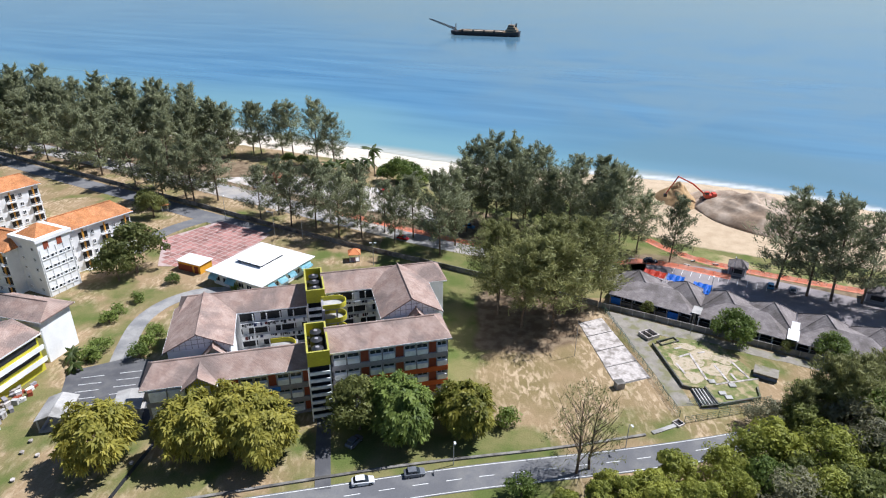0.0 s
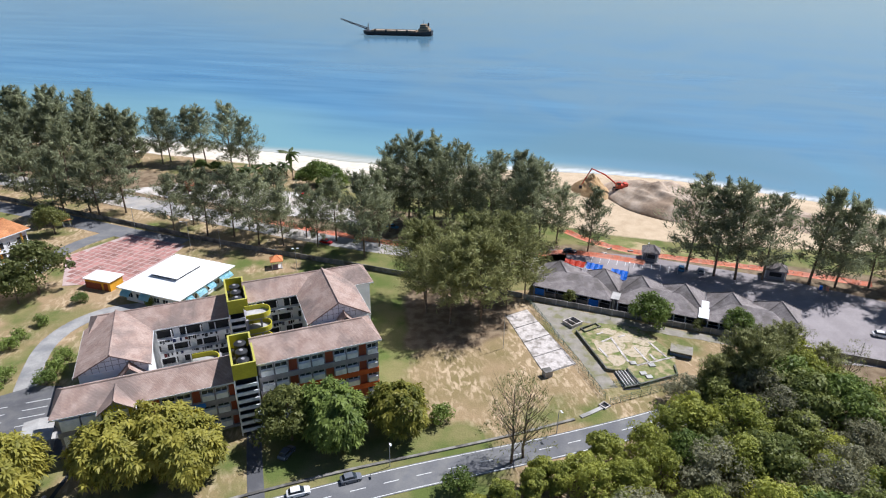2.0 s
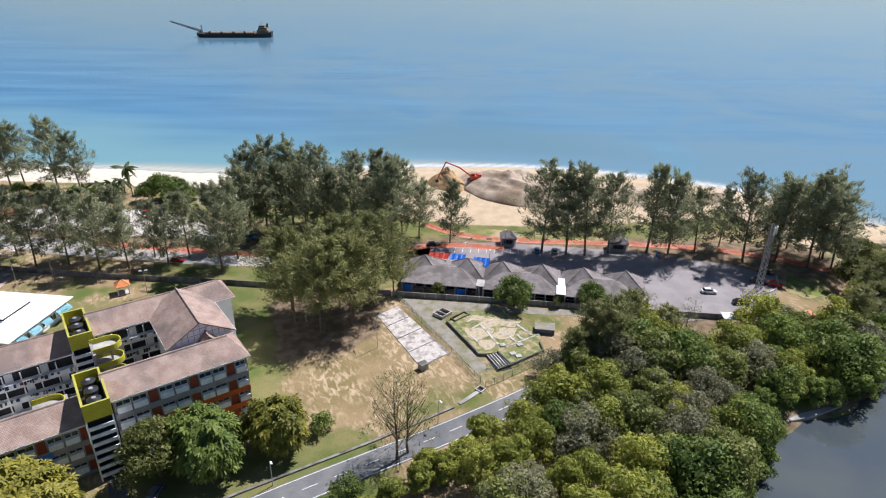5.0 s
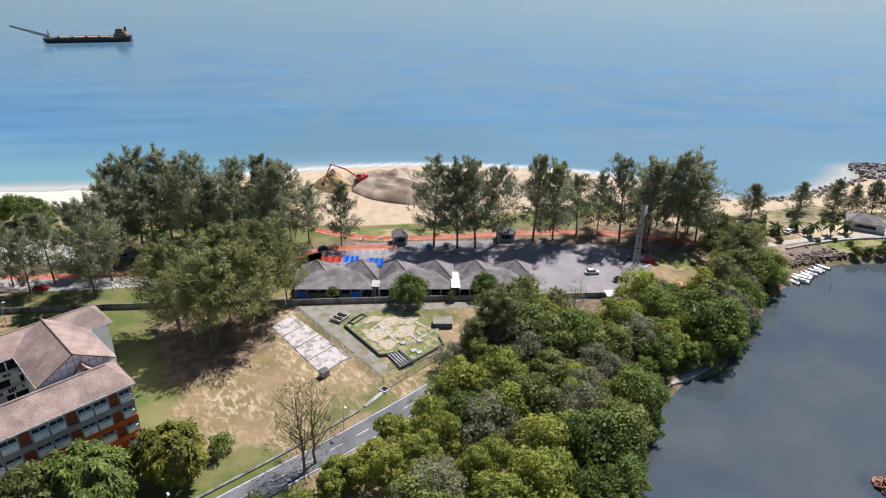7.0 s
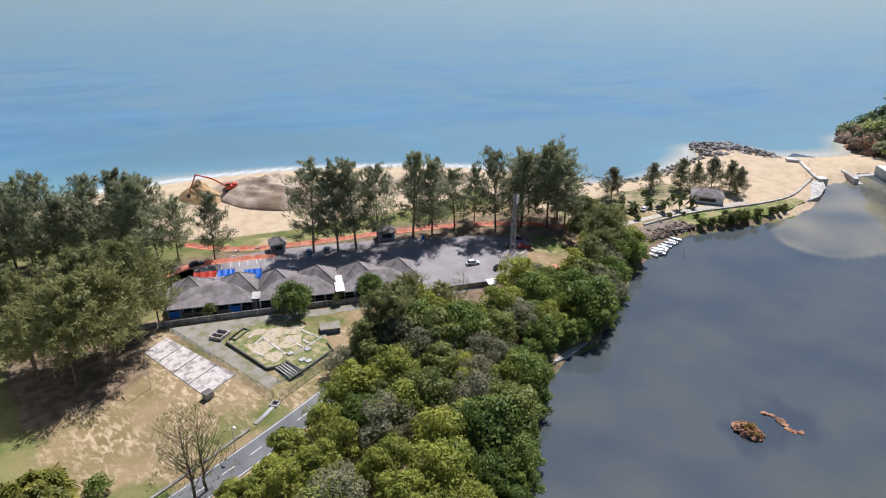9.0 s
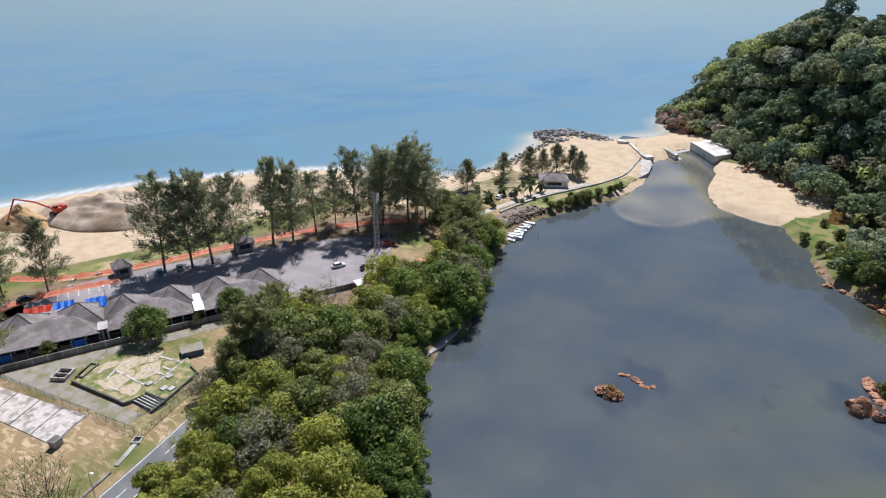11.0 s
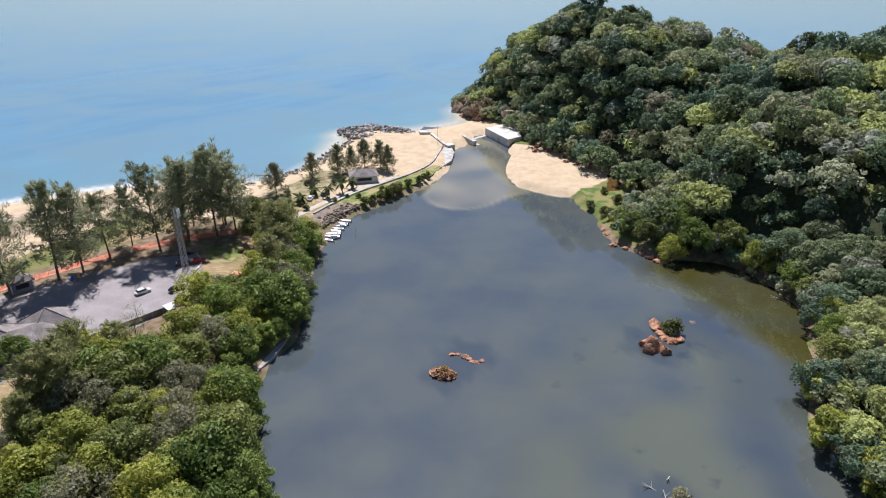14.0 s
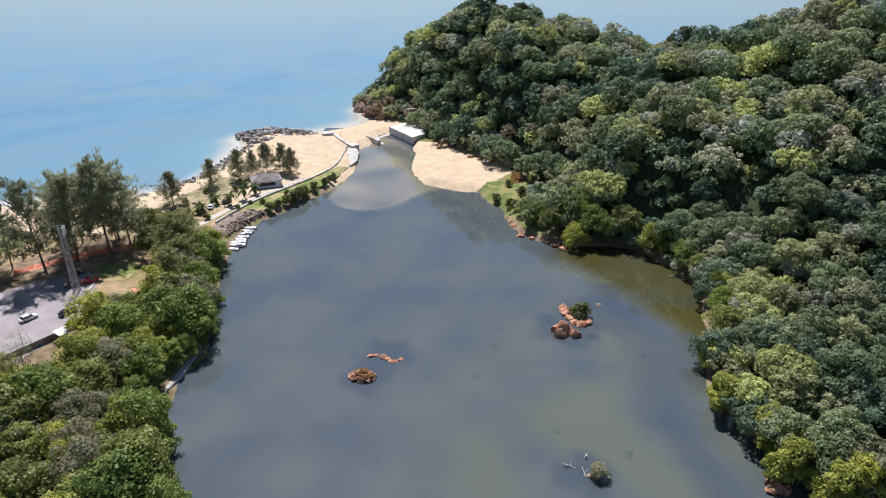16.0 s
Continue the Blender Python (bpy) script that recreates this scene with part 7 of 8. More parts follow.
for r0, r1 in zip(rows, rows[1:]):
    for i in range(4):
        bm.faces.new((r0[i], r1[i], r1[(i + 1) % 4], r0[(i + 1) % 4]))
bm.faces.new(rows[0])
bm.faces.new(rows[-1][::-1])
bmesh.ops.recalc_face_normals(bm, faces=bm.faces)
part("hull", bm, HULL, ship)
part("coaming", boxes((-36, 26, -9.5, -8.8, 4.6, 6.4), (-36, 26, 8.8, 9.5, 4.6, 6.4), (-36, -35, -8.8, 8.8, 4.6, 6.4), (25, 26, -8.8, 8.8, 4.6, 6.4)), RUST, ship)
part("sand_load", gable(bmesh.new(), -35, 25, -8.8, 8.8, 5.4, 1.2, 6, 6, 0.5), DARK_SAND, ship)
dk = part("deckhouse", boxes((29, 44, -8, 8, 4.6, 9.0), (31, 42, -7, 7, 9.0, 12.0), (32, 39, -6, 6, 12.0, 14.6)), RUST, ship)
for z in (6.2, 10.0, 12.8):
    part("window_band", boxes((31.5, 40, -8.06 if z < 9 else (-7.06 if z < 12 else -6.06), -7.98 if z < 9 else (-6.98 if z < 12 else -5.98), z, z + 1.1)), GLASS, dk)
part("funnel", tube(bmesh.new(), (41.5, 0, 12), (42, 0, 16.5), 1.3, 1.1, 10), HULL, ship)
part("mast", tube(bmesh.new(), (35, 0, 14.6), (35, 0, 20), 0.3, 0.15, 6), STEEL, ship)
bm = bmesh.new()
for sy in (-1.6, 1.6):
    tube(bm, (-42, sy, 6), (-80, sy * 0.4, 18.5), 0.5, 0.35, 5)
    tube(bm, (-42, sy, 8), (-80, sy * 0.4, 19.6), 0.4, 0.3, 5)
for k in range(12):
    f, g2 = k / 12, (k + 1) / 12
    tube(bm, (-42 - 38 * f, -1.6 + 1.0 * f, 6 + 12.5 * f), (-42 - 38 * g2, 1.6 - 1.0 * g2, 8 + 11.6 * g2), 0.22, 0.22, 4)
part("boom", bm, HULL, ship)
part("gantry", tube(tube(bmesh.new(), (-42, -3, 4.8), (-42, -1, 14), 0.4, 0.3, 6), (-42, 3, 4.8), (-42, 1, 14), 0.4, 0.3, 6), RUST, ship)
for x in (-30, -15, 0, 14):
    part("pump", boxes((x - 1.2, x + 1.2, -10.4, -9.6, 4.7, 7.4)), HULL, ship)

# ---- spit: sluice, breakwater, boats ----
def block_thing(name, pts, z0, z1, mat, label, category, edge=None):
    cx, cy = sum(p[0] for p in pts) / len(pts), sum(p[1] for p in pts) / len(pts)
    ob = thing(name, cx, cy, z0, 0, label, category)
    bm = bmesh.new()
    top = [bm.verts.new((x - cx, y - cy, z1 - z0)) for x, y in pts]
    low = [bm.verts.new((x - cx, y - cy, -1.0)) for x, y in pts]
    bm.faces.new(top)
    for k in range(len(pts)):
        j = (k + 1) % len(pts)
        bm.faces.new((top[k], low[k], low[j], top[j]))
    bmesh.ops.recalc_face_normals(bm, faces=bm.faces)
    bmesh.ops.bevel(bm, geom=[e for e in bm.edges], offset=0.12, segments=1, affect="EDGES")
    part("body", bm, mat, ob)
    return ob


PALE = surf("sunlit_concrete", (0.55, 0.52, 0.47), (0.66, 0.63, 0.58), 0.3, 0.9, 0.01, 7, (0.36, 0.33, 0.29), 0.5)
blk = block_thing("concrete_jetty", [(335, 57), (352, 44), (322, 35), (313, 41)], 0.0, 4.2, PALE, "massive pale concrete block beside the outlet", "jetty")
part("stain", boxes((-9.2, -9.0, -4.6, -1.5, -0.2, 2.6)), OLD_WALL, blk)
block_thing("sluice_pier", [(320.5, 67), (322.2, 65.8), (312.2, 57.4), (310.6, 58.8)], -0.3, 2.6, PALE, "concrete sluice pier standing in the outlet", "pier")
block_thing("sluice_wall", [(297.5, 69.2), (300.5, 66.4), (303.6, 69.6), (300.4, 72.4)], -0.3, 2.9, PALE, "concrete end block of the outlet wall", "wall")
block_thing("sluice_wall", [(300.8, 72.6), (302.0, 71.6), (322.5, 84.4), (321.5, 85.6)], 0.6, 2.8, PALE, "long concrete outlet wall on the sand", "wall")
block_thing("sluice_wall", [(321, 84), (325, 86.6), (323, 92), (318.6, 90)], 0.6, 3.2, PALE, "concrete end block of the outlet wall", "wall")
block_thing("sluice_sill", [(311.5, 57.5), (321.8, 65.2), (336, 56.2), (334.5, 54.6), (322, 61.5), (313.2, 55.6)], -0.5, 0.25, CONCRETE, "low concrete sill across the outlet", "sill")


def rock(name, x, y, z, r, seed, mat, label, group="", flat=0.7, parent=None):
    bm = bmesh.new()
    bmesh.ops.create_icosphere(bm, subdivisions=3 if r > 1.2 else 2, radius=r)
    for v in bm.verts:
        n = noise.fractal(v.co * (0.9 / r) + Vector((seed * 3.1, seed, 0)), 1.0, 2.0, 3)
        c = noise.cell(v.co * (1.3 / r) + Vector((seed, 0, 0)))
        v.co *= 1 + 0.4 * n + 0.16 * c
    rg = np.random.default_rng(seed + 900)
    for _ in range(11):
        d = Vector(rg.normal(size=3)).normalized()
        k = r * (0.62 + 0.3 * rg.random())
        for v in bm.verts:
            over = v.co.dot(d) - k
            if over > 0:
                v.co -= d * over * 0.9
    for v in bm.verts:
        v.co.z *= flat
    ob = part(name, bm, mat, parent)
    ob.matrix_basis = pose(x, y, z, 0, 0, seed * 57)
    if not parent:
        tagged(ob, label, "rock", group)
    return ob


rng = np.random.default_rng(77)
bw = thing("rock_breakwater", 315, 118, 0.6, 0, "breakwater of piled grey boulders at the spit's tip", "breakwater")
protos = []
for i in range(5):
    o = rock("boulder", 0, 0, 0, 1.19, 100 + i, GREY_ROCK, "", "", 0.75, bw)
    protos.append(o.data)
    o.matrix_basis = pose(-2 + i * 2.0, 6.5, 0.6)
BW = [(304, 119), (312, 134), (322, 138), (336, 124), (333, 106), (324, 92), (320, 96), (316, 112), (306, 114)]
k = 0
while k < 250:
    x, y = 300 + 40 * rng.random(), 88 + 52 * rng.random()
    d = away(np.array([[x]]), np.array([[y]]), BW, 0)[0, 0]
    if d > -0.6:
        ob = child("boulder", protos[k % 5], bw, pose(x - 315, y - 118, 0.2 + 0.9 * min(1.0, max(0, d) / 4) * rng.random() + 0.4, 40 * rng.random(), 40 * rng.random(), 360 * rng.random()) @ Matrix.Scale(0.5 + 0.8 * rng.random(), 4))
        k += 1
rv = thing("shore_boulders", 255, 118, 0.6, 0, "line of loose grey boulders along the spit's seaward edge", "boulders")
for i in range(150):
    f = rng.random()
    x, y = 214 + 92 * f + rng.normal() * 1.5, (140 - 16 * min(1, f * 2.5)) + rng.normal() * 1.6
    child("boulder", protos[i % 5], rv, pose(x - 255, y - 118, -0.1 + 0.3 * rng.random(), 40 * rng.random(), 0, 360 * rng.random()) @ Matrix.Scale(0.35 + 0.6 * rng.random(), 4))
rip = thing("stone_revetment", 285, 68, 0.6, 0, "sloping stone revetment at the lagoon's outlet", "revetment")
for i in range(110):
    f = rng.random()
    x, y = 266 + 34 * f + rng.normal() * 0.8, 65.5 + 6.5 * f + rng.normal() * 1.6 + 1.2
    child("stone", protos[i % 5], rip, pose(x - 285, y - 68, 0.2 + 0.5 * rng.random(), 30 * rng.random(), 0, 360 * rng.random()) @ Matrix.Scale(0.35 + 0.45 * rng.random(), 4))
sheet("stone_apron", [(301.5, 68.5), (290, 64.5), (277, 62.6), (266, 64.5), (266, 69), (280, 71), (298, 72.5)], 1.7, surf("pale_pitching", (0.42, 0.4, 0.37), (0.56, 0.53, 0.49), 0.9, 0.95, 0.1, 5, (0.28, 0.26, 0.24), 0.8), "pale stone pitching round the outlet's bank", "revetment", thick=2.2, wobble=0.5)
tagged(part("retaining_wall", ribbon([(299, 72.4), (283, 71), (266, 69.8), (250, 74.5), (237, 80.5), (219, 89.5), (204, 93.5), (194, 95.5)], 0.7, 2.6, 2.6), CONCRETE), "low curved concrete retaining wall along the spit", "wall", "", "structure")
tagged(part("spit_path", ribbon([(246, 80), (232, 86.5), (219, 93), (204, 97.5), (190, 101), (174, 106)], 2.6, 2.06, 0.5), surf("spit_track", (0.4, 0.36, 0.3), (0.48, 0.43, 0.36), 0.5, 0.95, 0.01, 8)), "pale track along the grassy spit", "path", "", "structure")
TURF = surf("spit_turf", (0.11, 0.15, 0.03), (0.19, 0.2, 0.06), 0.4, 0.95, 0.05, 7, (0.3, 0.25, 0.12), 0.5)
sheet("spit_bank", [(206, 84.5), (212, 81), (224, 75.5), (239, 69), (253, 65.3), (264, 64.5), (266, 68.6), (249, 74), (236.5, 79.8), (219, 88.8), (207, 92)], 2.03, TURF, "strip of rough grass on the lagoon bank", "grass", wobble=0.8)
sheet("dune_grass", [(182, 128), (200, 124), (222, 120), (244, 114), (250, 104), (240, 100), (226, 98), (210, 103), (190, 110), (178, 118)], 2.04, surf("dune_turf", (0.12, 0.13, 0.05), (0.36, 0.28, 0.17), 0.3, 0.95, 0.08, 7, (0.2, 0.17, 0.09), 0.6), "patchy dune grass on the spit", "grass", wobble=1.5)
RUBBLE = surf("brown_rubble", (0.16, 0.12, 0.09), (0.25, 0.2, 0.16), 1.2, 0.95, 0.15, 5)
sheet("rubble_bank", [(182, 87.5), (196, 87), (206, 83.2), (208, 88), (205, 92), (198, 94.5), (186, 95.5)], 2.06, RUBBLE, "brown rubble bank above the moored boats", "bank", wobble=0.8)
bank = thing("bank_stones", 205, 88, 0.6, 0, "heap of brown stones on the lagoon bank", "stones")
brown = []
for i in range(3):
    o = rock("stone", -3 + 3 * i, 1, 1.2, 0.9, 160 + i, RUBBLE, "", "", 0.7, bank)
    brown.append(o.data)
for i in range(130):
    f = rng.random()
    x, y = 182 + 26 * f + rng.normal() * 0.5, 87.0 - 4.6 * f ** 1.6 + 3.2 * abs(rng.normal()) * (0.4 + 0.5 * f)
    child("stone", brown[i % 3], bank, pose(x - 205, y - 88, float(ground_z(x, y)) - 0.5 + 0.15 * rng.random(), 30 * rng.random(), 0, 360 * rng.random()) @ Matrix.Scale(0.4 + 0.55 * rng.random(), 4))
slope = thing("rocky_slope", 305, 24, 1.0, 0, "pinkish broken rocks at the foot of the hill", "rocks")
pink = []
for i in range(3):
    o = rock("boulder", 4 * i - 4, 2, 1.5, 1.4, 170 + i, ROCK, "", "", 0.7, slope)
    pink.append(o.data)
for i in range(70):
    f = rng.random()
    x, y = 283 + 62 * f + rng.normal() * 2.5, -1 + 42 * f + rng.normal() * 2.5
    child("boulder", pink[i % 3], slope, pose(x - 305, y - 24, float(ground_z(x, y)) - 1.0, 40 * rng.random(), 0, 360 * rng.random()) @ Matrix.Scale(0.4 + 1.0 * rng.random(), 4))

BOAT = plain("white_gelcoat", (0.82, 0.82, 0.8), 0.35, 0.0, 0.5)
for i in range(8):
    x, y = 177 + 2.5 * i + 0.3 * (i % 2), 82.6 + 0.1 * i - (0.6 if i == 1 else 0)
    size = 0.95 if i in (1, 2) else 0.72
    ob = thing("motor_boat", x, y, 0.1, 105 + 14 * ((i * 7) % 3 - 1), "small white motor boat moored at the bank" + (" with a canopy" if i in (1, 2, 5) else ""), "boat", "moored boats")
    bm = bmesh.new()
    rows = []
    for px, w, z0, z1 in ((-2.6, 0.85, -0.2, 0.65), (0, 1.0, -0.25, 0.7), (1.8, 0.75, -0.15, 0.85), (3.0, 0.08, 0.3, 1.05)):
        rows.append([bm.verts.new((px * size, s * w * size * kk, zz * size)) for s, kk, zz in ((-1, 0.7, z0), (1, 0.7, z0), (1, 1, z1), (-1, 1, z1))])
    for r0, r1 in zip(rows, rows[1:]):
        for q in range(4):
            bm.faces.new((r0[q], r1[q], r1[(q + 1) % 4], r0[(q + 1) % 4]))
    bm.faces.new(rows[0])
    bm.faces.new(rows[-1][::-1])
    bmesh.ops.recalc_face_normals(bm, faces=bm.faces)
    part("hull", bm, BOAT, ob)
    part("cockpit", boxes((-1.9 * size, 0.6 * size, -0.6 * size, 0.6 * size, 0.6 * size, 0.72 * size)), PALE_BLUE if i % 2 else GREY_PAINT, ob)
    part("engine", boxes((-2.95 * size, -2.6 * size, -0.18, 0.18, 0.2, 1.0)), DARK, ob)
    if i in (1, 2, 5):
        part("canopy", boxes((-1.6 * size, 0.7 * size, -0.85 * size, 0.85 * size, 1.75 * size, 1.82 * size)), BOAT, ob)
        for px in (-1.4, 0.5):
            for py in (-0.75, 0.75):
                part("canopy_post", tube(bmesh.new(), (px * size, py * size, 0.6 * size), (px * size, py * size, 1.75 * size), 0.03, 0.03, 5), STEEL, ob)

# ---- rocks and islets in the lagoon, rocks on the far shore ----
LEAF_DRY = leafy("dry_grass", (0.3, 0.17, 0.06), (0.5, 0.36, 0.14))


def islet(cx, cy, spec, label, seed, mat=ROCK):
    ob = thing("rock_islet", cx, cy, 0.0, 0, label, "rock islet", "lagoon islets")
    for i, (dx, dy, r, fl) in enumerate(spec):
        rock("boulder", dx, dy, 0.1 * r, r, seed + i, mat, "", "", fl, ob)
    return ob


# a rubble mound tufted with dry grass
rg = np.random.default_rng(1)
tuft = islet(113.2, 26.8, [(0, 0, 2.1, 0.5), (0.3, 1.5, 1.7, 0.5), (-0.2, -1.5, 1.7, 0.5)], "round rusty rubble islet tufted with dry grass", 1)
for i in range(70):
    w, q = rg.random() * math.tau, math.sqrt(rg.random())
    x, y = 2.1 * q * math.cos(w), 3.2 * q * math.sin(w)
    rock("stone", x, y, 1.25 * (1 - q * q) + 0.1, 0.28 + 0.3 * rg.random(), 300 + i, ROCK, "", "", 0.8, tuft)
for i in range(16):
    w, q = rg.random() * math.tau, 0.85 * math.sqrt(rg.random())
    x, y = 2.1 * q * math.cos(w), 3.1 * q * math.sin(w)
    v, cl = leaves(rg, [(x, y, 1.4 * (1 - q * q) + 0.4)], [0.45], [46], 0.6, 0.16, 0.6, 0.2, 0.5, [(0, 0, 1.3)])
    g = new("grass_tuft", raw_mesh("grass_tuft", v, tris(len(v) // 3), LEAF_DRY, {"tint": np.full(len(v), rg.random() * 0.5)}))
    g.parent = tuft
islet(121.3, 22.8, [(0.5, 3.8, 0.9, 0.4), (0.8, 2.5, 0.75, 0.35), (0.1, 0.6, 1.15, 0.55), (-0.4, -0.6, 0.9, 0.4), (-1.3, -1.5, 0.9, 0.25), (-1.2, -2.6, 0.7, 0.25), (-0.4, -3.6, 0.75, 0.4)], "broken row of low reddish rocks", 11)
islet(136.6, -20.8, [(0, 0.4, 2.5, 1.15), (-1.6, 1.3, 1.5, 1.2), (1.3, 1.9, 1.7, 1.05), (-0.9, -2.4, 1.5, 1.1), (0.9, -1.4, 1.7, 1.0)], "tall split pinkish boulder in the lagoon", 21)
islet(144.8, -24.0, [(4.4, 2.2, 1.7, 0.7), (3.0, 2.4, 1.4, 0.8), (1.4, 1.6, 1.9, 0.55), (-0.8, 0.6, 1.7, 0.5), (-2.6, -0.2, 1.6, 0.5), (-3.6, -1.6, 1.7, 0.5), (-2.2, -3.2, 1.6, 0.5)], "long reddish rock islet under a green shrub", 31)
islet(152.1, -31.8, [(0, 0, 0.9, 0.5), (0.5, 0.6, 0.5, 0.5)], "small dark rock awash in the lagoon", 41, RUBBLE)
islet(87.4, -54.6, [(0, 0, 1.7, 0.7), (1.6, 0.8, 1.3, 0.7), (-0.4, 1.6, 1.3, 0.6)], "reddish boulders at the lagoon's edge", 44)
for i, (x, y, r) in enumerate(((198, -11.5, 1.5), (201, -14, 1.2), (196, -15.5, 1.3), (207, -9.6, 1.4), (210.5, -8.4, 1.2), (205, -14, 1.0), (191.5, -23, 1.8), (188.8, -25, 1.5), (193.6, -20.6, 1.3), (214, -10, 1.1), (270, -12, 1.2), (262, -14, 0.9))):
    rock("boulder", x, y, 0.2, r, 50 + i, ROCK, "low reddish boulder on the lagoon shore", "shore boulders", 0.6)
SEA_ROCK = surf("weathered_brown_rock", (0.2, 0.13, 0.09), (0.33, 0.23, 0.16), 0.4, 0.95, 0.4, 4, (0.1, 0.07, 0.05), 0.6)
rg = np.random.default_rng(71)
for i in range(44):
    f = i / 43
    up = rg.random()
    x, y = 366 + 68 * f + 2 * rg.normal(), 68 + 22 * math.sin(f * 2.4) - 4 * f - 7 * up + 2 * rg.normal()
    o = rock("sea_rock", x, y, 0.6 + 5.0 * up, 2.2 + 3.0 * rg.random(), 70 + i, SEA_ROCK if i % 4 else ROCK, "rugged brown rock at the foot of the headland", "headland rocks", 0.9)
    o.matrix_basis = o.matrix_basis @ pose(0, 0, 0, 50 * rg.random() - 25, 40 * rg.random(), 0) @ Matrix.Diagonal((1.5, 0.9, 0.8, 1))
for i, (x, y, z, r) in enumerate(((344, 42, 4, 5.0), (336, 36, 3, 4.6), (347, 38, 9, 5.0), (326, 31, 2.5, 3.6), (315, 25, 2, 3.0), (338, 31, 7, 4.8), (331, 27, 6, 4.4), (354, 45, 8, 5.0), (320, 21, 4, 3.6))):
    rock("slope_rock", x, y, z, r, 90 + i, surf("grey_brown_rock%d" % i, (0.26, 0.2, 0.15), (0.36, 0.29, 0.22), 0.5, 0.95, 0.2, 4) if i == 0 else bpy.data.materials["grey_brown_rock0"], "bare grey-brown rock slide below the forest", "rock slide", 0.8)
shrub = [tree("shrub", "low green shrub on the lagoon bank", "bank shrubs", LEAF_SHADE, 120 + i, 3, 3.6, "shrub") for i in range(2)]
plant(shrub, [(145.0, -25.6, 4.4), (209.5, 81.5, 3.4), (213.5, 79.6, 3.0), (217.5, 77.6, 3.8), (221, 76, 4.4), (224.5, 74.6, 4.6), (228, 73.2, 4.0), (234, 71, 3.6), (241, 68.6, 3.0), (245, 67.4, 2.8), (249, 66.8, 2.6), (226, 80, 2.2), (215, 86, 2.0), (230, -3, 3.2), (236, -13, 4), (208, 93, 2.0), (214, 90.5, 1.6), (185, 102, 3.6), (188, 116, 3.4), (199, 119, 2.6), (212, 115, 2.4), (224, 112, 2.6), (183, 108, 4.2), (197, 100, 2.4), (215, 105, 2.4), (228, 101.5, 2.6), (202, 105, 2.8), (196, 112, 3), (190, 110, 3.4), (207, 112, 2.2), (220, 108, 2), (233, 100, 2.2), (240, 98, 2), (193, 104, 3), (224, -8, 3.6), (219, -10, 4.2), (246, -8, 3)], np.random.default_rng(8), 3)
islet(87.6, -22.0, [(0, 0, 1.2, 0.4), (0.2, 1.1, 0.8, 0.4)], "small dark islet under a pale shrub", 131, RUBBLE)
pale = tree("shrub", "pale grey-green shrub on a lagoon islet", "bank shrubs", LEAF_GREY, 126, 3, 3.4, "shrub")
plant([pale], [(87.8, -22.2, 3.0)], np.random.default_rng(4), 3)
sheet("tidal_pool", [(278, -7), (272, -16), (262, -17), (251, -14.5), (250, -9), (262, -9), (270, -10)], 2.06, plain("brown_shallow_water", (0.11, 0.06, 0.02), 0.08, 0.0, 0.6), "shallow tea-brown pool behind the sand bar", "pool", wobble=1.2)
sheet("marsh_grass", [(250, 2), (254, -8), (247, -14), (236, -15), (230, -10), (231, -4.5), (240, -1)], 2.05, surf("marsh_turf", (0.06, 0.11, 0.018), (0.13, 0.16, 0.03), 0.4, 0.9, 0.05, 7, (0.2, 0.18, 0.06), 0.5), "bright green marsh grass beside the sand bar", "grass", wobble=1.0)
SNAG = plain("bleached_wood", (0.5, 0.46, 0.4), 0.9)
for x, y, r, s in ((89.9, -17.0, 70, 0.7), (92.7, -20.5, 150, 0.55), (172.0, -57.0, 70, 1.5), (175, -58.6, 130, 1.0), (99.5, -55.2, 110, 0.9), (88.6, -19.8, 10, 0.5)):
    ob = thing("driftwood_snag", x, y, 0.1, r, "bleached forked driftwood snag at the water's edge", "driftwood", "driftwood")
    bm = tube(bmesh.new(), (-2.2 * s, 0, -0.2), (1.5 * s, 0.2, 0.5), 0.12, 0.06, 6)
    tube(bm, (0, 0.1, 0.2), (1.2 * s, 1.3 * s, 0.9), 0.09, 0.03, 5)
    tube(bm, (-0.8 * s, 0, 0.1), (-0.3 * s, -1.2 * s, 0.8), 0.08, 0.03, 5)
    part("wood", bm, SNAG, ob)

# ---- last small things ----
cv = thing("canopy", 119.5, 100.5, 2.0, -30, "white canopy beside the end of the stalls", "canopy")
part("cloth", gable(bmesh.new(), -2.4, 2.4, -1.8, 1.8, 2.3, 0.8, 1.6, 1.6, 0.06), WHITE, cv)
for px in (-2.2, 2.2):
    for py in (-1.6, 1.6):
        part("pole", tube(bmesh.new(), (px, py, -0.2), (px, py, 2.3), 0.04, 0.04, 6), STEEL, cv)
tent = thing("orange_tent", 137.5, 93.5, 2.0, 15, "small orange tent among the lagoon trees", "tent")
part("cloth", gable(bmesh.new(), -1.8, 1.8, -1.5, 1.5, 2.8, 1.5, 1.4, 1.4, 0.06), NETTING, tent)
for px in (-1.6, 1.6):
    for py in (-1.3, 1.3):
        part("pole", tube(bmesh.new(), (px, py, -0.2), (px, py, 2.8), 0.04, 0.04, 6), STEEL, tent)
for dx, mat, lab in ((0.0, BLUE_TARP, "blue plastic wheeled bin at the car park"), (1.3, NETTING, "orange plastic wheeled bin at the car park")):
    b = thing("waste_bin", 128.2 + dx, 140.4 - 0.7 * dx, 2.05, -30, lab, "bin", "waste bins")
    bm = boxes((-0.35, 0.35, -0.4, 0.4, 0.1, 1.1))
    part("body", bm, mat, b)
    part("lid", boxes((-0.38, 0.38, -0.45, 0.43, 1.1, 1.18)), mat, b)
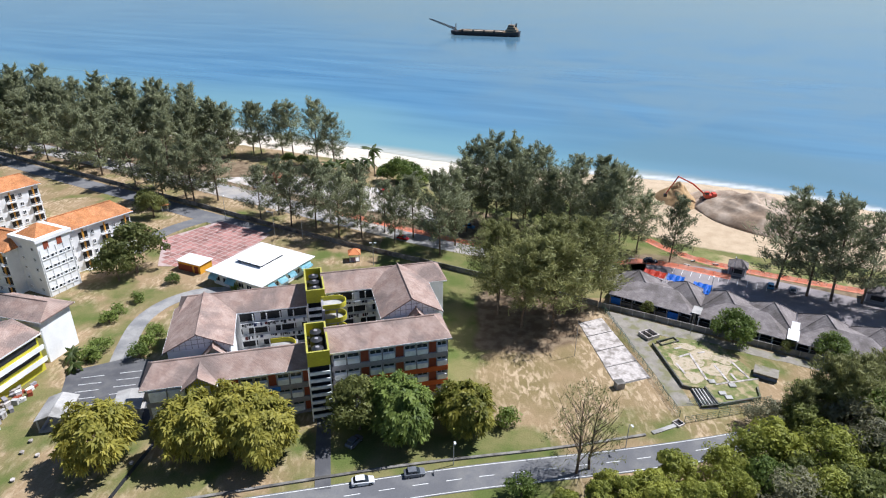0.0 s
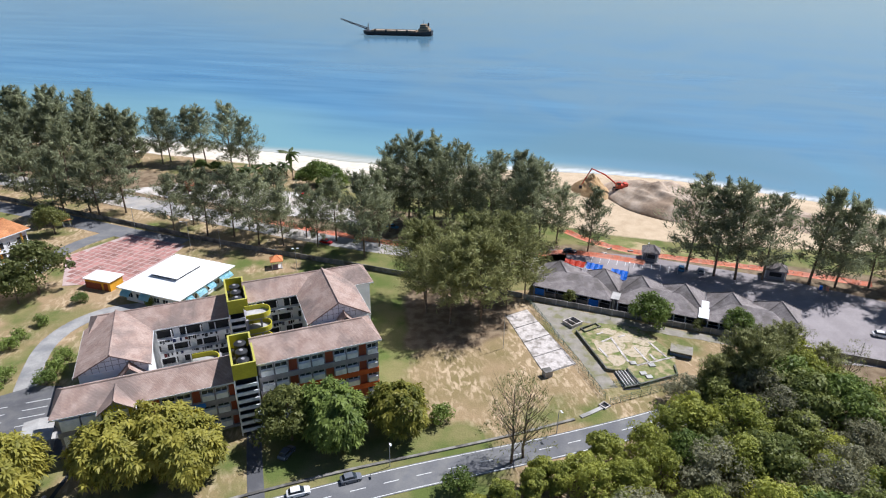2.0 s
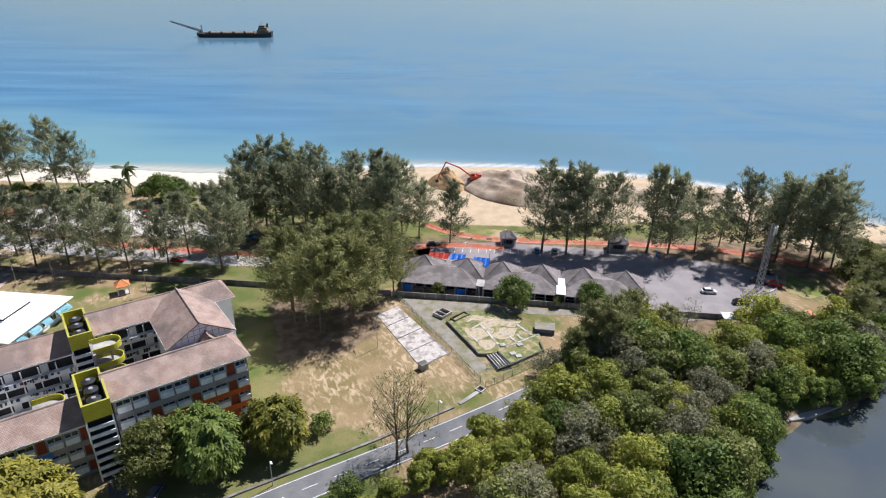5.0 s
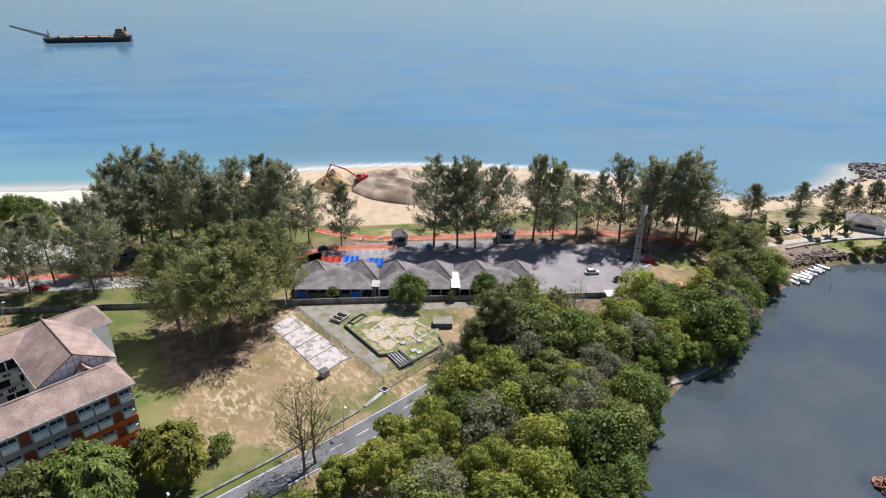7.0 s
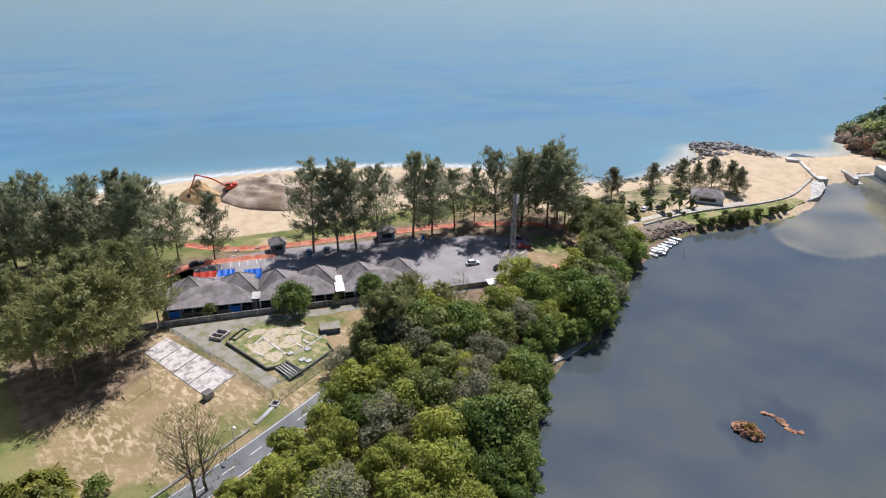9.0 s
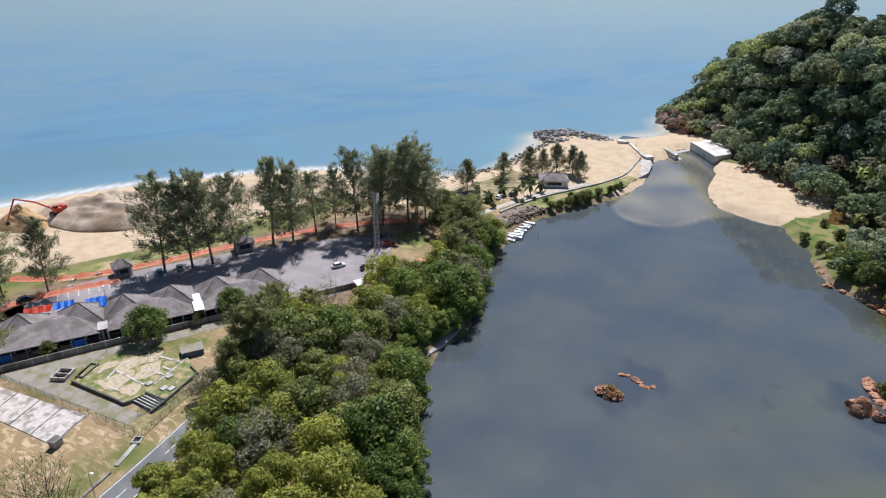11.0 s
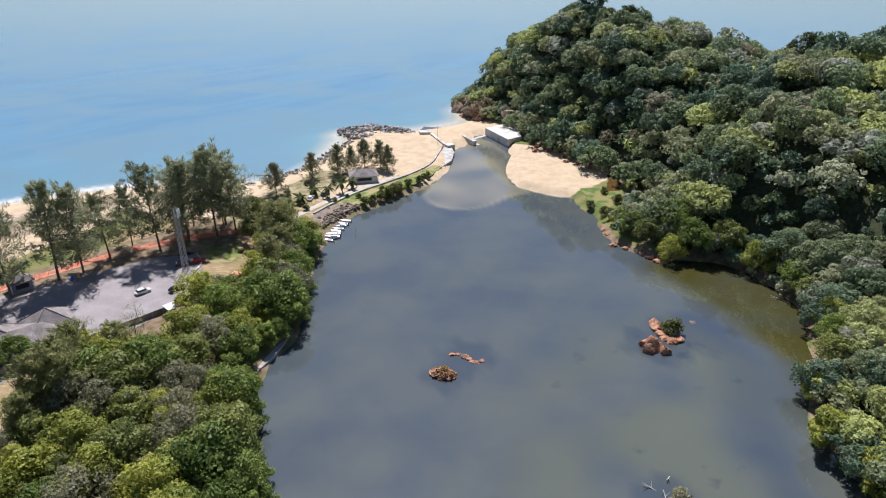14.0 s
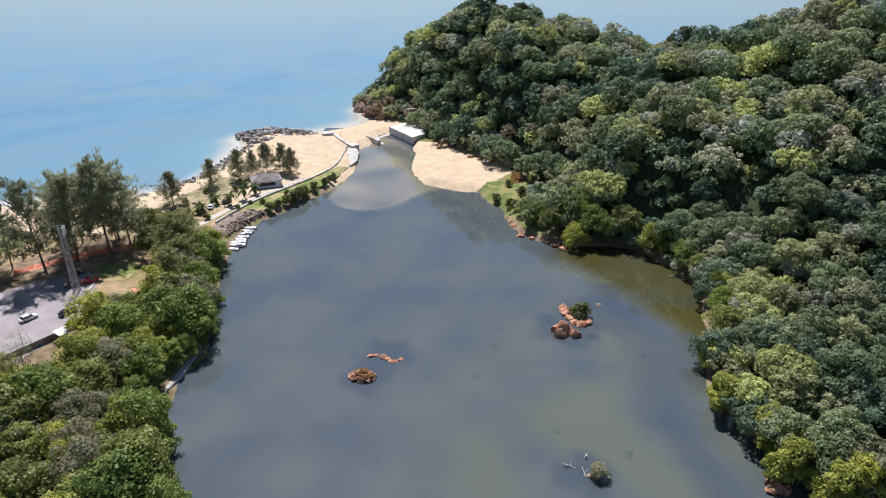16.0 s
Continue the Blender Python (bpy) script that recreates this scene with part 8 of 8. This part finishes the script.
ap = block_thing("culvert_apron", [(101, 68.3), (103, 70.5), (112, 69.6), (118, 67.4), (109, 67.2)], -0.4, 0.7, CONCRETE, "pale concrete culvert apron at the lagoon's edge", "culvert")
tagged(part("car_park_kerb", ribbon([(141, 109.5), (147, 110.5), (153, 116.5)], 0.5, 2.35, 0.6), PALE_SLAB), "pale kerb at the car park's end", "kerb", "", "structure")
sheet("verge_lawn", [(148, 108), (156, 116), (164, 110), (158, 103), (150, 103)], 2.05, TURF, "patch of green verge beside the car park", "grass", wobble=0.8)
plk = thing("plank_stack", -51, 97.2, 2.0, 14, "low pale boundary wall beside the hostel's end", "wall")
part("wall", boxes((-4.5, 1.5, -0.3, 0.3, -0.3, 1.1)), PALE_SLAB, plk)
sheet("side_yard", [(-66, 93), (-52, 96.5), (-52, 104), (-58, 106), (-64, 98)], 2.06, ASPHALT, "dark asphalt side yard by the hostel's end", "yard")
tagged(part("drain_channel", ribbon([(-53.6, 97), (-54.6, 91), (-55.6, 84), (-56.6, 76)], 0.7, 2.09), DARK), "narrow black drain across the front lawn", "drain", "", "structure")
for x, y, r in ((-77.8, 88.0, 10), (-74.5, 87.3, 40), (-75.2, 81.2, 70), (-78.0, 91.0, 25), (-56.4, 85.6, 0)):
    ob = thing("garden_stool", x, y, 2.0, r, "small pale concrete stool on the lawn", "stool", "garden stools")
    part("seat", tube(bmesh.new(), (0, 0, 0.38), (0, 0, 0.5), 0.42, 0.4, 12), PALE_SLAB, ob)
    part("foot", tube(bmesh.new(), (0, 0, -0.2), (0, 0, 0.38), 0.3, 0.22, 10), PALE_SLAB, ob)
# clutter on the yellow house's terraces
rng = np.random.default_rng(31)
for i in range(34):
    x, y = -90.5 + 4.2 * rng.random(), 93 + 15 * rng.random()
    w, d, h = 0.5 + 1.2 * rng.random(), 0.4 + 0.8 * rng.random(), 0.3 + 0.9 * rng.random()
    mat = (WHITE, CONCRETE, BRICK_RED, PALE_SLAB, GREY_PAINT)[i % 5]
    o = thing("discarded_crate", x, y, 2.0, 360 * rng.random(), ("pale", "grey", "rust-red", "cream", "dark grey")[i % 5] + " crate among clutter beside the house", "crate", "yard clutter")
    part("box", boxes((-w / 2, w / 2, -d / 2, d / 2, -0.05, h)), mat, o)
    part("lid", boxes((-w / 2 - 0.04, w / 2 + 0.04, -d / 2 - 0.04, d / 2 + 0.04, h, h + 0.06)), mat, o)
